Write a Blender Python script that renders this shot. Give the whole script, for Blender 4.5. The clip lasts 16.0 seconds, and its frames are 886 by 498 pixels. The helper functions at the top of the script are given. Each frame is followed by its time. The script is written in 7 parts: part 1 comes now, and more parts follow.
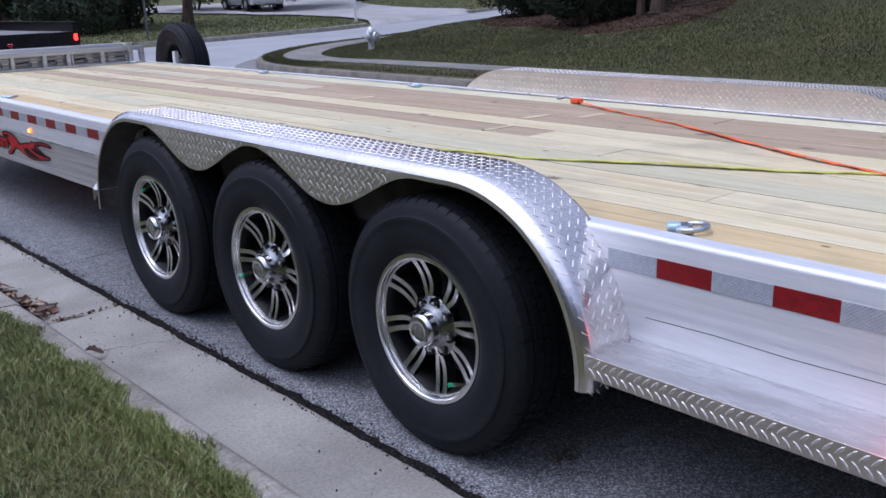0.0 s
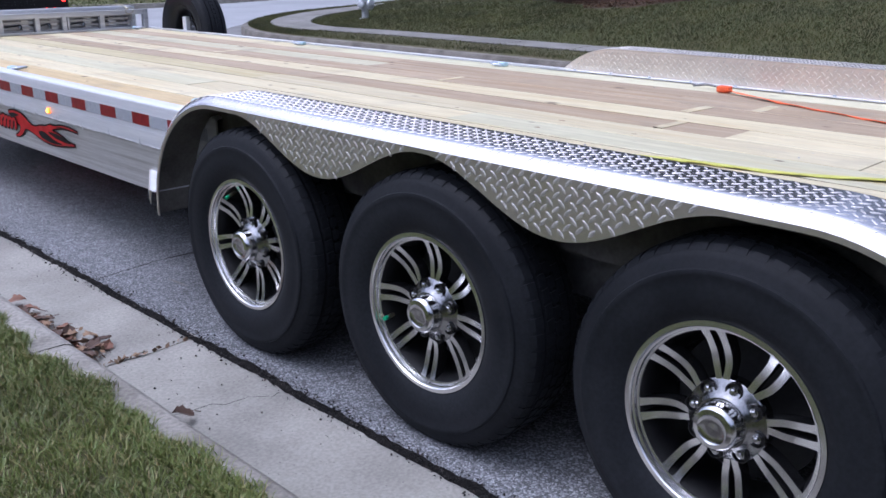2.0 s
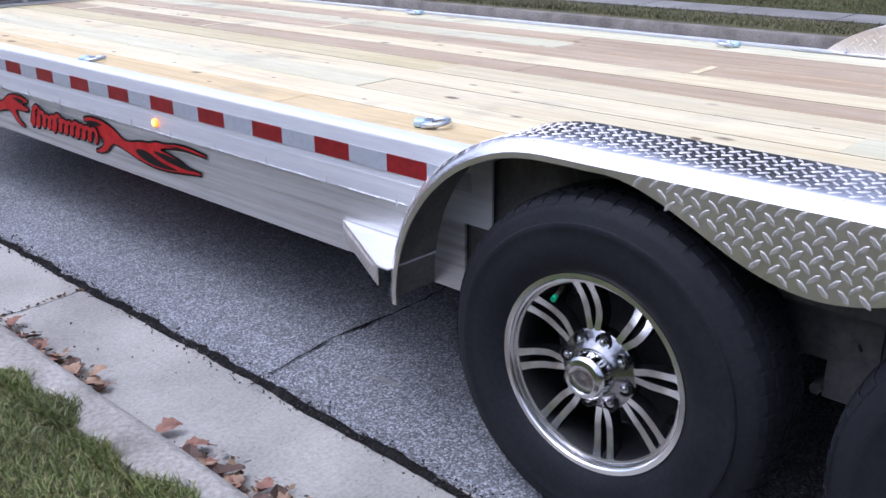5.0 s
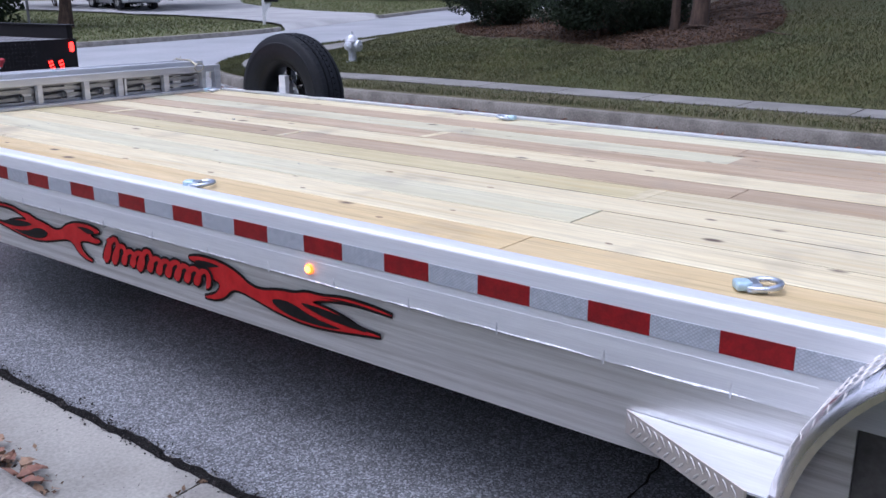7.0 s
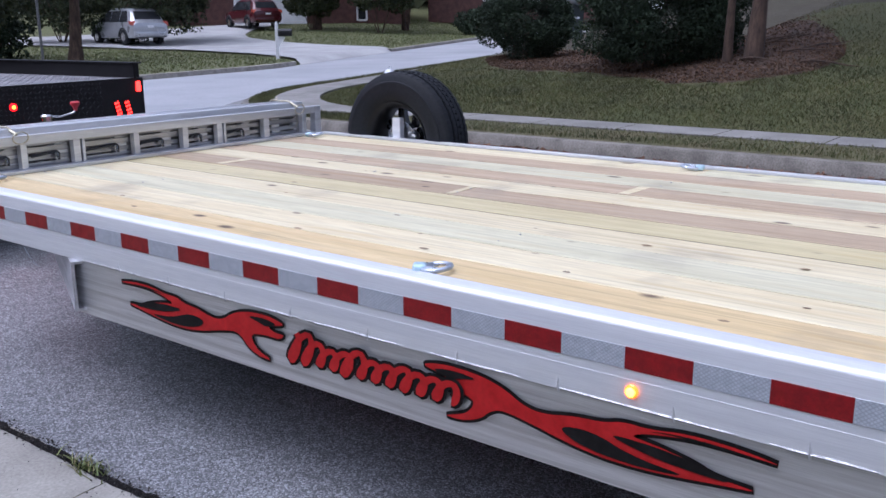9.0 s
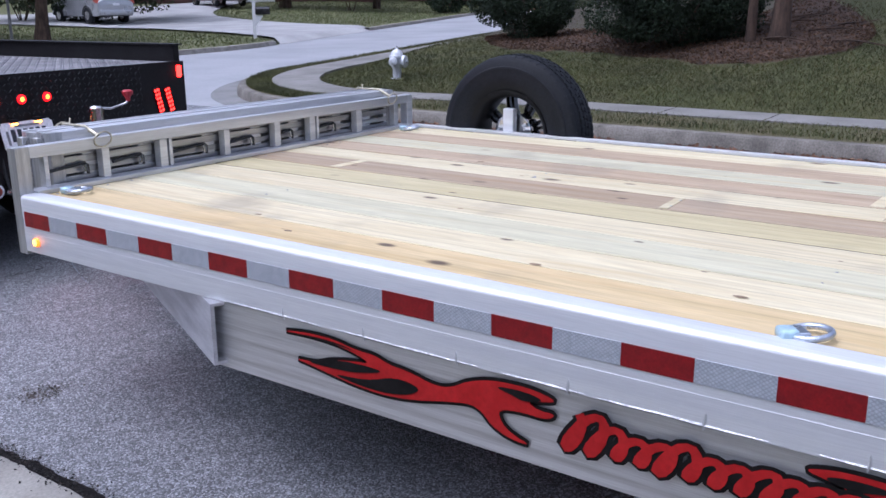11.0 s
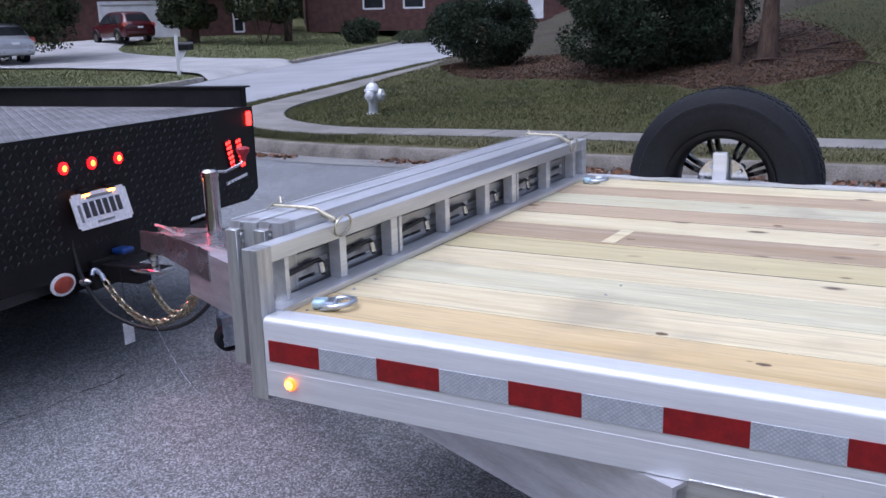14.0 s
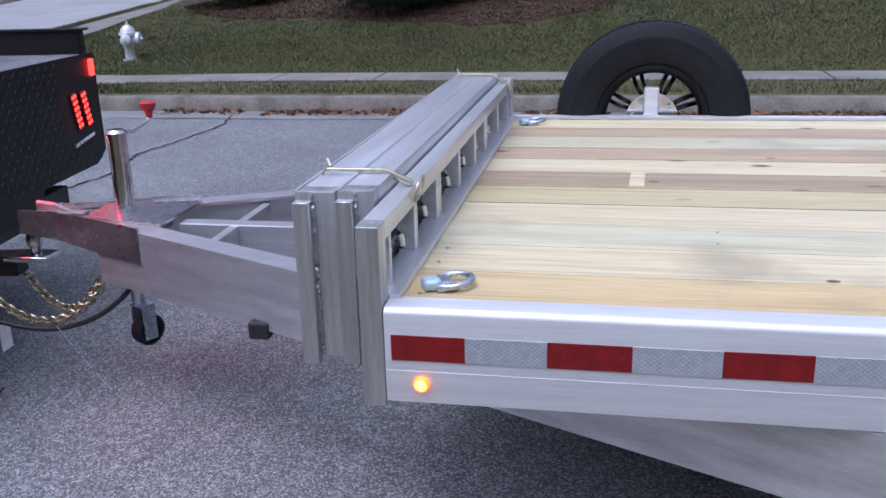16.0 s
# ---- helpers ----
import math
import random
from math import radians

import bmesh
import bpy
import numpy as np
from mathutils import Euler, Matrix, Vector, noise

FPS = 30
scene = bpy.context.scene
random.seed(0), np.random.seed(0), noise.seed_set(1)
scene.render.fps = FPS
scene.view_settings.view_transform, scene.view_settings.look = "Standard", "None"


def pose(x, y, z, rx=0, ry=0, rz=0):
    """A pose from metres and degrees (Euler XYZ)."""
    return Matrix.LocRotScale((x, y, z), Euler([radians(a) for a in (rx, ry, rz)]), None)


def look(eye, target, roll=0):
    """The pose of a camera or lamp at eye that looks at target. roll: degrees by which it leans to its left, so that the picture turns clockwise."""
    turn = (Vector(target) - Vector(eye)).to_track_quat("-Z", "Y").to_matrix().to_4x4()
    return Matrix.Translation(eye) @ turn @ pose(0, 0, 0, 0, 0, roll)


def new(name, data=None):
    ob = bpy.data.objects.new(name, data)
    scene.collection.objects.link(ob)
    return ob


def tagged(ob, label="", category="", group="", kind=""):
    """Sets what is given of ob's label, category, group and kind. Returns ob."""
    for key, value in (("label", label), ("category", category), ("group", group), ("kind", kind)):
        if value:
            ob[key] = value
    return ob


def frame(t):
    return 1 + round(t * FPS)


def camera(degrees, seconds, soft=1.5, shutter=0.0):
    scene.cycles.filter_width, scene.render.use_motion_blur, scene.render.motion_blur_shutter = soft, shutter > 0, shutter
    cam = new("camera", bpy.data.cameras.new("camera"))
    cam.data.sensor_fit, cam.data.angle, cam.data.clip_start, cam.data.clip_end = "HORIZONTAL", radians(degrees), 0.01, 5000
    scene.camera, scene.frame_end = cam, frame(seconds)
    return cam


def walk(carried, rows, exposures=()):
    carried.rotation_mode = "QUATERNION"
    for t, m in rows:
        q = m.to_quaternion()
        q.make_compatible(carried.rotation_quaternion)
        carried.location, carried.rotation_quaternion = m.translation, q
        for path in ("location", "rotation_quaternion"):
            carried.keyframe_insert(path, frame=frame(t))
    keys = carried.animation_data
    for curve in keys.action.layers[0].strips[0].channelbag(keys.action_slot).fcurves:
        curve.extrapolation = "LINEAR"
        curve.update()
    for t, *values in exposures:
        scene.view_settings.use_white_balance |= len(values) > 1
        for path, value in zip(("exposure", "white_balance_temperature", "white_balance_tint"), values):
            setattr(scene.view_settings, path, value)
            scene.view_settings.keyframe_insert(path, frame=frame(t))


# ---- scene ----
cam = camera(52.3, 16.0, soft=1.55)
METRES, EYE, TILT, LEAN, TURN = 8.856, 1.39, 0.0, 0.0, -41.9
ROWS = [
    (0.0, 0.0, 0.0, 0.0, -0.46, -16.0, 1.61),
    (0.5, -0.0155, 0.0325, -0.0006, 1.05, -15.82, 1.33),
    (1.0, -0.0338, 0.0572, 0.0001, 2.7, -16.28, 0.6),
    (1.5, -0.0625, 0.0724, -0.0025, -0.76, -16.93, 0.29),
    (2.0, -0.0832, 0.0976, -0.0031, -2.88, -17.84, 0.18),
    (2.5, -0.0997, 0.1311, -0.0012, -2.1, -18.2, -0.1),
    (3.0, -0.1271, 0.1487, -0.0032, -4.86, -19.1, 1.03),
    (3.5, -0.1497, 0.1681, -0.0031, -9.01, -20.88, 1.24),
    (4.0, -0.1637, 0.2028, -0.0052, -6.77, -21.76, 0.85),
    (4.5, -0.1779, 0.2292, -0.0035, -4.67, -21.78, 0.61),
    (7.0, -0.2904, 0.3394, 0.0021, -10.07, -15.88, 0.01),
    (7.5, -0.3057, 0.3712, 0.001, -8.05, -14.91, -0.5),
    (8.0, -0.3205, 0.3971, 0.0034, -6.28, -14.4, -0.69),
    (8.5, -0.3475, 0.4113, 0.0025, -8.6, -13.79, -0.11),
    (11.0, -0.4399, 0.5272, 0.0011, -13.1, -15.22, 0.33),
    (11.5, -0.4501, 0.5588, 0.0036, -11.34, -15.11, 0.37),
    (12.0, -0.4743, 0.5749, 0.0022, -12.48, -14.48, 0.48),
    (12.5, -0.4974, 0.591, 0.0043, -16.25, -13.46, 1.54),
    (13.0, -0.5078, 0.6242, 0.0011, -16.37, -13.47, 1.33),
    (13.5, -0.5216, 0.6514, 0.003, -15.94, -13.89, 1.32),
    (14.0, -0.5501, 0.6635, 0.0026, -19.72, -13.55, 1.68),
    (14.5, -0.5664, 0.6814, 0.002, -22.36, -14.24, 1.31),
    (15.0, -0.5729, 0.7121, -0.0, -24.17, -16.24, 1.96),
    (15.5, -0.5907, 0.7277, -0.0003, -28.76, -17.85, 1.99),
    (16.0, -0.6179, 0.7404, 0.0013, -37.45, -17.63, 1.48),
]
walk(cam, [(t, pose(0, 0, EYE, TILT, LEAN, TURN) @ pose(METRES * x, METRES * y, METRES * z, 90 + pitch, roll, yaw)) for t, x, y, z, yaw, pitch, roll in ROWS],
     [(t, e, 5300, 20) for t, e in ((0.0, 0.50), (0.5, 0.62), (1.0, 0.97), (2.0, 0.78), (2.5, 0.92), (3.0, 0.72), (3.5, 0.66), (4.0, 0.85), (4.5, 1.02), (7.0, 0.72), (7.5, 0.66), (8.5, 0.71), (12.0, 0.78), (16.0, 0.66))])

# ---- light ----
world = bpy.data.worlds.new("dusk_sky")
scene.world = world
world.use_nodes = True
wn = world.node_tree.nodes
sky = wn.new("ShaderNodeTexSky")
sky.sky_type, sky.sun_disc = "NISHITA", False
sky.sun_elevation, sky.sun_rotation = radians(67), radians(300)
sky.air_density, sky.dust_density, sky.ozone_density = 0.7, 5.0, 0.8
grey = wn.new("ShaderNodeHueSaturation")        # thin cloud takes most of the blue out of the sky
grey.inputs["Saturation"].default_value = 0.45
wn["Background"].inputs["Strength"].default_value = 0.136
world.node_tree.links.new(sky.outputs["Color"], grey.inputs["Color"])
world.node_tree.links.new(grey.outputs["Color"], wn["Background"].inputs["Color"])
sun = new("sun", bpy.data.lights.new("sun", "SUN"))
sun.data.energy, sun.data.angle, sun.data.color = 0.40, radians(115), (1.0, 0.985, 0.97)
sun.matrix_world = look((3 - 8, 5 + 2, 40), (3, 5, 0))


# ---- materials ----
def mat(name, base, c2=None, rough=0.5, metal=0.0, scale=3.0, stretch=(1, 1, 1), fine=80.0, fine_amt=0.15,
        bump=0.0, bump_scale=120.0, bump_dist=0.002, rough_var=0.12, per_object=0.0, emit=None, strength=0.0, coat=0.0, lo=0.35, hi=0.65, spec=0.5):
    """A surface with large patches between two colours, fine grain, uneven gloss and fine relief."""
    m = bpy.data.materials.new(name)
    m.use_nodes = True
    nt = m.node_tree
    n, l = nt.nodes, nt.links
    b = n["Principled BSDF"]
    c2 = c2 or tuple(0.75 * c for c in base)
    co = n.new("ShaderNodeTexCoord")
    mp = n.new("ShaderNodeMapping")
    mp.inputs["Scale"].default_value = stretch
    l.new(co.outputs["Object"], mp.inputs["Vector"])
    vec = mp.outputs["Vector"]
    if per_object:
        info = n.new("ShaderNodeObjectInfo")
        mul = n.new("ShaderNodeMath")
        mul.operation = "MULTIPLY"
        mul.inputs[1].default_value = 91.7
        l.new(info.outputs["Random"], mul.inputs[0])
        add = n.new("ShaderNodeVectorMath")
        add.operation = "ADD"
        l.new(vec, add.inputs[0])
        l.new(mul.outputs[0], add.inputs[1])
        vec = add.outputs[0]
    big = n.new("ShaderNodeTexNoise")
    big.inputs["Scale"].default_value, big.inputs["Detail"].default_value = scale, 5
    l.new(vec, big.inputs["Vector"])
    ramp = n.new("ShaderNodeMapRange")
    ramp.inputs["From Min"].default_value, ramp.inputs["From Max"].default_value = lo, hi
    l.new(big.outputs["Fac"], ramp.inputs["Value"])
    mix = n.new("ShaderNodeMix")
    mix.data_type = "RGBA"
    mix.inputs["A"].default_value, mix.inputs["B"].default_value = (*base, 1), (*c2, 1)
    l.new(ramp.outputs["Result"], mix.inputs["Factor"])
    gr = n.new("ShaderNodeTexNoise")
    gr.inputs["Scale"].default_value, gr.inputs["Detail"].default_value = fine, 3
    l.new(vec, gr.inputs["Vector"])
    gm = n.new("ShaderNodeMapRange")
    gm.inputs["From Min"].default_value, gm.inputs["From Max"].default_value = 0.3, 0.7
    gm.inputs["To Min"].default_value, gm.inputs["To Max"].default_value = 1 - fine_amt, 1 + fine_amt
    l.new(gr.outputs["Fac"], gm.inputs["Value"])
    last = gm.outputs["Result"]
    if per_object:
        pm = n.new("ShaderNodeMapRange")
        pm.inputs["To Min"].default_value, pm.inputs["To Max"].default_value = 1 - per_object, 1 + per_object
        l.new(info.outputs["Random"], pm.inputs["Value"])
        pk = n.new("ShaderNodeMath")
        pk.operation = "MULTIPLY"
        l.new(last, pk.inputs[0])
        l.new(pm.outputs["Result"], pk.inputs[1])
        last = pk.outputs[0]
    sc = n.new("ShaderNodeVectorMath")
    sc.operation = "SCALE"
    l.new(mix.outputs["Result"], sc.inputs[0])
    l.new(last, sc.inputs["Scale"])
    l.new(sc.outputs[0], b.inputs["Base Color"])
    rm = n.new("ShaderNodeMapRange")
    rm.inputs["To Min"].default_value, rm.inputs["To Max"].default_value = max(0.02, rough - rough_var), min(1, rough + rough_var)
    l.new(big.outputs["Fac"], rm.inputs["Value"])
    l.new(rm.outputs["Result"], b.inputs["Roughness"])
    b.inputs["Metallic"].default_value = metal
    b.inputs["Coat Weight"].default_value = coat
    b.inputs["Specular IOR Level"].default_value = spec
    if bump:
        bn = n.new("ShaderNodeTexNoise")
        bn.inputs["Scale"].default_value, bn.inputs["Detail"].default_value = bump_scale, 4
        l.new(vec, bn.inputs["Vector"])
        bp = n.new("ShaderNodeBump")
        bp.inputs["Strength"].default_value, bp.inputs["Distance"].default_value = bump, bump_dist
        l.new(bn.outputs["Fac"], bp.inputs["Height"])
        l.new(bp.outputs["Normal"], b.inputs["Normal"])
    if emit:
        b.inputs["Emission Color"].default_value, b.inputs["Emission Strength"].default_value = (*emit, 1), strength
    return m


def tinker(m):
    return m.node_tree.nodes, m.node_tree.links, m.node_tree.nodes["Principled BSDF"]


def darken_by(m, fac_socket, colour):
    """Mixes a further colour over a material's colour by a factor."""
    n, l, b = tinker(m)
    old = b.inputs["Base Color"].links[0].from_socket
    mx = n.new("ShaderNodeMix")
    mx.data_type = "RGBA"
    mx.inputs["B"].default_value = (*colour, 1)
    l.new(old, mx.inputs["A"])
    l.new(fac_socket, mx.inputs["Factor"])
    l.new(mx.outputs["Result"], b.inputs["Base Color"])


def speckle(m, scale, colour, lo, hi, stretch=None, offset=False, vary=False):
    """Small specks of another colour (stones in asphalt, knots in wood), with a cell texture."""
    n, l, b = tinker(m)
    co = n.new("ShaderNodeTexCoord")
    v = n.new("ShaderNodeTexVoronoi")
    v.inputs["Scale"].default_value = scale
    vec = co.outputs["Object"]
    if stretch:
        mp = n.new("ShaderNodeMapping")
        mp.inputs["Scale"].default_value = stretch
        l.new(vec, mp.inputs["Vector"])
        vec = mp.outputs["Vector"]
    if offset:
        info = n.new("ShaderNodeObjectInfo")
        mul = n.new("ShaderNodeMath")
        mul.operation = "MULTIPLY"
        mul.inputs[1].default_value = 57.3
        l.new(info.outputs["Random"], mul.inputs[0])
        ad = n.new("ShaderNodeVectorMath")
        l.new(vec, ad.inputs[0])
        l.new(mul.outputs[0], ad.inputs[1])
        vec = ad.outputs[0]
    l.new(vec, v.inputs["Vector"])
    mr = n.new("ShaderNodeMapRange")
    mr.inputs["From Min"].default_value, mr.inputs["From Max"].default_value = lo, hi
    dist = v.outputs["Distance"]
    if vary:                                    # each speck of its own size, many too small to see
        sep = n.new("ShaderNodeSeparateColor")
        l.new(v.outputs["Color"], sep.inputs["Color"])
        sq = n.new("ShaderNodeMath")
        sq.operation = "POWER"
        sq.inputs[1].default_value = 1.6
        l.new(sep.outputs["Green"], sq.inputs[0])
        dv = n.new("ShaderNodeMath")
        dv.operation = "DIVIDE"
        l.new(dist, dv.inputs[0])
        l.new(sq.outputs[0], dv.inputs[1])
        dist = dv.outputs[0]
    l.new(dist, mr.inputs["Value"])
    darken_by(m, mr.outputs["Result"], colour)
    return v


def stones(m, scale, dark, light, bump):
    """Gives a surface single chips of stone, each of its own shade."""
    n, l, b = tinker(m)
    co = n.new("ShaderNodeTexCoord")
    v = n.new("ShaderNodeTexVoronoi")
    v.inputs["Scale"].default_value = scale
    l.new(co.outputs["Object"], v.inputs["Vector"])
    sep = n.new("ShaderNodeSeparateColor")
    l.new(v.outputs["Color"], sep.inputs["Color"])
    mr = n.new("ShaderNodeMapRange")
    mr.inputs["To Min"].default_value, mr.inputs["To Max"].default_value = dark, light
    pw = n.new("ShaderNodeMath")
    pw.operation = "POWER"
    pw.inputs[1].default_value = 2.2
    l.new(sep.outputs["Red"], pw.inputs[0])
    l.new(pw.outputs[0], mr.inputs["Value"])
    old = b.inputs["Base Color"].links[0].from_socket
    sc = n.new("ShaderNodeVectorMath")
    sc.operation = "SCALE"
    l.new(old, sc.inputs[0])
    l.new(mr.outputs["Result"], sc.inputs["Scale"])
    l.new(sc.outputs[0], b.inputs["Base Color"])
    bp = n.new("ShaderNodeBump")
    bp.invert = True
    bp.inputs["Strength"].default_value, bp.inputs["Distance"].default_value = bump, 0.004
    l.new(v.outputs["Distance"], bp.inputs["Height"])
    l.new(bp.outputs["Normal"], b.inputs["Normal"])


ALU = mat("brushed_aluminium", (0.755, 0.765, 0.775), (0.655, 0.665, 0.685), 0.50, 0.48, 2.5, (6, 0.35, 14), 30, 0.06, 0.25, 60, 0.0006)
END_ALU = mat("streaked_mill_aluminium", (0.60, 0.605, 0.61), (0.40, 0.405, 0.41), 0.36, 0.7, 4, (9, 9, 0.5), 60, 0.12, 0.15, 60, 0.0006)
ALU_X = mat("brushed_aluminium_crosswise", (0.74, 0.75, 0.77), (0.56, 0.57, 0.59), 0.34, 0.60, 2.5, (0.5, 6, 10), 30, 0.06, 0.25, 60, 0.0006)
STEP_ALU = mat("smeared_step_sheet", (0.66, 0.66, 0.67), (0.46, 0.455, 0.455), 0.28, 0.9, 5, (3, 0.5, 1), 30, 0.10, 0.15, 50, 0.0006, lo=0.4, hi=0.7)
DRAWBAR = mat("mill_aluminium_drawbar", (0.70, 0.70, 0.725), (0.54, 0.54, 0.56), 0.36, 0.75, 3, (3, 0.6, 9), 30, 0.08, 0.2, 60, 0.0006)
BEAM = mat("mill_aluminium_beam", (0.74, 0.74, 0.74), (0.48, 0.47, 0.455), 0.40, 0.78, 2.2, (1, 0.5, 26), 24, 0.10, 0.2, 50, 0.0006, lo=0.4, hi=0.75)
# the warm tint of this metal stands in for the lawn's reflection
TREAD = mat("polished_tread_plate", (0.93, 0.87, 0.81), (0.83, 0.77, 0.71), 0.38, 1.0, 6, (1, 1, 1), 50, 0.05, 0.15, 90, 0.0006)
TREAD_TOP = mat("bright_tread_plate_top", (0.92, 0.89, 0.89), (0.84, 0.81, 0.81), 0.24, 1.0, 6, (1, 1, 1), 50, 0.04, 0.12, 90, 0.0006, rough_var=0.05)
TREAD_LUG = mat("worn_tread_lug", (0.84, 0.80, 0.76), (0.66, 0.63, 0.60), 0.46, 0.85, 30)
TIE_BLUE = mat("pale_blue_zinc_saddle", (0.50, 0.66, 0.74), (0.40, 0.55, 0.63), 0.4, 0.3, 30)
WELD = mat("weld_bead", (0.75, 0.75, 0.74), (0.5, 0.5, 0.5), 0.35, 0.9, 40, (1, 1, 1), 150, 0.2, 0.8, 150, 0.002)
DULL = mat("dull_galvanised_steel", (0.42, 0.42, 0.41), (0.25, 0.25, 0.25), 0.5, 0.7, 8, (1, 1, 1), 60, 0.15, 0.3, 80, 0.001)
# hanger steel darkened in colour to stand for the shade behind the wheels
HANGER = mat("dirty_hanger_steel", (0.17, 0.168, 0.165), (0.09, 0.088, 0.085), 0.55, 0.5, 8, (1, 1, 1), 60, 0.15, 0.3, 80, 0.001)
HUB_METAL = mat("dark_chrome_hub", (0.36, 0.36, 0.37), (0.28, 0.28, 0.28), 0.18, 1.0, 8, rough_var=0.04)
# inner fender sheet: the shade under the arch is put into this dark colour
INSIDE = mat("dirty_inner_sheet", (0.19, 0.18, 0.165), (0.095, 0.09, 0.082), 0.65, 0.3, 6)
UNDER = mat("dark_underframe_steel", (0.06, 0.06, 0.06), (0.03, 0.03, 0.03), 0.6, 0.3, 5)
CHROME = mat("chrome", (0.66, 0.66, 0.66), (0.55, 0.55, 0.55), 0.16, 1.0, 8, rough_var=0.04)
MACHINED = mat("machined_wheel_face", (0.86, 0.86, 0.85), (0.76, 0.76, 0.76), 0.25, 1.0, 6, (1, 1, 1), 60, 0.03, rough_var=0.03)
GLOSS_BLACK = mat("gloss_black_enamel", (0.008, 0.008, 0.009), (0.014, 0.014, 0.014), 0.22, 0, 8)
MATT_BLACK = mat("satin_black_barrel", (0.006, 0.006, 0.007), (0.010, 0.010, 0.010), 0.5, 0, 8, spec=0.25)
RUBBER = mat("tyre_rubber", (0.0100, 0.0112, 0.0138), (0.015, 0.0165, 0.0195), 0.60, 0, 6, (1, 1, 1), 90, 0.2, 0.25, 160, 0.001, spec=0.19)
JOINT_SHADE = mat("dark_joint_grime", (0.055, 0.042, 0.028), (0.03, 0.023, 0.017), 0.95, 0, 12, (1, 0.3, 1), 90, 0.4, 0.6, 120, 0.002)
GREEN_CAP = mat("green_valve_cap", (0.02, 0.35, 0.16), (0.02, 0.25, 0.12), 0.4, 0, 20)
BLACK_PLASTIC = mat("black_plastic", (0.015, 0.015, 0.016), (0.025, 0.025, 0.025), 0.5, 0, 20)
SLAT = mat("dull_brushed_slat", (0.50, 0.51, 0.53), (0.30, 0.305, 0.32), 0.34, 0.85, 2.5, (0.6, 6, 20), 30, 0.1)
COUPLER_MAT = mat("polished_coupler_metal", (0.62, 0.62, 0.63), (0.45, 0.45, 0.46), 0.28, 0.95, 12, (1, 1, 1), 60, 0.08)
ZINC = mat("zinc_plated_steel", (0.62, 0.66, 0.72), (0.45, 0.50, 0.58), 0.30, 0.85, 30)
GOLD_ZINC = mat("yellow_zinc_steel", (0.58, 0.51, 0.35), (0.36, 0.31, 0.21), 0.36, 0.9, 60)
PIN_STEEL = mat("pale_yellow_zinc_pin", (0.52, 0.48, 0.36), (0.38, 0.35, 0.26), 0.35, 0.8, 60)
RED_TAPE = mat("red_reflective_tape", (0.23, 0.008, 0.012), (0.17, 0.006, 0.010), 0.35, 0, 40, (1, 1, 1), 200, 0.15, coat=0.3)
WHITE_TAPE = mat("white_reflective_tape", (0.54, 0.57, 0.62), (0.45, 0.48, 0.53), 0.35, 0.25, 60, (1, 1, 1), 200, 0.1, coat=0.3)
def honeycomb(m, scale, dark):
    """A fine net of sealed cells, as in reflective sheeting."""
    n, l, b = tinker(m)
    co = n.new("ShaderNodeTexCoord")
    facs = []
    for ang in (52, -52):
        mp = n.new("ShaderNodeMapping")
        mp.inputs["Rotation"].default_value = (radians(ang), 0, 0)
        l.new(co.outputs["Object"], mp.inputs["Vector"])
        w = n.new("ShaderNodeTexWave")
        w.bands_direction = "Y"
        w.inputs["Scale"].default_value = scale
        l.new(mp.outputs["Vector"], w.inputs["Vector"])
        mr = n.new("ShaderNodeMapRange")
        mr.inputs["From Min"].default_value, mr.inputs["From Max"].default_value, mr.inputs["To Max"].default_value = 0.30, 0.0, 0.5
        l.new(w.outputs["Fac"], mr.inputs["Value"])
        facs.append(mr)
    mx = n.new("ShaderNodeMath")
    mx.operation = "MAXIMUM"
    for i in (0, 1):
        l.new(facs[i].outputs["Result"], mx.inputs[i])
    darken_by(m, mx.outputs[0], dark)


honeycomb(WHITE_TAPE, 46.0, (0.22, 0.24, 0.27))
DECAL_RED = mat("red_decal_vinyl", (0.42, 0.018, 0.017), (0.34, 0.011, 0.011), 0.45, 0, 20, spec=0.2)
DECAL_BLACK = mat("black_decal_vinyl", (0.008, 0.007, 0.007), (0.013, 0.012, 0.012), 0.5, 0, 20, spec=0.12)
AMBER = mat("lit_amber_lens", (0.9, 0.35, 0.02), (0.9, 0.3, 0.02), 0.2, 0, emit=(1.0, 0.32, 0.015), strength=9)
AMBER_RIM = mat("amber_lens_rim", (0.8, 0.22, 0.02), (0.7, 0.2, 0.02), 0.2, 0, emit=(1.0, 0.13, 0.004), strength=2.2)
RED_LIT = mat("lit_red_lens", (0.8, 0.02, 0.02), (0.7, 0.02, 0.02), 0.2, 0, emit=(1.0, 0.11, 0.005), strength=8)
RED_RIM = mat("red_lens_rim", (0.5, 0.01, 0.01), (0.4, 0.01, 0.01), 0.2, 0, emit=(1.0, 0.004, 0.003), strength=2.2)
DARK_RED = mat("dark_red_lens_housing", (0.16, 0.006, 0.008), (0.12, 0.005, 0.006), 0.25, 0)
RED_BRAKE = mat("bright_red_marker_lens", (0.8, 0.02, 0.02), (0.7, 0.02, 0.02), 0.2, 0, emit=(1.0, 0.012, 0.02), strength=320)
RED_DIODE = mat("lit_red_diodes", (0.7, 0.02, 0.02), (0.6, 0.02, 0.02), 0.2, 0, emit=(1.0, 0.016, 0.006), strength=6)
LAMP_WARM = mat("lit_plate_lamp", (0.9, 0.6, 0.2), (0.9, 0.6, 0.2), 0.3, 0, emit=(1.0, 0.28, 0.02), strength=10)
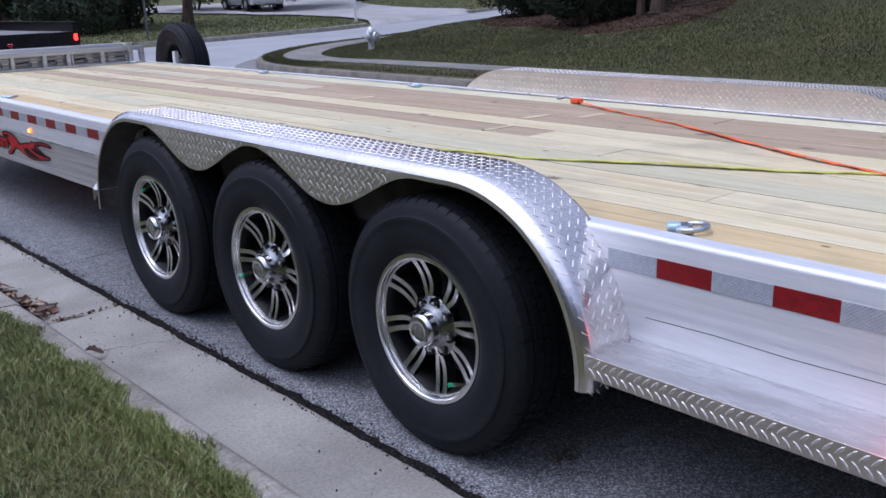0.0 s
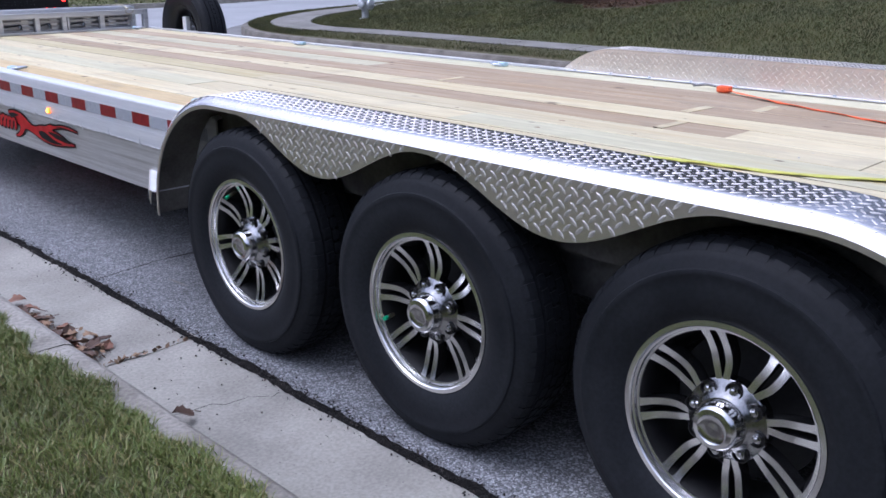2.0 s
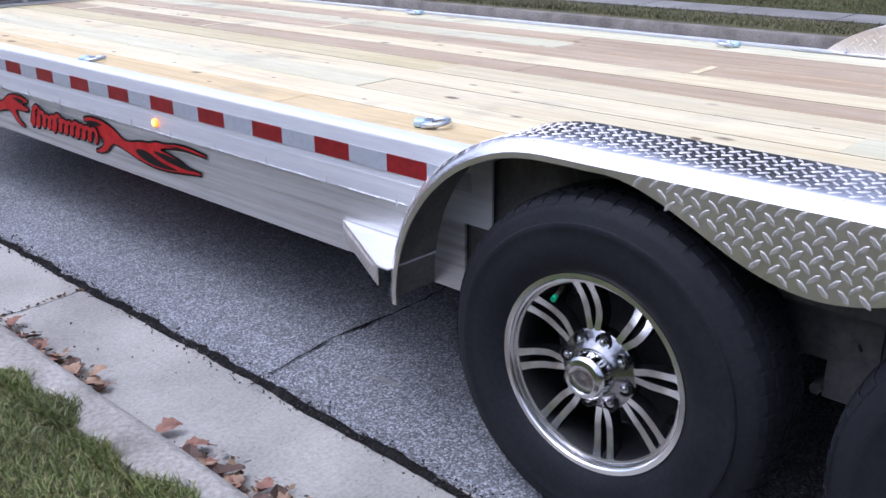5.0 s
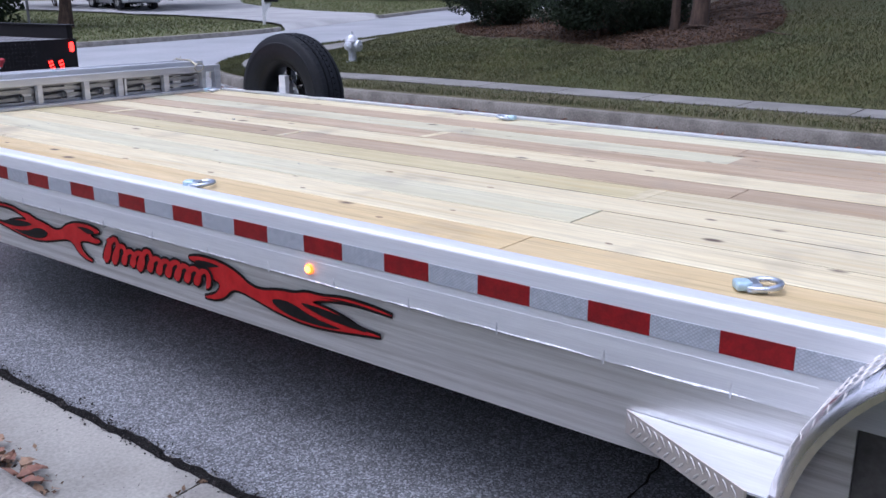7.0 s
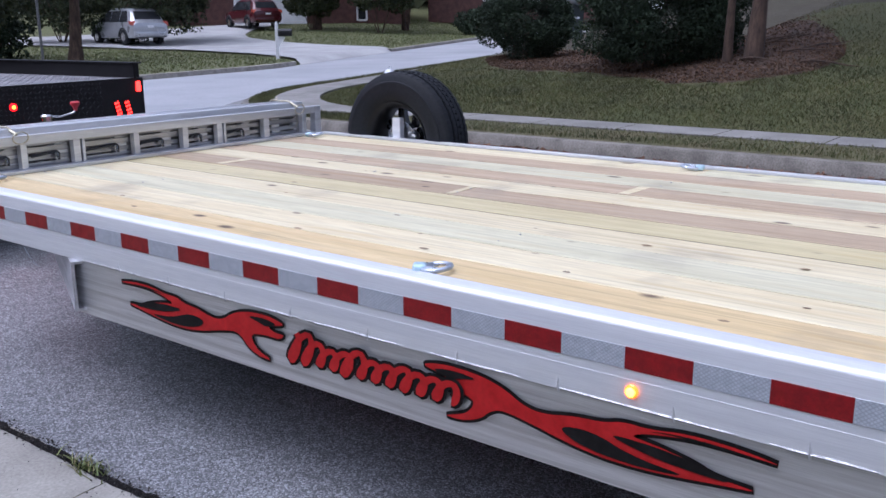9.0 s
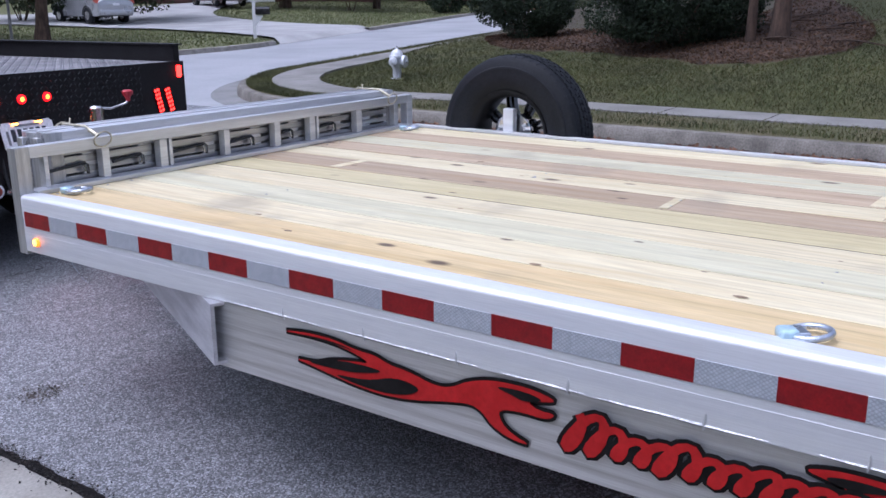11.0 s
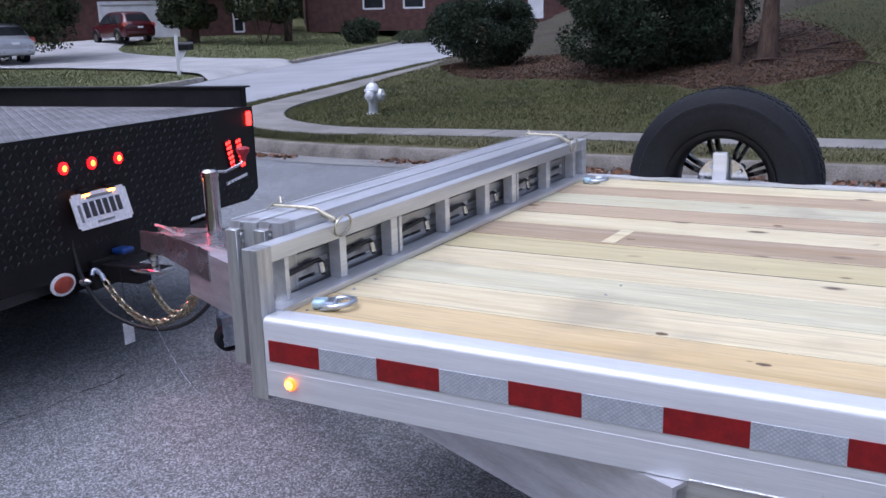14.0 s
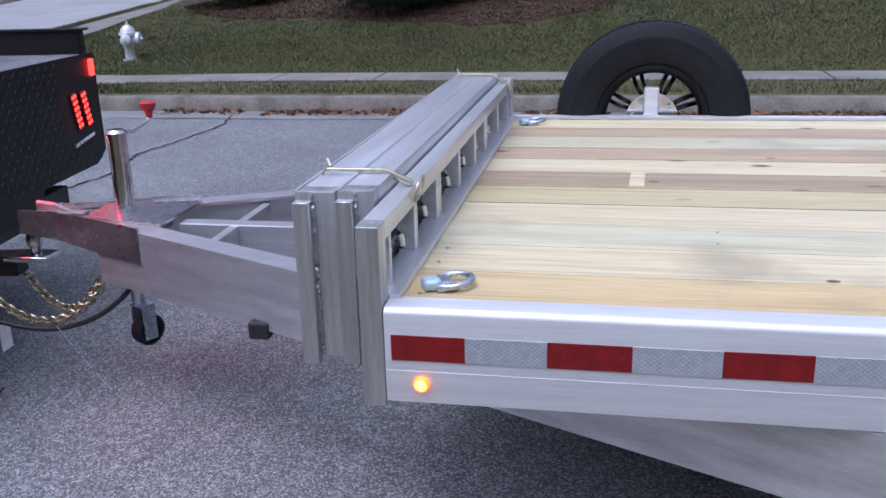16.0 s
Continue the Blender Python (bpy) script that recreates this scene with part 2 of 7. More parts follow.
RED_RUBBER = mat("red_rubber_knob", (0.45, 0.03, 0.04), (0.35, 0.02, 0.03), 0.45, 0, 30)
ORANGE = mat("orange_webbing", (0.90, 0.16, 0.04), (0.75, 0.11, 0.03), 0.75, 0, 20, (1, 1, 1), 400, 0.2, 0.4, 500, 0.001)
YELLOW = mat("yellow_webbing", (0.58, 0.57, 0.13), (0.48, 0.48, 0.10), 0.8, 0, 20, (1, 1, 1), 400, 0.2, 0.4, 500, 0.001)
PLATE = mat("number_plate_white", (0.86, 0.86, 0.86), (0.80, 0.80, 0.82), 0.4, 0, 30)
PLATE_INK = mat("number_plate_ink", (0.03, 0.03, 0.04), (0.05, 0.05, 0.05), 0.5, 0, 30)
TRUCK_BLACK = mat("black_truck_paint", (0.011, 0.010, 0.011), (0.016, 0.015, 0.016), 0.42, 0, 8, (1, 1, 1), 60, 0.2, spec=0.22)
TRUCK_LUG = mat("worn_black_tread_lug", (0.012, 0.012, 0.013), (0.02, 0.02, 0.022), 0.36, 0, 8, spec=0.32)
TRUCK_DECK = mat("dark_tread_plate_deck", (0.24, 0.235, 0.245), (0.17, 0.166, 0.172), 0.66, 0.6, 4, (1, 1, 1), 40, 0.2)
OVAL_RED = mat("red_orange_oval_plug", (0.45, 0.08, 0.04), (0.30, 0.05, 0.03), 0.4, 0, 40)
BLUE_PLASTIC = mat("blue_plastic", (0.02, 0.07, 0.28), (0.02, 0.05, 0.2), 0.4, 0, 20)

ASPHALT = mat("worn_asphalt", (0.20, 0.206, 0.215), (0.155, 0.16, 0.168), 0.85, 0, 0.7, (1, 1, 1), 14, 0.12)
SIDE_ASPHALT = mat("pale_smooth_asphalt", (0.36, 0.365, 0.375), (0.29, 0.295, 0.305), 0.5, 0, 0.4, (1, 1, 1), 14, 0.08)
stones(ASPHALT, 175, 0.48, 2.1, 0.7)
TAR = mat("black_tar_seam", (0.008, 0.008, 0.008), (0.020, 0.018, 0.017), 0.95, 0, 60, (1, 1, 1), 160, 0.5, 1.0, 160, 0.010, spec=0.08)
STAIN = mat("oil_stained_asphalt", (0.070, 0.060, 0.052), (0.095, 0.083, 0.072), 0.9, 0, 8, (1, 1, 1), 100, 0.3, 0.6, 140, 0.003)
CONCRETE = mat("weathered_concrete", (0.315, 0.302, 0.268), (0.215, 0.205, 0.182), 0.88, 0, 2.2, (1, 1, 1), 90, 0.16, 0.4, 160, 0.002)
speckle(CONCRETE, 38, (0.08, 0.075, 0.07), 0.10, 0.04)
KERB = mat("rough_kerb_concrete", (0.325, 0.305, 0.270), (0.195, 0.18, 0.155), 0.92, 0, 5, (1, 1, 1), 70, 0.25, 0.7, 70, 0.006)
FAR_KERB = mat("stained_far_kerb", (0.20, 0.182, 0.155), (0.115, 0.104, 0.087), 0.92, 0, 4, (1, 1, 1), 60, 0.25, 0.6, 70, 0.006)
FAR_GUTTER = mat("worn_far_gutter", (0.225, 0.222, 0.215), (0.165, 0.163, 0.158), 0.9, 0, 1.5, (1, 1, 1), 60, 0.15, 0.3, 120, 0.002)
SIDEWALK = mat("sidewalk_concrete", (0.235, 0.222, 0.205), (0.160, 0.153, 0.138), 0.9, 0, 1.5, (1, 1, 1), 60, 0.12, 0.3, 120, 0.002)
DRIVE = mat("driveway_concrete", (0.37, 0.365, 0.355), (0.28, 0.277, 0.27), 0.9, 0, 0.6, (1, 1, 1), 20, 0.08)
SOIL = mat("lawn_thatch", (0.070, 0.072, 0.024), (0.094, 0.080, 0.034), 0.95, 0, 1.6, (1, 1, 1), 30, 0.4, 0.9, 50, 0.02)
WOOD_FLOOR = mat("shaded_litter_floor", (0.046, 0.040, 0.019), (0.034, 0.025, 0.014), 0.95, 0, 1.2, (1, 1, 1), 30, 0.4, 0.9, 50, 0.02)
BANK_TURF = mat("bank_turf", (0.052, 0.059, 0.014), (0.070, 0.066, 0.020), 0.95, 0, 0.9, (1, 1, 1), 30, 0.3, 0.9, 50, 0.02)
CORNER_TURF = mat("corner_turf", (0.092, 0.104, 0.036), (0.112, 0.112, 0.046), 0.95, 0, 0.5, (1, 1, 1), 20, 0.15, 0.5, 50, 0.02)
MULCH = mat("pine_bark_mulch", (0.070, 0.036, 0.018), (0.036, 0.021, 0.012), 0.95, 0, 6, (1, 1, 1), 40, 0.4, 1.0, 30, 0.03)


def island_mat(name, cols, rough=0.7, bump=0.0):
    """Foliage or litter in which each leaf or blade takes its own shade."""
    m = bpy.data.materials.new(name)
    m.use_nodes = True
    n, l, b = tinker(m)
    g = n.new("ShaderNodeNewGeometry")
    r = n.new("ShaderNodeValToRGB")
    els = r.color_ramp.elements
    els[0].position, els[0].color = 0, (*cols[0], 1)
    els[1].position, els[1].color = 1, (*cols[-1], 1)
    for i, c in enumerate(cols[1:-1], 1):
        e = els.new(i / (len(cols) - 1))
        e.color = (*c, 1)
    l.new(g.outputs["Random Per Island"], r.inputs["Fac"])
    co = n.new("ShaderNodeTexCoord")
    ns = n.new("ShaderNodeTexNoise")
    ns.inputs["Scale"].default_value, ns.inputs["Detail"].default_value = 1.3, 4
    l.new(co.outputs["Object"], ns.inputs["Vector"])
    mr = n.new("ShaderNodeMapRange")
    mr.inputs["From Min"].default_value, mr.inputs["From Max"].default_value = 0.3, 0.7
    mr.inputs["To Min"].default_value, mr.inputs["To Max"].default_value = 0.65, 1.35
    l.new(ns.outputs["Fac"], mr.inputs["Value"])
    sc = n.new("ShaderNodeVectorMath")
    sc.operation = "SCALE"
    l.new(r.outputs["Color"], sc.inputs[0])
    l.new(mr.outputs["Result"], sc.inputs["Scale"])
    l.new(sc.outputs[0], b.inputs["Base Color"])
    b.inputs["Roughness"].default_value = rough
    return m


BLADES = island_mat("grass_blades", [(0.084, 0.122, 0.024), (0.128, 0.168, 0.038), (0.172, 0.196, 0.055), (0.135, 0.165, 0.040), (0.30, 0.24, 0.11)], 0.5)
FAR_BLADES = island_mat("far_lawn_blades", [(0.040, 0.050, 0.010), (0.052, 0.062, 0.013), (0.064, 0.067, 0.016), (0.086, 0.072, 0.024)], 0.8)
CORNER_BLADES = island_mat("corner_lawn_blades", [(0.072, 0.092, 0.026), (0.086, 0.104, 0.031), (0.104, 0.114, 0.038), (0.13, 0.12, 0.05)], 0.8)
LEAF = island_mat("dark_shrub_leaves", [(0.008, 0.018, 0.007), (0.013, 0.026, 0.009), (0.020, 0.034, 0.012)], 0.85)
TREE_LEAF = island_mat("tree_leaves", [(0.018, 0.028, 0.010), (0.032, 0.043, 0.015), (0.050, 0.054, 0.018)], 0.8)
DRY_LEAF = island_mat("dry_brown_leaves", [(0.08, 0.045, 0.027), (0.15, 0.078, 0.045), (0.22, 0.115, 0.065), (0.07, 0.042, 0.027)], 0.9)
BARK = mat("grey_brown_bark", (0.085, 0.052, 0.034), (0.030, 0.019, 0.013), 0.9, 0, 9, (1, 1, 0.25), 40, 0.3, 0.9, 30, 0.02)


def wood_mat(name, base, c2):
    m = mat(name, base, c2, 0.62, 0, 9, (2.2, 0.16, 2.2), 60, 0.10, 0.3, 80, 0.0012, per_object=0.10, lo=0.36, hi=0.68)
    n, l, b = tinker(m)
    # long fine grain lines
    co = n.new("ShaderNodeTexCoord")
    mp = n.new("ShaderNodeMapping")
    mp.inputs["Scale"].default_value = (55, 0.9, 20)
    l.new(co.outputs["Object"], mp.inputs["Vector"])
    gn = n.new("ShaderNodeTexNoise")
    gn.inputs["Scale"].default_value, gn.inputs["Detail"].default_value, gn.inputs["Distortion"].default_value = 1.2, 4, 0.6
    l.new(mp.outputs["Vector"], gn.inputs["Vector"])
    mr = n.new("ShaderNodeMapRange")
    mr.inputs["From Min"].default_value, mr.inputs["From Max"].default_value = 0.54, 0.76
    mr.inputs["To Max"].default_value = 0.62
    l.new(gn.outputs["Fac"], mr.inputs["Value"])
    darken_by(m, mr.outputs["Result"], tuple(0.55 * c for c in c2))
    # resinous tan flames along the grain
    fm = n.new("ShaderNodeMapping")
    fm.inputs["Scale"].default_value = (11, 0.7, 5)
    l.new(co.outputs["Object"], fm.inputs["Vector"])
    fn = n.new("ShaderNodeTexNoise")
    fn.inputs["Scale"].default_value, fn.inputs["Detail"].default_value, fn.inputs["Distortion"].default_value = 1.0, 5, 1.2
    l.new(fm.outputs["Vector"], fn.inputs["Vector"])
    fr = n.new("ShaderNodeMapRange")
    fr.inputs["From Min"].default_value, fr.inputs["From Max"].default_value, fr.inputs["To Max"].default_value = 0.55, 0.72, 0.6
    l.new(fn.outputs["Fac"], fr.inputs["Value"])
    darken_by(m, fr.outputs["Result"], (c2[0] * 0.92, c2[1] * 0.80, c2[2] * 0.62))
    # knots, and grey-blue handling stains
    speckle(m, 1.0, (0.095, 0.058, 0.036), 0.21, 0.09, stretch=(8.0, 4.2, 0.001), offset=True, vary=True)
    st = n.new("ShaderNodeTexNoise")
    st.inputs["Scale"].default_value, st.inputs["Detail"].default_value = 3.1, 5
    l.new(co.outputs["Object"], st.inputs["Vector"])
    sm = n.new("ShaderNodeMapRange")
    sm.inputs["From Min"].default_value, sm.inputs["From Max"].default_value, sm.inputs["To Max"].default_value = 0.57, 0.74, 0.52
    l.new(st.outputs["Fac"], sm.inputs["Value"])
    darken_by(m, sm.outputs["Result"], (0.25, 0.215, 0.16))
    return m


WOODS = {
    "olive": wood_mat("olive_treated_pine", (0.57, 0.50, 0.29), (0.50, 0.43, 0.24)),
    "tan": wood_mat("tan_pine", (0.58, 0.455, 0.25), (0.51, 0.39, 0.20)),
    "cream": wood_mat("cream_pine", (0.625, 0.56, 0.375), (0.555, 0.475, 0.29)),
    "green": wood_mat("greenish_treated_pine", (0.595, 0.565, 0.395), (0.525, 0.49, 0.325)),
    "brown": wood_mat("brown_treated_pine", (0.43, 0.335, 0.225), (0.36, 0.27, 0.17)),
}

BRICK = mat("red_brown_brick", (0.10, 0.045, 0.036), (0.065, 0.032, 0.028), 0.9, 0, 3, (1, 1, 1), 30, 0.25)
WHITE_PAINT = mat("white_paint", (0.72, 0.72, 0.72), (0.62, 0.62, 0.62), 0.5, 0, 2)
ROOF = mat("grey_shingle", (0.09, 0.085, 0.08), (0.06, 0.058, 0.055), 0.95, 0, 4, (1, 1, 1), 30, 0.3)
GLASS = mat("dark_window_glass", (0.02, 0.022, 0.025), (0.03, 0.032, 0.035), 0.06, 0, 2)
SILVER_CAR = mat("silver_car_paint", (0.48, 0.49, 0.51), (0.42, 0.43, 0.45), 0.3, 0.5, 2, coat=0.6)
RED_CAR = mat("dark_red_car_paint", (0.075, 0.008, 0.013), (0.06, 0.007, 0.011), 0.3, 0.2, 2, coat=0.6)
HYDRANT = mat("silver_hydrant_paint", (0.72, 0.74, 0.77), (0.55, 0.56, 0.58), 0.4, 0.3, 14, (1, 1, 1), 60, 0.1, 0.3, 80, 0.002)
BIN_MAT = mat("dark_green_plastic", (0.015, 0.026, 0.024), (0.02, 0.03, 0.03), 0.5, 0, 4)
BAG = mat("white_bag_plastic", (0.65, 0.66, 0.68), (0.5, 0.52, 0.55), 0.4, 0, 12, (1, 1, 1), 40, 0.1, 0.8, 20, 0.02)
CARDBOARD = mat("brown_cardboard", (0.30, 0.16, 0.09), (0.24, 0.12, 0.06), 0.9, 0, 6)
POLE_MAT = mat("grey_steel_pole", (0.16, 0.16, 0.16), (0.10, 0.10, 0.10), 0.5, 0.5, 3)


# ---- helpers of this scene ----
def part(name, bm, material, parent=None, label="", smooth=None):
    """Links a bmesh as one mesh object, under a thing or a part."""
    me = bpy.data.meshes.new(name)
    if isinstance(bm, tuple):
        me.from_pydata(bm[0], [], bm[1])
    else:
        bmesh.ops.recalc_face_normals(bm, faces=bm.faces)
        bm.to_mesh(me)
        bm.free()
    me.materials.append(material)
    if smooth:
        me.polygons.foreach_set("use_smooth", [True] * len(me.polygons))
        me.set_sharp_from_angle(angle=radians(smooth))
    ob = new(name, me)
    if parent:
        ob.parent = parent
    if label:
        ob["label"] = label
    return ob


def thing(name, x=0, y=0, z=0, rz=0, label="", category="", group="", kind=""):
    ob = new(name)
    ob.empty_display_size = 0.1
    ob.matrix_basis = pose(x, y, z, 0, 0, rz)
    return tagged(ob, label, category, group, kind)


def B():
    return bmesh.new()


def box(bm, x0, x1, y0, y1, z0, z1, bevel=0.0, segs=2):
    v = [bm.verts.new((x, y, z)) for x in (x0, x1) for y in (y0, y1) for z in (z0, z1)]
    fs = [bm.faces.new([v[i] for i in f]) for f in ((0, 1, 3, 2), (4, 6, 7, 5), (0, 4, 5, 1), (2, 3, 7, 6), (0, 2, 6, 4), (1, 5, 7, 3))]
    if bevel:
        es = list({e for f in fs for e in f.edges})
        bmesh.ops.bevel(bm, geom=es, offset=bevel, segments=segs, affect="EDGES", profile=0.5)
    return bm


def prism(bm, pts, axis, a0, a1):
    """Extrudes an outline (two coordinates a point) along an axis from a0 to a1."""
    def place(p, a):
        return {"x": (a, p[0], p[1]), "y": (p[0], a, p[1]), "z": (p[0], p[1], a)}[axis]
    lo = [bm.verts.new(place(p, a0)) for p in pts]
    hi = [bm.verts.new(place(p, a1)) for p in pts]
    k = len(pts)
    bm.faces.new(lo)
    bm.faces.new(hi[::-1])
    for i in range(k):
        bm.faces.new((lo[i], hi[i], hi[(i + 1) % k], lo[(i + 1) % k]))
    return bm


def frame_axes(d):
    d = Vector(d).normalized()
    u = d.cross(Vector((0, 0, 1)))
    if u.length < 1e-3:
        u = d.cross(Vector((1, 0, 0)))
    u.normalize()
    return d, u, d.cross(u)


def tube(bm, path, r, segs=8, closed=False):
    """A round bar along a path; r is one radius or one a point."""
    pts = [Vector(p) for p in path]
    k = len(pts)
    rings = []
    for i, p in enumerate(pts):
        a = pts[(i - 1) % k] if closed or i else pts[0]
        c = pts[(i + 1) % k] if closed or i < k - 1 else pts[-1]
        d, u, w = frame_axes(c - a)
        ri = r[i] if isinstance(r, (list, tuple)) else r
        rings.append([bm.verts.new(p + ri * (math.cos(t) * u + math.sin(t) * w)) for t in (2 * math.pi * j / segs for j in range(segs))])
    for i in range(k if closed else k - 1):
        a, b = rings[i], rings[(i + 1) % k]
        for j in range(segs):
            bm.faces.new((a[j], a[(j + 1) % segs], b[(j + 1) % segs], b[j]))
    if not closed:
        bm.faces.new(rings[0])
        bm.faces.new(rings[-1][::-1])
    return bm


def lathe(bm, profile, m=None, segs=32, axis="x"):
    """Turns a profile of (height, radius) round an axis through the origin; m places it."""
    m = m or Matrix()
    rings = []
    for h, r in profile:
        ring = []
        for j in range(segs):
            t = 2 * math.pi * j / segs
            c, s = r * math.cos(t), r * math.sin(t)
            ring.append(bm.verts.new(m @ Vector({"x": (h, c, s), "z": (c, s, h), "y": (c, h, s)}[axis])))
        rings.append(ring)
    for a, b in zip(rings, rings[1:]):
        for j in range(segs):
            bm.faces.new((a[j], a[(j + 1) % segs], b[(j + 1) % segs], b[j]))
    return bm


def strip(name, rows, material, parent=None, label="", smooth=None):
    """A sheet from rows of points, all rows equally long."""
    verts = [tuple(p) for r in rows for p in r]
    k = len(rows[0])
    faces = [(i * k + j, i * k + j + 1, (i + 1) * k + j + 1, (i + 1) * k + j) for i in range(len(rows) - 1) for j in range(k - 1)]
    return part(name, (verts, faces), material, parent, label, smooth)


def smoothstep(a, b, v):
    t = min(1.0, max(0.0, (v - a) / (b - a)))
    return t * t * (3 - 2 * t)


# ---- the ground ----
KX, R_CORNER = 8.95, 5.5                       # far kerb line, corner radius
SLOPE = 0.25                                   # direction of the side road
TH = math.atan(SLOPE)


def near_edge(x):
    return 18.7 + SLOPE * (x - 12.3)


def far_edge(x):
    return 25.6 + 0.36 * max(0.0, x - 18.5)


# centre of the corner: as far from both kerb lines
cx = KX + R_CORNER
cy = near_edge(cx) - R_CORNER / math.cos(TH)
CORNER = Vector((cx, cy))


def road_z(x):
    return 0.022 * max(0.0, x - 10.5)


def kerb_dist(x, y):
    """How far a place lies behind the far kerb (negative: on the roads)."""
    a = x - KX
    b = (near_edge(x) - y) * math.cos(TH)
    v = Vector((x, y)) - CORNER
    if v.y > 0 and v.dot(Vector((math.cos(TH), math.sin(TH)))) < 0:
        return R_CORNER - v.length
    return min(a, b)


def bank(x, y):
    """Height of the lawn across the street."""
    s = 0.20 - 0.10 * smoothstep(9.2, 12.2, y) - 0.045 * smoothstep(12.2, 15.5, y) - 0.025 * smoothstep(15.5, 20, y)
    d = max(0.0, x - 10.6)
    return 0.19 + s * min(d, 13.0) + 0.05 * max(0, min(d - 13.0, 30)) + 0.03 * math.sin(0.9 * x + 0.4 * y) * smoothstep(11.5, 13, x)


def ground_z(x, y):
    if x < 1.3:
        return -0.06 if x > 1.04 else 0.115 + 0.015 * (1.0 - max(x, -12)) + 0.012 * math.sin(2.1 * x + 1.7 * y)
    if y < near_edge(x) + 2 and x > KX - 1:
        d = kerb_dist(x, y)
        if d < 0.35:
            return min(-0.06, road_z(x) - 0.08) if x < 14 else road_z(x) - 0.08
        w = smoothstep(11.0, 15.5, y)
        f = smoothstep(1.55 - 0.28 * w, 2.3 + 0.2 * w, d)
        top = 0.14 * (1 - f) + bank(x, y) * f + w * road_z(x)
        return -0.06 + (top + 0.06) * smoothstep(0.35, 0.75, d)
    if x < KX + 0.6:
        return -0.06
    d = y - far_edge(x)
    if d < 0.3:
        return road_z(x) - 0.08
    rise = 0.042 * max(0.0, min(d, 50) - 13)
    return road_z(x) - 0.08 + 0.19 * smoothstep(0.3, 0.7, d) + rise * smoothstep(0, 12, x - 12) + 0.045 * max(0.0, min(x, 80) - 28) * smoothstep(1, 14, d)


def lines(*spans):
    out = []
    for a, b, step in spans:
        k = max(1, round((b - a) / step))
        out += [a + (b - a) * i / k for i in range(k)]
    return out + [spans[-1][1]]


gx = lines((-900, -60, 210), (-60, -6, 9), (-6, 0.97, 0.35), (0.97, 1.06, 0.09), (1.06, 8.6, 2.5), (8.6, 16, 0.3), (16, 30, 0.8), (30, 50, 1.2), (50, 90, 5), (90, 1200, 185))
gy = lines((-900, -60, 210), (-60, -2, 5), (-2, 12, 0.5), (12, 20, 0.3), (20, 40, 0.6), (40, 58, 1.0), (58, 100, 5), (100, 1200, 180))
lawn_sheet = tagged(strip("ground", [[(x, y, ground_z(x, y)) for x in gx] for y in gy], SOIL, smooth=40), "mown autumn lawn, green and brown, rising in a bank", "ground", kind="structure")
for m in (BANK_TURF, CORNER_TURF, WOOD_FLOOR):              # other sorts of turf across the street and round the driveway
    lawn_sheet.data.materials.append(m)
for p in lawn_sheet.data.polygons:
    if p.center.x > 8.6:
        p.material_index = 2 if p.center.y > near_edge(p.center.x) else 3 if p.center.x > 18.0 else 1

# kerb line of the far side: down the street, round the corner, up the side road
curve = [Vector((KX, y)) for y in lines((-60, 4, 8), (4, cy, 1.2))[:-1]]
turn = math.pi / 2 - TH
for i in range(15):
    a = math.pi - turn * i / 14
    curve.append(CORNER + R_CORNER * Vector((math.cos(a), math.sin(a))))
end = curve[-1]
for s in lines((1.0, 12, 1.5), (12, 90, 6)):
    curve.append(end + s * Vector((math.cos(TH), math.sin(TH))))
normals = []
for i, p in enumerate(curve):
    d = (curve[min(i + 1, len(curve) - 1)] - curve[max(i - 1, 0)]).normalized()
    normals.append(Vector((d.y, -d.x)))


def along(i, off, z, wob=0.0):
    p = curve[i] + off * normals[i]
    return (p.x, p.y, z + road_z(curve[i].x) + wob * math.sin(5.1 * i))


idx = range(len(curve))
main_road = [[(x, y, 0.0) for x in (1.555, 3.2, 5.2, 7.2, 9.0)] for y in lines((-60, 0, 10), (0, 26, 2), (26, 160, 14))]
tagged(strip("road", main_road, ASPHALT), "grey worn asphalt street with pale stone chips", "road", kind="structure")
side = []
for x in lines((8.9, 20, 0.8), (20, 95, 5)):
    lo, hi = near_edge(x) - (2.2 if x < 13.5 else 0.06), far_edge(x) + 0.06
    side.append([(x, lo + (hi - lo) * j / 4, road_z(x) + 0.004) for j in range(5)])
tagged(strip("side_road", side, SIDE_ASPHALT), "grey asphalt side street running uphill", "road", kind="structure")
tagged(strip("far_gutter", [[along(i, -0.42, 0.006), along(i, -0.2, 0.005), along(i, 0.0, 0.008)] for i in idx], FAR_GUTTER), "grey concrete gutter beside the road", "gutter", kind="structure")
tagged(strip("far_kerb", [[along(i, -0.004, -0.02), along(i, 0.012, 0.125), along(i, 0.035, 0.148), along(i, 0.15, 0.152), along(i, 0.155, 0.05)] for i in idx], FAR_KERB, smooth=40),
       "weathered grey concrete kerb", "kerb", kind="structure")
tagged(strip("far_verge", [[along(i, 0.152, 0.150), along(i, 0.45, 0.175), along(i, 0.80, 0.185), along(i, 1.0, 0.176)] for i in idx], SOIL, smooth=40),
       "narrow grass verge between kerb and sidewalk", "verge", kind="structure")


def walk_offsets(i):
    """Inner and outer edge of the sidewalk behind the kerb: wider round the corner."""
    f = smoothstep(12.5, 15.5, curve[i].y)
    return 1.0 - 0.44 * f, 1.66 - 0.31 * f


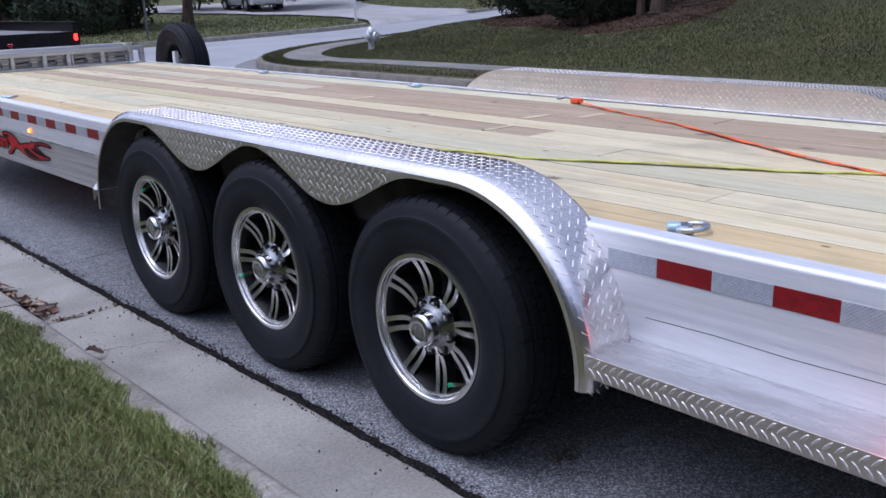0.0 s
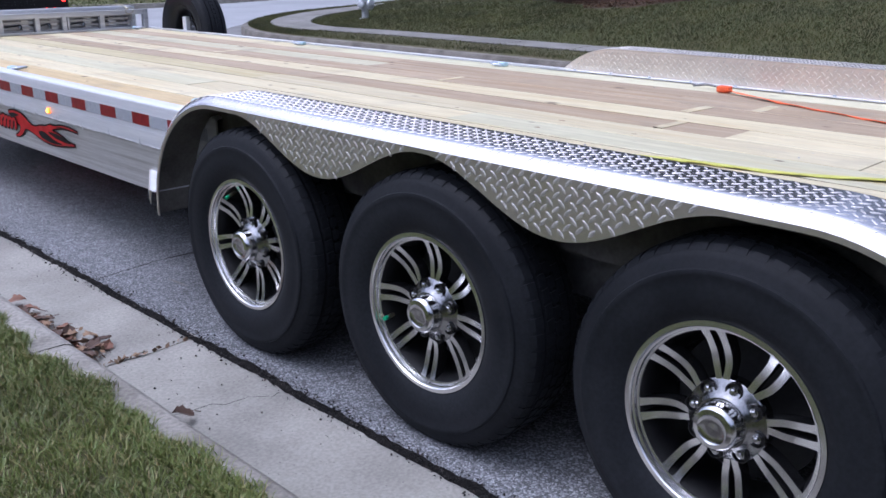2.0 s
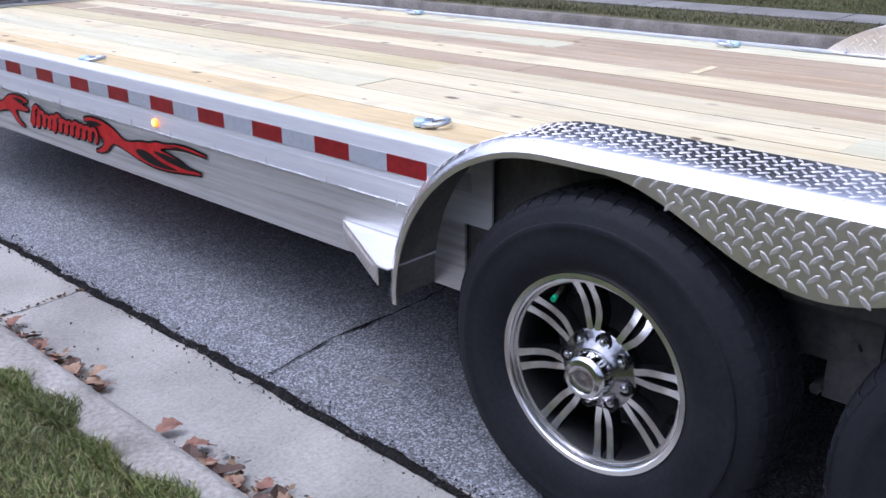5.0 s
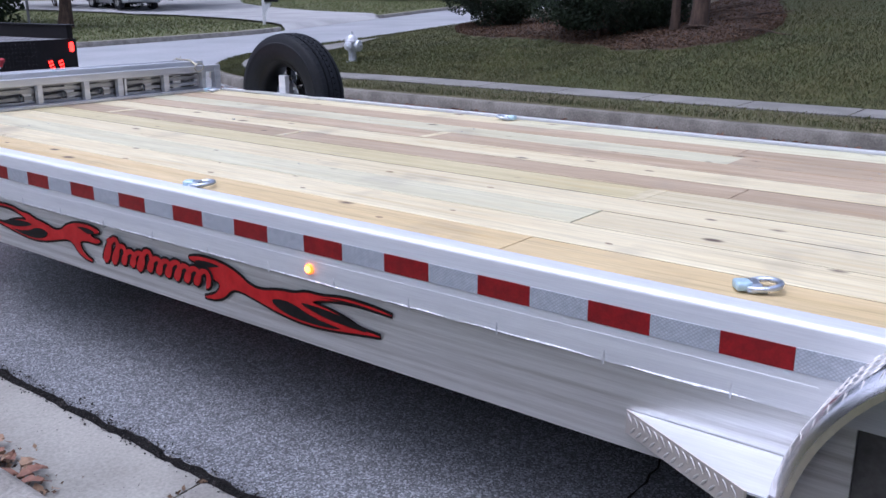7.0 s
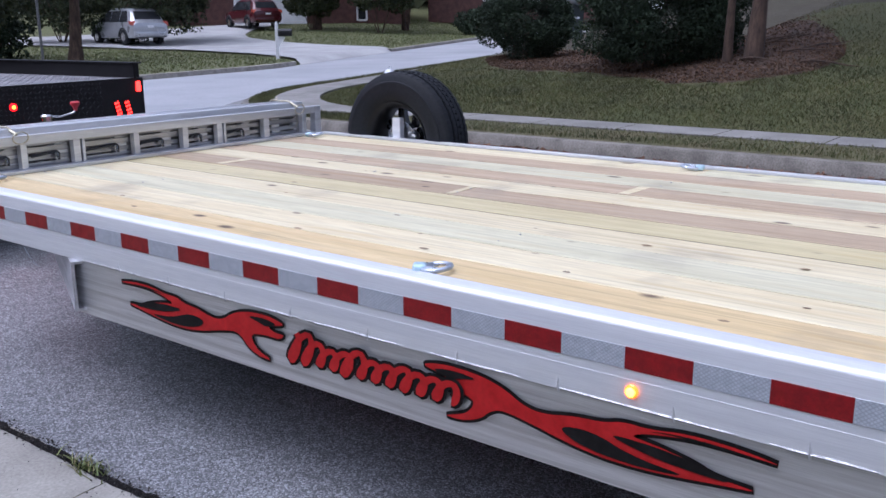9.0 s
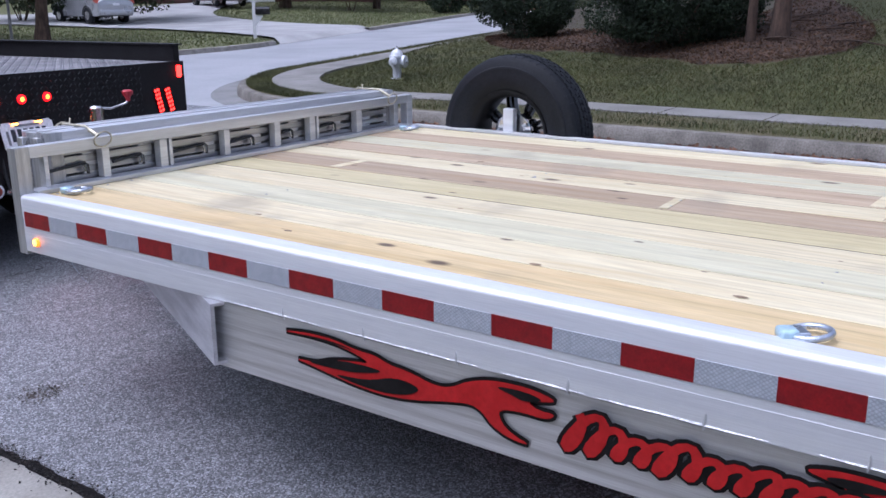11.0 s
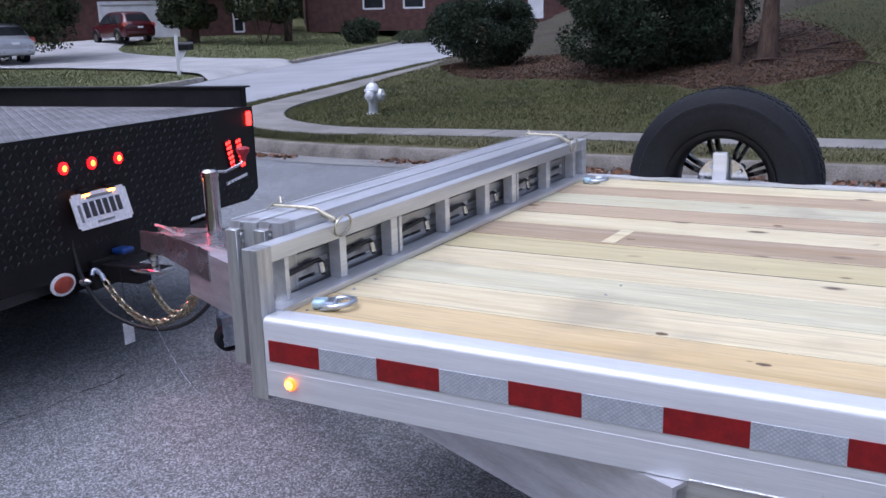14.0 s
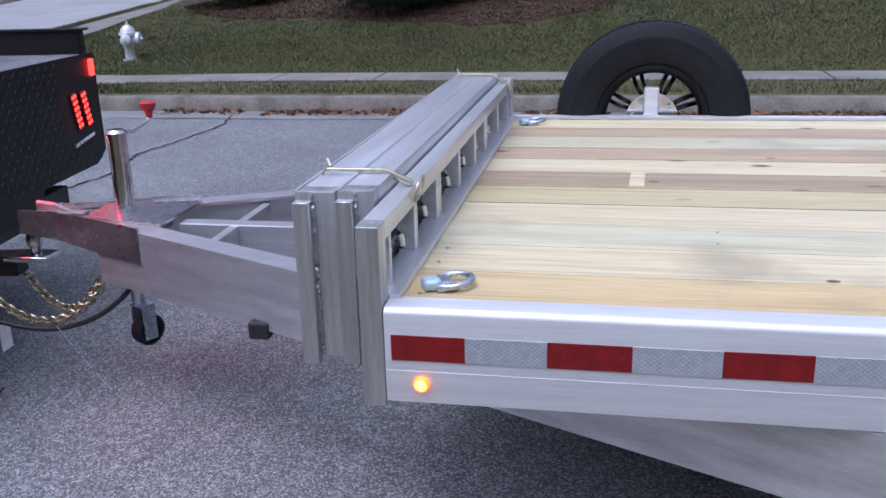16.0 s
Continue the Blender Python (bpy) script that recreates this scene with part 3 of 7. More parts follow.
walk_path = thing("sidewalk", label="pale grey concrete sidewalk in slabs", category="sidewalk", kind="structure")
k0 = next(i for i, p in enumerate(curve) if p.y > 3.5)
slab_ids = list(range(k0, len(curve) - 12))
for i in slab_ids:
    rows = []
    for f in (0.008, 0.5, 0.992):
        p, q = [Vector(along(j, walk_offsets(j)[0], 0.192)) for j in (i, i + 1)], [Vector(along(j, walk_offsets(j)[1], 0.198)) for j in (i, i + 1)]
        rows.append([p[0].lerp(p[1], f) + Vector((0, 0, -0.05)), p[0].lerp(p[1], f), q[0].lerp(q[1], f), q[0].lerp(q[1], f) + Vector((0, 0, -0.05))])
    strip("slab", rows, SIDEWALK, walk_path)
strip("slab_far", [[along(i, 1.0, 0.178), along(i, 1.7, 0.186)] for i in range(0, k0 + 1)], SIDEWALK, walk_path).name = "slab"
strip("slab_far", [[along(i, 1.0, 0.178), along(i, 1.7, 0.186)] for i in range(len(curve) - 12, len(curve))], SIDEWALK, walk_path).name = "slab"

# the near gutter and kerb, in cast lengths
gutter = thing("gutter", label="weathered pale concrete gutter in cast lengths, cracked", category="gutter", kind="structure")
kerb = thing("kerb", label="rough grey concrete kerb with a worn rounded edge", category="kerb", kind="structure")
joints = [-30, -12, -6, -3, -1.0, 1.0, 4.03, 6.0, 7.47, 9.5, 11.5, 13.5, 16.5, 22, 40, 90]
rng = random.Random(4)
for a, b in zip(joints, joints[1:]):
    ys = lines((a + 0.0028, b - 0.0028, 0.25 if -1 < a < 11 else 4.0))
    rows = []
    for y in ys:
        e = 1.57 + 0.012 * math.sin(3.3 * y) + 0.008 * math.sin(9.7 * y)
        rows.append([(e, y, -0.05), (e, y, 0.004), (1.40, y, -0.004), (1.26, y, -0.002), (1.125, y, 0.002), (1.125, y, -0.05)])
    strip("gutter_length", rows, CONCRETE, gutter)
    off = rng.uniform(-0.006, 0.006)
    rows = []
    for y in ys:
        w = 0.0022 * math.sin(7.1 * y) + 0.003 * noise.noise((0.2, y * 14, 0)) + off
        rows.append([(1.135, y, -0.03), (1.128 + w, y, 0.090 + w), (1.120 + w, y, 0.113), (1.096, y, 0.125 + 0.3 * w), (0.985 + w, y, 0.127), (0.975 + w, y, 0.02)])
    strip("kerb_stone", rows, KERB, kerb, smooth=50)
# tar seam where the asphalt meets the gutter: a ragged band
rows = []
for y in lines((-20, -1, 1.0), (-1, 11, 0.03), (11, 40, 1.0)):
    n1, n2 = noise.noise((0.3, y * 5, 0)), noise.noise((7.3, y * 11, 2))
    n3 = noise.noise((3.1, y * 31, 5))
    rows.append([(1.550 + 0.012 * n1 + 0.008 * n3, y, 0.0045), (1.572 + 0.01 * n2, y, 0.009 + 0.006 * n2), (1.588 + 0.016 * n1 + 0.016 * n2 + 0.014 * n3, y, 0.003)])
tagged(strip("tar_seam", rows, TAR), "ragged black tar seam with grit beside the gutter", "seam", kind="structure")


def crack(pts, w, z, material, name="crack", label="thin dark crack in the paving"):
    rows, r = [], random.Random(len(pts) * 7)
    for (x0, y0), (x1, y1) in zip(pts, pts[1:]):
        k = max(2, int(math.hypot(x1 - x0, y1 - y0) / 0.05))
        nx, ny = (y1 - y0), -(x1 - x0)
        ln = math.hypot(nx, ny)
        for i in range(k):
            f, j, ww = i / k, r.uniform(-0.6, 0.6) * w, w * r.uniform(0.3, 1.0) / 2
            px, py = x0 + (x1 - x0) * f + nx / ln * j, y0 + (y1 - y0) * f + ny / ln * j
            rows.append([(px - nx / ln * ww, py - ny / ln * ww, z), (px + nx / ln * ww, py + ny / ln * ww, z)])
    return tagged(strip(name, rows, material), label, "crack", kind="structure")


crack([(1.13, 3.55), (1.24, 3.51), (1.33, 3.50), (1.36, 3.47), (1.44, 3.46), (1.50, 3.41), (1.56, 3.43)], 0.0045, 0.008, TAR)
crack([(1.62, 4.92), (1.9, 4.96), (2.3, 4.95), (2.9, 5.02)], 0.012, 0.006, TAR)
crack([(2.02, 10.69), (2.20, 10.65), (2.33, 10.67), (2.48, 10.63), (2.62, 10.65), (2.76, 10.62), (2.92, 10.64)], 0.008, 0.006, TAR)
crack([(8.7, 12.3), (8.2, 12.15), (7.4, 12.2), (6.8, 12.28), (6.2, 12.1), (5.6, 12.2), (4.6, 12.1)], 0.026, 0.006, TAR)


# ---- driveway and the farther kerbs ----
DL = [(25.0, 19.8), (26.3, 20.5), (28.5, 21.7), (31.7, 23.0), (37.7, 24.5), (41.6, 24.4), (46.0, 22.0), (53.0, 18.0)]
DR = [(25.0, 26.4), (28.6, 28.1), (30.7, 28.9), (33.5, 29.4), (37.3, 30.5), (39.8, 31.3), (42.7, 32.5), (44.9, 34.1), (46.7, 36.1), (48.6, 38.8), (50.0, 42.0), (53.0, 44.0)]


def between(table, v):
    for (a, p), (b, q) in zip(table, table[1:]):
        if v <= b:
            return p + (q - p) * (v - a) / (b - a)
    return table[-1][1]


drv = []
for f in range(55):
    y = 25.0 + 0.5 * f
    lo, hi = between(DL, y), between(DR, y)
    row = []
    for j in range(17):
        x = lo + (hi - lo) * j / 16
        yy = max(y, far_edge(x) - 0.05)
        row.append((x, yy, road_z(x) + 0.012 + (ground_z(x, max(yy, far_edge(x) + 0.75)) + 0.06 - road_z(x)) * smoothstep(-0.1, 0.6, yy - far_edge(x))))
    drv.append(row)
tagged(strip("driveway", drv, DRIVE), "wide pale concrete driveway up to the garage", "driveway", kind="structure")
for a, b in ((9.6, 20.2), (28.0, 90)):
    rows = []
    for x in lines((a, b, 1.2)):
        y = far_edge(x) + (2.6 * (1 - smoothstep(9.6, 13, x)) if a < 10 else 0)
        rows.append([(x, y, road_z(x) - 0.02), (x, y + 0.02, road_z(x) + 0.13), (x, y + 0.15, road_z(x) + 0.135), (x, y + 0.4, road_z(x) + 0.10)])
    tagged(strip("opposite_kerb", rows, KERB), "grey concrete kerb of the side street", "kerb", kind="structure")


# ---- the trailer ----
XL, XR = 1.84, 4.09                             # outer faces of the side rails
XM = (XL + XR) / 2
trailer = thing("flatbed_trailer", XM, 4.0, 0, label="new aluminium triple-axle flatbed trailer with a pine plank deck", category="trailer")
trailer_inv = pose(-XM, -4.0, 0)


def tp(name, bm, material, label="", smooth=None, parent=None):
    """A part of the trailer, built in the world's coordinates."""
    ob = part(name, bm, material, parent or trailer, label, smooth)
    if not parent:
        ob.matrix_parent_inverse = trailer_inv
    return ob


Y0, Y1 = -1.6, 8.955                            # rear and front of the deck
for sgn, X in ((1, XL), (-1, XR)):
    # side rail: a channel with a rounded top flange
    out = []
    for px, pz in ((0.0, 0.592), (0.0, 0.771), (0.002, 0.778), (0.007, 0.783), (0.015, 0.785), (0.064, 0.785), (0.064, 0.775), (0.016, 0.775), (0.010, 0.773), (0.008, 0.768), (0.008, 0.600), (0.055, 0.600), (0.055, 0.592)):
        out.append((X + sgn * px, pz))
    for ya, yb in ((Y0, 1.52), (4.205, Y1)):
        bm = B()
        prism(bm, out, "y", ya, yb)
        tp("side_rail", bm, ALU, "pale aluminium channel rail", 35)
    # a rolled ridge along the rail, under the tape
    bm = B()
    tube(bm, [(X + sgn * 0.001, 4.38, 0.657), (X + sgn * 0.001, Y1, 0.657)], 0.0016, 6)
    tp("rail_ridge", bm, ALU)
    # deep main beam below, from the fender forward, with a raked nose
    bm = B()
    prism(bm, [(4.30, 0.40), (8.03, 0.40), (8.03, 0.5915), (4.30, 0.5915)], "x", X + sgn * 0.003, X + sgn * 0.012)
    prism(bm, [(X + sgn * 0.003, 0.392), (X + sgn * 0.09, 0.392), (X + sgn * 0.09, 0.40), (X + sgn * 0.003, 0.40)], "y", 4.30, 8.03)
    tp("main_beam", bm, BEAM, "mill-finish aluminium side beam with long drawing marks")
    bm = B()
    prism(bm, [(Y0, 0.44), (1.42, 0.44), (1.42, 0.5915), (Y0, 0.5915)], "x", X + sgn * 0.003, X + sgn * 0.012)
    tp("rear_beam", bm, ALU, "bright aluminium beam behind the step")
    bm = B()
    r = random.Random(5)
    y = 7.97
    while y > 4.5:
        ln = r.uniform(0.2, 0.45)
        tube(bm, [(X + sgn * 0.001, y - f * ln, 0.594 + 0.002 * r.random()) for f in (0, 0.2, 0.4, 0.6, 0.8, 1.0)], [0.002, 0.0035, 0.003, 0.004, 0.003, 0.002], 6)
        y -= ln + r.uniform(0.02, 0.10)
    tp("weld_seam", bm, WELD)
    for k in range(12):                         # stitch welds left as dull grey smears
        yk = 7.75 - 0.29 * k
        bm = B()
        tube(bm, [(X + sgn * 0.0012, yk + 0.012 * math.sin(9 * z + k), z) for z in (0.584, 0.596, 0.610, 0.624)], [0.002, 0.0045, 0.0040, 0.001], 6)
        tp("stitch_weld", bm, ALU_X)

# cross members and underframe
for i in range(18):
    y = Y0 + 0.3 + i * 0.6
    if y < 8.9:
        bm = B()
        box(bm, XL + 0.07, XR - 0.07, y - 0.03, y + 0.03, 0.60, 0.725)
        tp("cross_member", bm, DULL)
for x in (2.35, 3.58):
    bm = B()
    prism(bm, [(Y0, 0.42), (8.1, 0.42), (8.8, 0.56), (8.8, 0.72), (Y0, 0.72)], "x", x - 0.04, x + 0.04)
    tp("frame_beam", bm, UNDER)
for y in (1.95, 2.865, 3.78):
    bm = B()
    tube(bm, [(1.80, y, 0.405), (4.13, y, 0.405)], 0.055, 10)
    tp("axle", bm, UNDER)
for x in (1.97, 3.96):
    bm = B()
    box(bm, x - 0.035, x + 0.035, 1.5, 4.25, 0.48, 0.60)
    for y in (1.45, 2.41, 3.32, 4.25):
        box(bm, x - 0.045, x - 0.030, y - 0.05, y + 0.05, 0.40, 0.60)
        tube(bm, [(x - 0.06, y, 0.53), (x - 0.02, y, 0.53)], 0.016, 6)
        tube(bm, [(x - 0.06, y + 0.06, 0.42), (x - 0.02, y + 0.06, 0.42)], 0.014, 6)
    tp("spring_hanger_beam", bm, HANGER, "grey steel suspension hanger beam")

# deck planks: eleven rows, butted over the cross members
SHADES = ["tan", "cream", "green", "cream", "olive", "cream", "cream", "brown", "green", "brown", "cream"]
SHADES_REAR = ["tan", "cream", "cream", "green", "cream", "green", "cream", "brown", "brown", "brown", "green"]
SEAMS = [(5.21,), (2.9, 0.5), (5.21, 1.4), (3.6, 0.9), (5.23, 2.1), (7.11, 4.97, 2.63), (6.5, 1.2), (6.555, 4.43, 3.02), (5.2, 2.81, 1.0), (5.25, 2.2), (6.5, 2.6)]
PW = (XR - XL - 0.13) / 11
r = random.Random(11)
for i in range(11):
    xa, xb = XL + 0.065 + i * PW, XL + 0.065 + (i + 1) * PW
    ends = [Y1 - 0.015, *SEAMS[i], Y0 + 0.02]
    for j, (a, b) in enumerate(zip(ends, ends[1:])):
        x0, x1 = xa + r.uniform(0.0026, 0.0050), xb - r.uniform(0.0026, 0.0050)
        bites = []
        if i in (0, 10):                        # notched round the fenders
            for lo, hi in ((1.36, 4.37),):
                if b < hi and a > lo:
                    bites.append((max(b, lo), min(a, hi)))
        spans = []
        top = a
        for lo, hi in bites:
            if top > hi + 0.01:
                spans.append((hi, top, x0, x1))
            spans.append((lo, hi, x0 + (0.012 if i == 0 else 0), x1 - (0.012 if i == 10 else 0)))
            top = lo
        if top > b + 0.01:
            spans.append((b, top, x0, x1))
        shade = ("brown", "brown", "brown", "cream")[j] if i == 5 else (SHADES if j == 0 else SHADES_REAR)[i]
        bm = B()
        dz = r.uniform(-0.0012, 0.0012)
        for lo, hi, c0, c1 in spans:
            ch = 0.003
            prism(bm, [(c0, 0.737), (c0, 0.775 + dz - ch), (c0 + ch, 0.775 + dz), (c1 - ch, 0.775 + dz), (c1, 0.775 + dz - ch), (c1, 0.737)], "y", lo + (0.0015 if lo == b else 0.0), hi - (0.0015 if hi == a else 0.0))
        tp("plank", bm, WOODS[shade])

# pale sawn strips beside some butt joints
for i, y in ((5, 8.45), (5, 7.085), (7, 6.53), (7, 4.41), (7, 2.995), (8, 2.79), (5, 2.88), (4, 5.18)):
    bm = B()
    x, w = XL + 0.065 + i * PW, r.uniform(0.028, 0.045)
    skew = r.uniform(-0.012, 0.012)
    prism(bm, [(x + 0.007, y), (x + PW - 0.007, y + skew), (x + PW - 0.007, y + skew + w), (x + 0.007, y + w)], "z", 0.770, 0.7769)
    tp("pale_sawn_strip", bm, WOODS["cream"])

# knots in the pine, each a brown oval round a dark heart
verts, faces = [], []
for x, y in ((2.102, 7.121), (2.129, 6.623), (2.146, 6.159), (2.541, 6.117), (2.197, 5.563), (2.54, 5.666), (1.997, 5.681), (2.15, 5.013), (3.203, 6.452), (2.01, 7.876),
             (2.11, 8.10), (2.52, 7.627), (3.115, 7.75), (2.939, 8.42), (3.29, 8.044), (2.705, 2.887), (2.693, 3.74), (2.572, 3.214), (2.748, 3.238), (2.378, 3.941)):
    size = r.uniform(0.006, 0.013)
    for grow, z in ((1.0, 0.7768), (0.5, 0.7772)):
        k = len(verts)
        verts += [(x + 0.75 * size * grow * math.cos(a) * r.uniform(0.8, 1.2), y + 1.35 * size * grow * math.sin(a) * r.uniform(0.8, 1.2), z) for a in (math.tau * q / 14 for q in range(14))]
        faces.append(tuple(range(k, k + 14)))
tp("knots", (verts, faces), island_mat("brown_pine_knot", [(0.26, 0.175, 0.10), (0.15, 0.10, 0.06), (0.34, 0.25, 0.15), (0.20, 0.13, 0.075)], 0.7))["kind"] = "stuff"

# screw heads over the cross members
SCREW = B()
for i in range(11):
    for k in range(18):
        y = Y0 + 0.3 + k * 0.6
        if y < 8.9 and not (i in (0, 10) and 1.3 < y < 4.4) and r.random() < 0.1:
            for f in (0.25, 0.75):
                tube(SCREW, [(XL + 0.065 + (i + f) * PW + r.uniform(-0.01, 0.01), y + r.uniform(-0.012, 0.012), z) for z in (0.770, 0.7764)], 0.0040, 7)
tp("deck_screws", SCREW, DULL)["kind"] = "stuff"

# dark strips in the plank joints, in place of the shade of deep gaps
bm = B()
for i in range(1, 11):
    x = XL + 0.065 + i * PW
    box(bm, x - 0.0045, x + 0.0045, Y0 + 0.03, Y1 - 0.03, 0.755, 0.7728)
tp("joint_grime", bm, JOINT_SHADE)["kind"] = "stuff"

# reflective tape along the near rail, red and white in turn
def tape(y_hi, ln, material, name):
    bm = B()
    box(bm, XL - 0.0022, XL + 0.001, y_hi - ln, y_hi, 0.680, 0.731)
    tp(name, bm, material)


tape(8.942, 0.142, RED_TAPE, "red_tape")
tape(8.7995, 0.153, WHITE_TAPE, "white_tape")
for y_start, pitch, count in ((8.646, 0.3124, 14), (1.248, 0.3114, 9)):
    for i in range(count):
        y = y_start - pitch * i
        tape(y, 0.154, RED_TAPE, "red_tape")
        tape(y - 0.1545, pitch - 0.155, WHITE_TAPE, "white_tape")
tape(1.40, 0.151, WHITE_TAPE, "white_tape")


# vinyl decal on the beam: two clawed flames and a scripted word in plain strokes
def vinyl(pts, y0, z0, sy, sz, grow, off):
    """A flat shape from an outline; grow fattens it for the black border."""
    P = [Vector((y0 + sy * u, z0 + sz * v)) for u, v in pts]
    # rounded by two rounds of corner cutting
    for _ in range(2):
        P = [q for a, b in zip(P, P[1:] + P[:1]) for q in (a.lerp(b, 0.25), a.lerp(b, 0.75))]
    area = sum(a.x * b.y - b.x * a.y for a, b in zip(P, P[1:] + P[:1]))
    bm = B()
    if grow:                                    # the border alone: a band along the outline
        ring = []
        for i, p in enumerate(P):
            d = (P[(i + 1) % len(P)] - P[i - 1]).normalized()
            nrm = Vector((d.y, -d.x)) * (1 if area > 0 else -1)
            ring.append([bm.verts.new((XL + 0.003 - off, q.x, q.y)) for q in (p - 0.002 * nrm, p + grow * nrm)])
        for a, b in zip(ring, ring[1:] + ring[:1]):
            bm.faces.new((a[0], a[1], b[1], b[0]))
        return bm
    f = bm.faces.new([bm.verts.new((XL + 0.003 - off, p.x, p.y)) for p in P])
    bm.normal_update()
    bmesh.ops.triangulate(bm, faces=[f], quad_method="FIXED", ngon_method="EAR_CLIP")
    return bm


CLAW = [(1.0, 0.83), (0.89, 0.93), (0.77, 0.94), (0.68, 0.84), (0.61, 0.85), (0.56, 0.74), (0.48, 0.71), (0.39, 0.58), (0.33, 0.64), (0.28, 0.83), (0.20, 0.97),
        (0.10, 1.0), (0.04, 0.96), (0.0, 0.88), (0.05, 0.81), (0.09, 0.76), (0.06, 0.66), (0.0, 0.67), (0.03, 0.53), (0.10, 0.55), (0.18, 0.49), (0.17, 0.28),
        (0.14, 0.13), (0.07, 0.0), (0.14, 0.01), (0.20, 0.15), (0.23, 0.35), (0.27, 0.44), (0.36, 0.34), (0.46, 0.20), (0.56, 0.12), (0.67, 0.13), (0.77, 0.20),
        (0.85, 0.27), (0.95, 0.34), (0.84, 0.37), (0.79, 0.50), (0.69, 0.62), (0.63, 0.64), (0.66, 0.74), (0.77, 0.86), (0.89, 0.87)]
SLIVER_1 = [(0.90, 0.345), (0.75, 0.58), (0.55, 0.60), (0.68, 0.40), (0.79, 0.35)]
SLIVER_2 = [(0.80, 0.25), (0.64, 0.31), (0.53, 0.55), (0.43, 0.46), (0.49, 0.24), (0.62, 0.15)]
SLIVER_4 = [(0.97, 0.83), (0.86, 0.895), (0.74, 0.885), (0.66, 0.79), (0.75, 0.865)]
SLIVER_3 = [(0.20, 0.88), (0.10, 0.93), (0.03, 0.85), (0.10, 0.74), (0.13, 0.80)]
for y_, sy in ((6.40, -0.93), (6.912, 0.84)):
    decal = tp("decal", vinyl(CLAW, y_, 0.438, sy, 0.140, 0.0085, 0.0045), DECAL_BLACK, "red and black flame vinyl with claws")
    tp("decal_flame", vinyl(CLAW, y_, 0.438, sy, 0.140, 0.0, 0.0065), DECAL_RED, parent=decal)
    for shape in (SLIVER_1, SLIVER_2, SLIVER_3, SLIVER_4):
        tp("decal_streak", vinyl(shape, y_, 0.438, sy, 0.140, 0.0, 0.0085), DECAL_BLACK, parent=decal)
# the word between the flames: one looping brush line, no letters
def squiggle(width, off):
    rows = []
    k = 150
    for i in range(k + 1):
        f = i / k
        big = 1.0 + 0.8 * (1 - smoothstep(0.10, 0.22, f)) + 0.75 * math.exp(-((f - 0.40) / 0.04) ** 2) + 0.35 * math.exp(-((f - 0.72) / 0.03) ** 2)
        a = 2 * math.pi * 11.5 * f
        lean = 0.016 * math.cos(a) * big
        y = 6.885 - 0.60 * f - 0.013 * math.sin(a) - lean
        z = 0.484 + 0.012 * big + 0.027 * big * math.cos(a + 0.3) * (0.9 if math.cos(a) < 0 else 1.0) + 0.010 * f
        rows.append(Vector((y, z)))
    out = []
    for i, p in enumerate(rows):
        d = (rows[min(i + 1, k)] - rows[max(i - 1, 0)]).normalized()
        w = width * (0.8 + 0.35 * abs(d.y))
        n_ = Vector((d.y, -d.x)) * w / 2
        x = XL + 0.003 - off - 0.0000004 * i
        out.append([(x, p.x - n_.x, p.y - n_.y), (x, p.x + n_.x, p.y + n_.y)])
    return out


word = strip("word_border", squiggle(0.038, 0.0105), DECAL_BLACK, trailer, "looping red brush line with a black border")
word.matrix_parent_inverse = trailer_inv
strip("word_stroke", squiggle(0.0200, 0.0128), DECAL_RED, word)

# side marker lamps
for y, z in ((8.885, 0.632), (5.815, 0.632), (0.59, 0.632)):
    bm = B()
    lathe(bm, [(0.004, 0.0155), (-0.006, 0.0155), (-0.010, 0.012)], pose(XL, y, z), 20)
    lamp = tp("marker_lamp", bm, AMBER_RIM if y > 1 else RED_RIM, "lit round amber marker lamp" if y > 1 else "lit red marker lamp", 40)
    bm = B()
    lathe(bm, [(-0.0102, 0.0105), (-0.014, 0.007), (-0.0155, 0.0)], pose(XL, y, z), 16)
    tp("lens", bm, AMBER if y > 1 else RED_BRAKE, "", 60, lamp)

# ---- fenders ----
YC, RF, ZT = 2.865, 0.50, 0.910


def fender_profile():
    """Outer line and the scalloped lower edge of the skirt, from the rear tip to the front one."""
    outer, inner = [], []
    def arch(dy):
        return 0.868 if abs(dy) > 0.95 else 0.797 + 0.072 * math.cos(2 * math.pi * dy / 0.914)
    for i in range(21):
        a = math.pi + 0.03 - (math.pi / 2 + 0.03) * i / 20
        outer.append((-1.05 + RF * math.cos(a), 0.41 + RF * math.sin(a)))
        inner.append((-1.05 + (RF - 0.042) * math.cos(a), 0.41 + (RF - 0.042) * math.sin(a)))
    for i in range(1, 80):
        dy = -1.05 + 2.10 * i / 80
        outer.append((dy, ZT))
        inner.append((dy, min(0.868, arch(dy))))
    for i in range(21):
        a = math.pi / 2 - (math.pi / 2 + 0.03) * i / 20
        outer.append((1.05 + RF * math.cos(a), 0.41 + RF * math.sin(a)))
        inner.append((1.05 + (RF - 0.042) * math.cos(a), 0.41 + (RF - 0.042) * math.sin(a)))
    return outer, inner


OUTER, INNER = fender_profile()


def inset(i, d):
    """Outer line's point i moved inwards by d."""
    (y, z) = OUTER[i]
    if y < -1.05:
        c = (-1.05, 0.41)
    elif y > 1.05:
        c = (1.05, 0.41)
    else:
        return (y, z - d)
    ln = math.hypot(y - c[0], z - c[1])
    return (c[0] + (y - c[0]) * (ln - d) / ln, c[1] + (z - c[1]) * (ln - d) / ln)


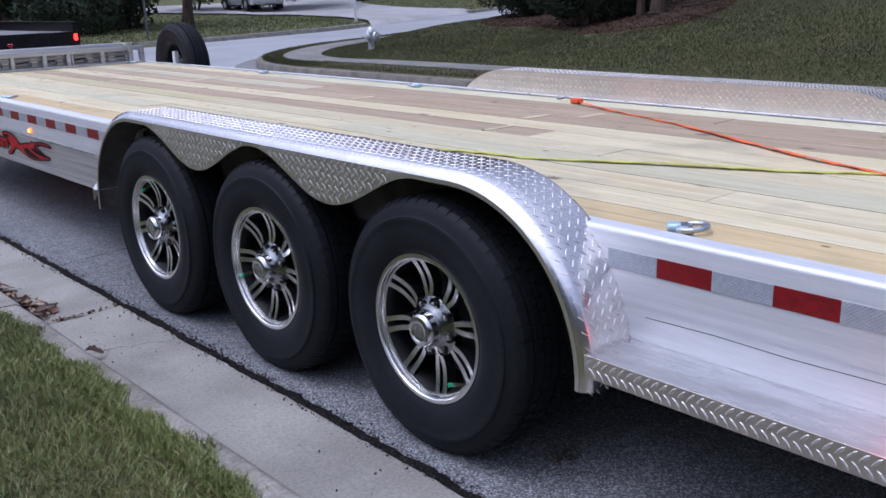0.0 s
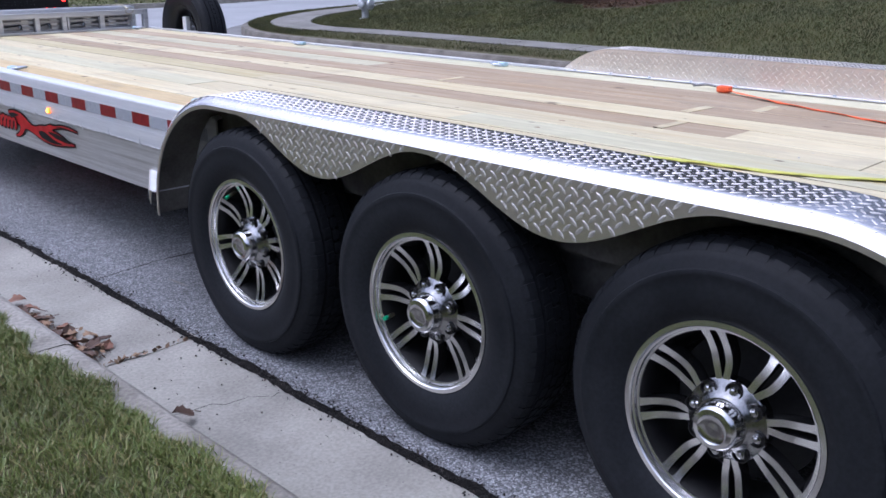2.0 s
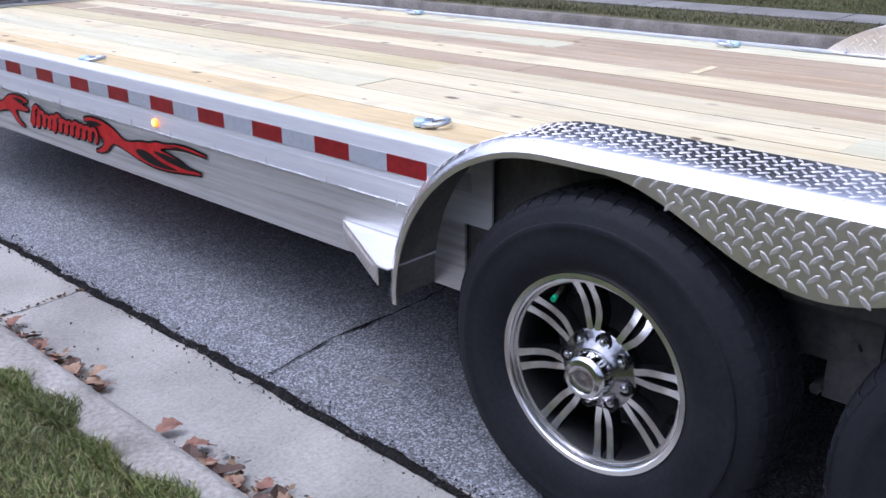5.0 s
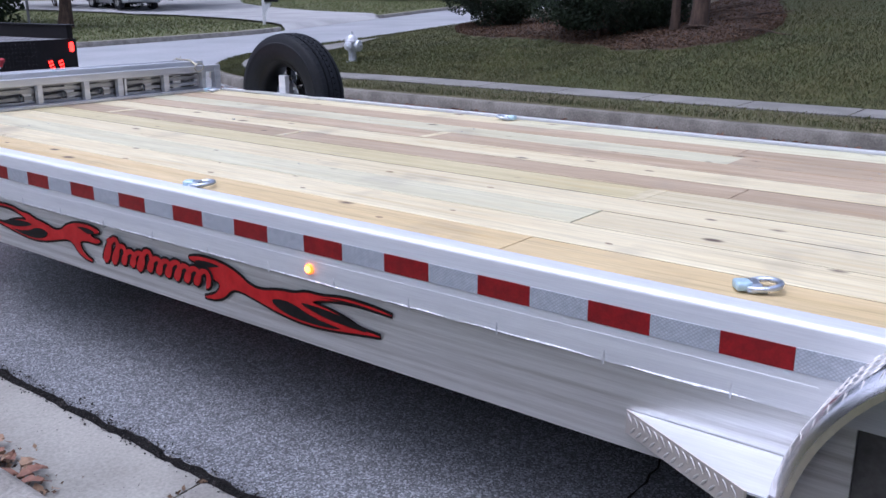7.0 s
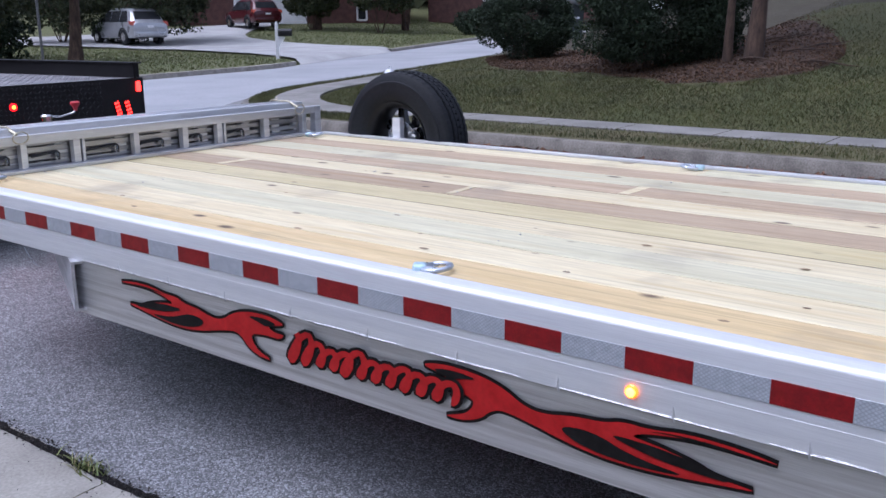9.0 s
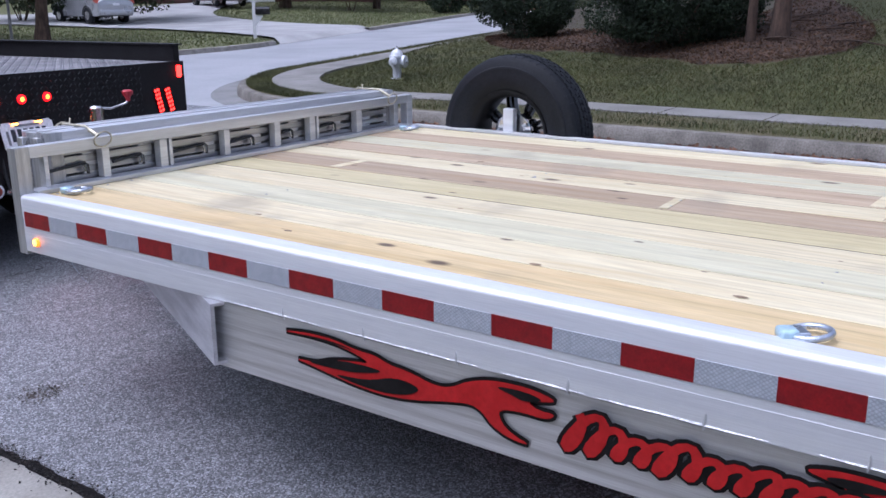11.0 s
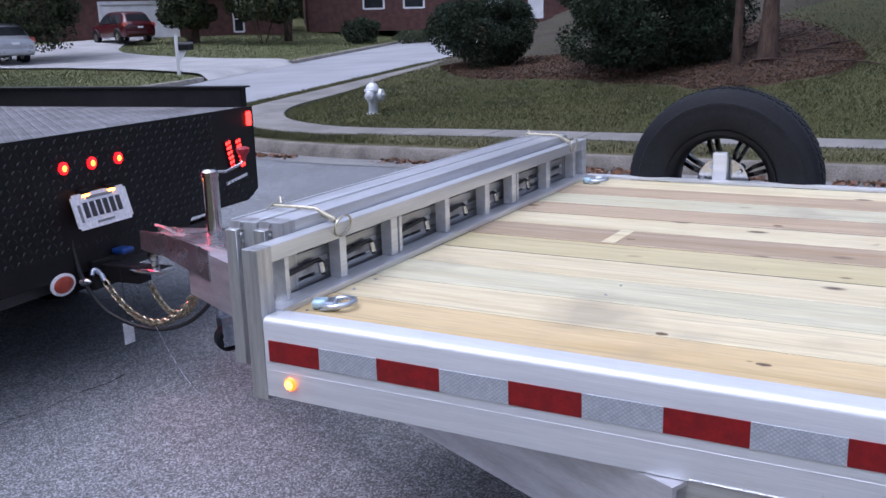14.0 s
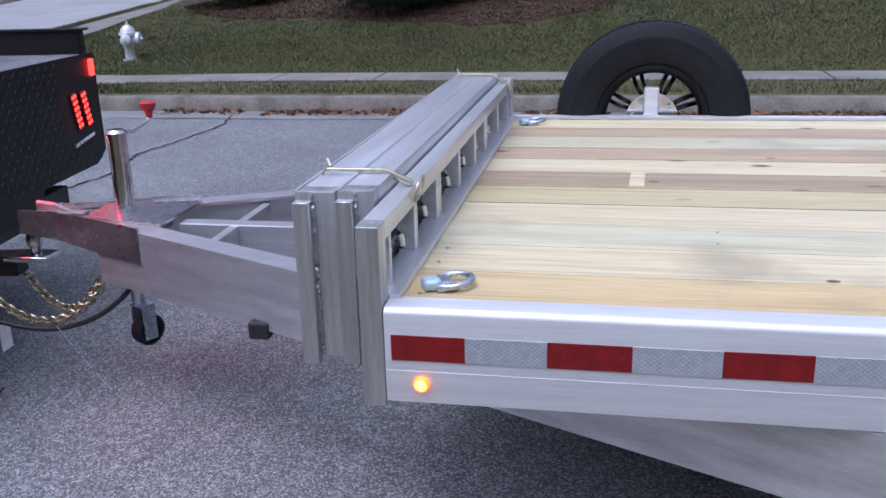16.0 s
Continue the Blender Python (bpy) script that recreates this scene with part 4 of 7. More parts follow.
def lug(verts, faces, o, u, v, n, ang, ln=0.031, w=0.0072, h=0.0013):
    """One raised lozenge of tread plate at o, in the plane of u and v."""
    c, s = math.cos(ang), math.sin(ang)
    a, b = u * c + v * s, v * c - u * s
    k = len(verts)
    pts = [(-0.5, 0), (-0.25, -0.45), (0.25, -0.45), (0.5, 0), (0.25, 0.45), (-0.25, 0.45)]
    verts += [tuple(o + a * (ln * p) + b * (w * q)) for p, q in pts]
    verts += [tuple(o + a * (ln * p * 0.74) + b * (w * q * 0.55) + n * h) for p, q in pts]
    faces += [(k + i, k + (i + 1) % 6, k + 6 + (i + 1) % 6, k + 6 + i) for i in range(6)] + [tuple(range(k + 6, k + 12))]


def fender(XO, XI, near):
    """XO: outer skirt's plane, XI: inner wall's."""
    s = 1 if XI > XO else -1
    n = len(OUTER)
    rows = []
    for i in range(n):
        row = []
        for dx, d in ((0.0, 0.029), (0.004, 0.021), (0.012, 0.011), (0.022, 0.003), (0.030, 0.0)):
            y, z = inset(i, d)
            row.append((XO + s * dx, YC + y, z))
        y, z = OUTER[i]
        row += [(XO + s * f, YC + y, z) for f in (0.09, 0.15)] + [(XI, YC + y, z)]
        rows.append(row)
    body = tp("fender", ([p for r_ in rows for p in r_], [(i * 8 + j, i * 8 + j + 1, (i + 1) * 8 + j + 1, (i + 1) * 8 + j) for i in range(n - 1) for j in range(7)]), TREAD_TOP,
              "polished tread-plate fender scalloped over three wheels", 50)
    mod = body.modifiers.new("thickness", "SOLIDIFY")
    # underside takes the darker material, its shade painted in
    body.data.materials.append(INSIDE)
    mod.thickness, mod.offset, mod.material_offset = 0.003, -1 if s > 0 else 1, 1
    body.modifiers.new("crisp_rim", "EDGE_SPLIT").split_angle = radians(50)
    skirt = []
    for i in range(n):
        a, b = inset(i, 0.029), INNER[i]
        skirt.append([(XO, YC + a[0] + (b[0] - a[0]) * f, a[1] + (b[1] - a[1]) * f) for f in (0, 0.5, 1)])
    sk = strip("skirt", skirt, TREAD, body)
    mod = sk.modifiers.new("thickness", "SOLIDIFY")
    mod.thickness, mod.offset = 0.004, -1 if s < 0 else 1
    wall = []
    for i in range(n):
        y, z = OUTER[i]
        wall.append([(XI, YC + y, z), (XI, YC + y, min(z, 0.62 if abs(y) < 1.3 else 0.42))])
    # near wall, seen under the scallops, gets the same painted shade
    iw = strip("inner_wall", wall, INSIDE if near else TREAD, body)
    mod = iw.modifiers.new("thickness", "SOLIDIFY")
    mod.thickness = 0.003
    # tread lugs
    verts, faces = [], []
    p = 0.0178                                  # columns of lugs, leaning this way and that in turn
    U, Vz, N = Vector((0, 1, 0)), Vector((0, 0, 1)), Vector((-s, 0, 0))
    for a in range(-59, 60):
        y = a * p
        j = min(range(n), key=lambda q: abs(OUTER[q][0] - y))
        for b in range(0, 6):
            z = 0.870 - 2 * p * b - (p if a % 2 else 0.0)
            if z > INNER[j][1] + 0.007:
                lug(verts, faces, Vector((XO, YC + y, z)), U, Vz, N, math.radians(45 if a % 2 else -45), 0.0320, 0.0108, 0.0010)
    # faint marks where the rolled rim flattened the pattern
    for i in range(0, n - 1, 1):
        (y0, z0), (y1, z1) = inset(i, 0.0065), inset(i + 1, 0.0065)
        tang = Vector((0, y1 - y0, z1 - z0)).normalized()
        out = Vector((0, -tang.z, tang.y))
        nn = (out + N).normalized()
        lug(verts, faces, Vector((XO + s * 0.0172, YC + y0, z0)), tang, nn.cross(tang), nn, math.radians(40 if i % 2 else 48), 0.024, 0.0032, 0.0007)
    # over the top, along the profile's length
    acc, step = 0.0, 0
    w = abs(XI - XO)
    for i in range(n - 1):
        (y0, z0), (y1, z1) = OUTER[i], OUTER[i + 1]
        ln = math.hypot(y1 - y0, z1 - z0)
        while acc < ln:
            f = acc / ln
            tang = Vector((0, y1 - y0, z1 - z0)).normalized()
            nn = Vector((0, -tang.z, tang.y))
            for b in range(12):
                x = 0.042 + b * p
                if x < w - 0.008 and (step + b) % 2 == 0:
                    lug(verts, faces, Vector((XO + s * x, YC + y0 + (y1 - y0) * f, z0 + (z1 - z0) * f)), tang, Vector((1, 0, 0)), nn, math.radians(45 if step % 2 else -45), 0.0270, 0.0064, 0.0013)
            acc += p
            step += 1
        acc -= ln
    if not near:
        for a in range(-77, 78):
            for b in range(0, 8):
                y, z = a * p, 0.890 - b * p
                if (a + b) % 2 == 0 and z > 0.785 and z < min(ZT, 0.41 + math.sqrt(max(0, RF ** 2 - max(0, abs(y) - 1.05) ** 2))) - 0.012:
                    lug(verts, faces, Vector((XI + s * 0.0034, YC + y, z)), U, Vz, Vector((s, 0, 0)), math.radians(45 if a % 2 else -45), 0.024, 0.0054)
    lugs = part("raised_pattern", (verts, faces), TREAD_LUG, body)
    lugs["kind"] = "stuff"
    # bolted angle along the inner foot
    bm = B()
    box(bm, min(XI, XI + s * 0.035), max(XI, XI + s * 0.035), YC - 1.40, YC + 1.40, 0.7765, 0.7815)
    foot = tp("fender_angle", bm, ALU)
    for k in range(12):
        bm = B()
        tube(bm, [(XI + s * 0.018, YC - 1.3 + k * 0.236, z) for z in (0.781, 0.788)], 0.008, 6)
        tp("bolt", bm, ZINC, parent=foot)
    return body


fender(1.655, 1.872, True)
fender(4.275, 4.058, False)

# step behind the near fender, with a tread-plate nosing, and the gusset before it
bm = B()
box(bm, 1.668, 1.842, Y0 + 0.4, 1.335, 0.492, 0.497)
for z_, y0_, y1_ in ((0.5665, -1.1, 1.28), (0.532, 0.25, 0.62)):
    seam = B()
    tube(seam, [(XL + 0.0030, y0_ + (y1_ - y0_) * q / 12, z_ + 0.002 * math.sin(3.0 * q)) for q in range(13)], 0.0010, 5)
    tp("beam_scratch", seam, UNDER)
step = tp("side_step", bm, STEP_ALU, "bright aluminium side step with tread nosing")
bm = B()
box(bm, 1.664, 1.668, Y0 + 0.4, 1.335, 0.440, 0.498)
nosing = tp("step_nosing", bm, TREAD, parent=step)
verts, faces = [], []
for a in range(0, 100):
    for b in range(2):
        lug(verts, faces, Vector((1.664, 1.32 - a * 0.0245 - b * 0.012, 0.482 - b * 0.026)), Vector((0, 1, 0)), Vector((0, 0, 1)), Vector((-1, 0, 0)), math.radians(48 if b else -48), 0.034, 0.0092, 0.0018)
lg = part("raised_pattern", (verts, faces), TREAD_LUG, step)
lg["kind"] = "stuff"
for sgn, X, XO in ((1, XL, 1.66), (-1, XR, 4.27)):
    bm = B()
    prism(bm, [(X, 4.78), (X, 4.40), (XO, 4.405), (XO, 4.44)], "z", 0.484, 0.489)
    gus = tp("fender_gusset", bm, ALU, "triangular aluminium gusset plate")
    bm = B()
    d = Vector((XO - X, 4.44 - 4.78)).normalized()
    prism(bm, [(X, 4.782), (XO, 4.442), (XO - 0.002, 4.446), (X - 0.002, 4.786)], "z", 0.432, 0.490)
    edge = tp("gusset_edge", bm, TREAD, parent=gus)
    verts, faces = [], []
    L = math.hypot(XO - X, 0.34)
    for a in range(int(L / 0.0245)):
        for b in range(2):
            o = Vector((X, 4.785, 0.475 - b * 0.026)) + Vector((d.x, d.y, 0)) * (0.015 + a * 0.0245 + b * 0.012) + Vector((-0.0035 * sgn, 0.001, 0))
            lug(verts, faces, o, Vector((d.x, d.y, 0)), Vector((0, 0, 1)), Vector((d.y * sgn, -d.x * sgn, 0)), math.radians(48 if b else -48), 0.028)
    part("raised_pattern", (verts, faces), TREAD_LUG, gus)["kind"] = "stuff"


# ---- wheels: axis along x, the outer face towards -x ----
def wheel_parts():
    RT = 0.404
    bm = B()
    prof = [(-0.080, 0.222), (-0.090, 0.230), (-0.102, 0.243), (-0.1125, 0.266), (-0.117, 0.292), (-0.1175, 0.315), (-0.1165, 0.334), (-0.1175, 0.3375), (-0.1180, 0.346), (-0.1165, 0.3505), (-0.1110, 0.3525), (-0.1085, 0.358),
            (-0.1035, 0.372), (-0.0955, 0.389), (-0.083, 0.398), (-0.070, RT - 0.002), (-0.056, RT), (-0.055, RT - 0.010), (-0.047, RT - 0.010), (-0.046, RT), (-0.015, RT + 0.001), (-0.014, RT - 0.010),
            (-0.005, RT - 0.010), (-0.004, RT + 0.001)]
    prof = prof + [(-h, r_) for h, r_ in reversed(prof)]
    lathe(bm, prof, segs=72)
    tyre = part("tyre", bm, RUBBER, smooth=35)
    bm = B()
    for k in range(56):                         # shoulder blocks
        for sd in (-1, 1):
            m = pose(0, 0, 0, 360 * (k + (0.5 if sd > 0 else 0)) / 56, 0, 0)
            v = [m @ Vector((sd * x, sx, z)) for x, z in ((0.097, 0.3885), (0.083, 0.4005), (0.058, 0.4065), (0.058, 0.395), (0.09, 0.386)) for sx in (-0.0165, 0.0165)]
            vs = [bm.verts.new(q) for q in v]
            for f in ((0, 2, 3, 1), (2, 4, 5, 3), (4, 6, 7, 5), (0, 8, 6, 4, 2), (1, 3, 5, 7, 9)):
                bm.faces.new([vs[q] for q in f])
    for k in range(64):                         # blocks of the three middle ribs, cut slantwise
        for x0, x1, off in ((-0.044, -0.017, 0.0), (-0.012, 0.012, 0.4), (0.017, 0.044, 0.8)):
            m = pose(0, 0, 0, 360 * (k + off) / 64, 0, 0)
            v = [m @ Vector((x, sx + 0.10 * x, z)) for z in (0.396, 0.4085) for x, sx in ((x0, -0.0150), (x1, -0.0150), (x1, 0.0150), (x0, 0.0150))]
            vs = [bm.verts.new(q) for q in v]
            for f in ((4, 5, 6, 7), (0, 1, 5, 4), (1, 2, 6, 5), (2, 3, 7, 6), (3, 0, 4, 7)):
                bm.faces.new([vs[q] for q in f])
    part("tread_pattern", bm, RUBBER, tyre)["kind"] = "stuff"
    # rim: polished lip, a machined step inside it and the black barrel
    bm = B()
    lathe(bm, [(-0.080, 0.216), (-0.096, 0.2275), (-0.101, 0.2255), (-0.1015, 0.2150), (-0.0985, 0.2125), (-0.0935, 0.2115), (-0.0915, 0.2075), (-0.0830, 0.2050), (-0.0815, 0.2005), (-0.0790, 0.2000)], segs=72)
    rim = part("rim", bm, MACHINED, smooth=25)
    bm = B()
    lathe(bm, [(-0.0785, 0.2012), (-0.074, 0.1985), (-0.045, 0.190), (0.060, 0.186), (0.085, 0.205), (0.100, 0.222), (0.085, 0.226)], segs=64)
    part("barrel", bm, MATT_BLACK, rim, smooth=40)
    bm = B()
    lathe(bm, [(0.035, 0.0), (0.035, 0.165), (0.045, 0.165), (0.045, 0.0)], segs=32)
    part("brake_drum", bm, UNDER, rim, smooth=40)

    def bar(bm, rows, d0, d1, shrink):
        """A bar through rows of two edge points, d0 to d1 deep."""
        rings = []
        for row in rows:
            mid = [(row[0][q] + row[1][q]) / 2 for q in range(3)]
            pts = [[mid[q] + (p_[q] - mid[q]) * shrink for q in range(3)] for p_ in row]
            rings.append([bm.verts.new((p_[0] + d, p_[1], p_[2])) for d in (d0, d1) for p_ in pts])
        for a, b in zip(rings, rings[1:]):
            for i0, i1 in ((0, 1), (1, 3), (3, 2), (2, 0)):
                bm.faces.new((a[i0], a[i1], b[i1], b[i0]))
        bm.faces.new([rings[0][q] for q in (0, 1, 3, 2)])
        bm.faces.new([rings[-1][q] for q in (0, 2, 3, 1)])

    def spoke_x(f):
        return -0.060 - 0.019 * f * f + 0.007 * math.sin(math.pi * f)
    # eight twin spokes, each pair grown together at its root round a nut's pocket
    for k in range(8):
        black, face = B(), B()
        for sd in (-1, 1):
            rows = []
            for i in range(11):
                f = i / 10
                rr = 0.082 + 0.121 * f
                t = sd * (0.0074 + 0.0062 * smoothstep(0.0, 0.40, f) + 0.0036 * f) / rr + 0.040 * math.sin(math.pi * f) * (1 - 0.5 * f)
                hw = (0.0076 + 0.0008 * f + 0.0022 * smoothstep(0.85, 1.0, f)) / rr
                rows.append([(spoke_x(f), rr * math.cos(t + e), rr * math.sin(t + e)) for e in (-hw, hw)])
            bar(black, rows, 0.0, 0.034, 1.0)
            bar(face, rows, -0.0020, -0.0003, 0.97)
        m = pose(0, 0, 0, 45 * k, 0, 0)
        for bm in (black, face):
            bmesh.ops.transform(bm, matrix=m, verts=bm.verts)
        part("spoke", black, GLOSS_BLACK, rim)
        part("spoke_face", face, MACHINED, rim, smooth=30)
    # valve between two spokes, hub cone, cap and nuts in black pockets
    bm = B()
    lathe(bm, [(-0.030, 0.092), (-0.0585, 0.092), (-0.062, 0.0885), (-0.066, 0.074), (-0.080, 0.060), (-0.083, 0.056), (-0.084, 0.0)], segs=40)
    part("hub", bm, HUB_METAL, rim, smooth=30)
    bm = B()
    lathe(bm, [(-0.060, 0.053), (-0.110, 0.0515), (-0.1175, 0.0485), (-0.1225, 0.043), (-0.1245, 0.033), (-0.1222, 0.0305), (-0.1205, 0.026), (-0.1205, 0.012), (-0.1210, 0.0)], segs=40)
    part("hub_cap", bm, CHROME, rim, smooth=30)
    for k in range(8):
        a = math.radians(45 * k + 22.5)
        bm = B()
        lathe(bm, [(-0.050, 0.0185), (-0.0720, 0.0185), (-0.0725, 0.0165), (-0.0660, 0.0160), (-0.0660, 0.0)], pose(0, 0.0745 * math.cos(a), 0.0745 * math.sin(a)), 16)
        part("nut_pocket", bm, GLOSS_BLACK, rim, smooth=30)
    for k in range(8):
        a = math.radians(45 * k + 22.5)
        bm = B()
        lathe(bm, [(-0.060, 0.0092), (-0.071, 0.0092), (-0.0715, 0.0078), (-0.076, 0.0072), (-0.078, 0.004), (-0.078, 0.0)], pose(0, 0.0745 * math.cos(a), 0.0745 * math.sin(a)), 10)
        part("lug_nut", bm, CHROME, rim, smooth=30)
    bm = B()
    vc, vs = math.cos(math.radians(22.5)), math.sin(math.radians(22.5))
    tube(bm, [(x, rr * vc, rr * vs) for x, rr in ((-0.050, 0.192), (-0.070, 0.184), (-0.086, 0.179))], 0.006, 6)
    part("valve", bm, GOLD_ZINC, rim)
    bm = B()
    tube(bm, [(x, rr * vc, rr * vs) for x, rr in ((-0.086, 0.179), (-0.100, 0.175))], 0.0064, 8)
    part("valve_cap", bm, GREEN_CAP, rim)
    for o in (rim, *rim.children):
        o.data.transform(Matrix.Diagonal((1, 1.045, 1.045, 1)))
    return tyre, rim


tyre0, rim0 = wheel_parts()


def mount_wheel(x, y, z, rot, flip, first=False, label="", size=1.0):
    hub = part("wheel", lathe(B(), [(-0.055, 0.0), (-0.055, 0.06), (-0.03, 0.06), (-0.03, 0.0)], segs=24), UNDER, trailer, label or "black tyre on a machined twin-spoke wheel")
    hub.matrix_parent_inverse = trailer_inv
    hub.matrix_basis = pose(x, y, z, rot, 0, 180 if flip else 0) @ Matrix.Diagonal((1, size, size, 1))
    for src in (tyre0, rim0):
        made = {}
        for o in (src, *src.children_recursive):
            if first and o.name.startswith(("brake_drum", "hub")):
                continue
            made[o] = o.copy()
            scene.collection.objects.link(made[o])
        for o, c in made.items():
            c.parent = hub                       # all pieces one level under the wheel
    return hub


for k, y in enumerate((1.95, 2.865, 3.78)):
    mount_wheel(1.764, y, 0.404, (-147, -43, 34)[k], False)
    mount_wheel(4.166, y, 0.404, 17 * k, True)
mount_wheel(4.169, 8.39, 0.765, 20, True, first=True, size=0.96, label="spare wheel with black spokes on a bracket")
for src in (tyre0, rim0):
    for o in [*src.children_recursive, src]:
        bpy.data.objects.remove(o)

# spare bracket
bm = B()
box(bm, 4.085, 4.125, 8.365, 8.425, 0.60, 0.895, 0.006)
spare_post = tp("spare_bracket", bm, ALU, "square aluminium post for the spare wheel")
bm = B()
lathe(bm, [(0.0, 0.105), (0.012, 0.105), (0.012, 0.0)], pose(4.128, 8.39, 0.765), 28)
tp("mounting_disc", bm, CHROME, parent=spare_post)
for k in range(8):
    a = math.radians(45 * k + 10)
    bm = B()
    tube(bm, [(4.118 + d, 8.39 + 0.082 * math.cos(a), 0.765 + 0.082 * math.sin(a)) for d in (0, 0.012)], 0.010, 6)
    tp("stud", bm, ZINC, parent=spare_post)


# tie-down rings let into the planks
def d_ring(x, y, rz):
    bm = B()
    box(bm, -0.022, 0.022, -0.030, 0.030, 0.7775, 0.7835, 0.002)
    box(bm, -0.012, 0.012, -0.026, 0.026, 0.7835, 0.797, 0.004)
    plate = tp("tie_down", bm, ZINC, "zinc tie-down plate with a steel ring")
    plate.matrix_basis = pose(x, y, 0, 0, 0, rz)
    bm = B()
    pts = []
    for k in range(24):
        a = 2 * math.pi * k / 24
        pts.append((0.018 + 0.040 * math.cos(a), 0.036 * math.sin(a), 0.7855 + 0.008 * (0.5 + 0.5 * math.cos(a))))
    tube(bm, pts, 0.0070, 8, True)
    tp("ring", bm, ZINC, smooth=60, parent=plate)
    bm = B()
    box(bm, -0.044, -0.006, -0.021, 0.021, 0.7776, 0.8005, 0.008, 3)
    tp("saddle", bm, TIE_BLUE, "pale blue zinc saddle strap", 50, plate)


for x, y, rz in ((1.955, 1.25, 305), (2.005, 4.58, 308), (1.935, 6.45, 305), (1.985, 8.865, 297), (3.89, 8.87, 300), (3.965, 6.56, 100), (3.945, 4.62, 100), (3.95, 1.0, 90)):
    d_ring(x, y, rz)

# ---- front gate: a frame of square tube standing on the deck's front edge ----
gate = tp("front_gate", box(B(), XL, XL + 0.052, 8.957, 9.002, 0.578, 0.942, 0.0022), END_ALU, "aluminium front gate of welded square tube")
tp("gate_post", box(B(), 4.00, 4.045, 8.957, 9.002, 0.60, 0.942, 0.0022), ALU_X, parent=gate)
bm = B()
box(bm, XL + 0.0525, 3.9995, 8.959, 9.001, 0.901, 0.9415, 0.002)
box(bm, XL + 0.0525, 3.9995, 8.935, 9.0, 0.7765, 0.792, 0.002)
tp("gate_rail", bm, ALU_X, parent=gate)
for x0, x1 in ((1.945, 1.962), (2.175, 2.205), (2.430, 2.465), (2.475, 2.490), (2.755, 2.785), (3.045, 3.080), (3.270, 3.305), (3.315, 3.33), (3.60, 3.64), (3.90, 3.93)):
    bm = B()
    box(bm, x0, x1, 8.964, 9.000, 0.7925, 0.9005, 0.002)
    tp("gate_upright", bm, ALU_X, parent=gate)


# ---- the two loading ramps stowed upright before the gate ----
def ramp(y, half, ends, z1):
    t = thing("loading_ramp", XM, y, 0, label="aluminium ladder ramp stowed on edge before the gate", category="ramp", group="stowed ramps")
    inv = pose(-XM, -y, 0)
    def rp(name, bm, m, label=""):
        ob = part(name, bm, m, t, label, 40)
        ob.matrix_parent_inverse = inv
        return ob
    z0 = z1 - 0.36
    for za, zb in ((z0, z0 + 0.055), (z1 - 0.055, z1)):
        bm = B()
        box(bm, ends[0] + 0.0505, ends[1] - 0.0505, y - half, y + half, za, zb, 0.0018)
        rp("rail", bm, ALU_X)
    # a raised lip along the far edge of the top rail
    bm = B()
    box(bm, ends[0] + 0.002, ends[1] - 0.002, y + half - 0.006, y + half - 0.0005, z1 + 0.0002, z1 + 0.004, 0.0012, 1)
    rp("lip", bm, ALU_X)
    # ends: a wide plate, and before it a flat bar welded on down one side
    for x, s_ in ((ends[0], 1), (ends[1], -1)):
        bm = B()
        box(bm, min(x, x + s_ * 0.05), max(x, x + s_ * 0.05), y - half, y + half, z0, z1, 0.0018)
        rp("end_plate", bm, END_ALU)
        bm = B()
        box(bm, min(x - s_ * 0.022, x - s_ * 0.0002), max(x - s_ * 0.022, x - s_ * 0.0002), y + half - 0.036, y + half, z0 - 0.012, z1 - 0.018, 0.0016, 1)
        rp("end_bar", bm, END_ALU)
        bm = B()
        k = 58
        tube(bm, [(x - s_ * 0.0035 + 0.0012 * math.sin(7.7 * q), y + half - 0.0385 + 0.0012 * math.sin(5.1 * q), z0 + 0.006 + (z1 - z0 - 0.008) * q / k) for q in range(k + 1)],
             [0.0036 + 0.0007 * (q % 2) + 0.0005 * math.sin(2.3 * q) for q in range(k + 1)], 6)
        rp("weld_seam", bm, WELD)
    for x in RUNG_X:
        bm = B()
        box(bm, x, x + 0.062, y - half + 0.006, y + half - 0.006, z0 + 0.0556, z1 - 0.0556, 0.002, 1)
        rp("rung", bm, ALU_X)
    # tread slats across the rungs
    for zc, hh in ((0.797, 0.012), (0.828, 0.011), (0.866, 0.013), (0.892, 0.007)):
        bm = B()
        box(bm, ends[0] + 0.05, ends[1] - 0.05, y - half + 0.0015, y - half + 0.0055, zc - hh, zc + hh, 0.0015, 1)
        rp("slat", bm, SLAT)
    bm = B()
    box(bm, ends[0] + 0.051, ends[1] - 0.051, y + 0.005, y + 0.010, z0 + 0.0556, z1 - 0.0556)
    rp("back_sheet", bm, DULL)
    return t


RUNG_X = (2.125, 2.365, 2.680, 2.945, 3.180, 3.475, 3.700, 3.87)
ramp(9.045, 0.0375, (2.000, 3.945), 0.970)
ramp(9.130, 0.0420, (1.998, 3.985), 0.966)
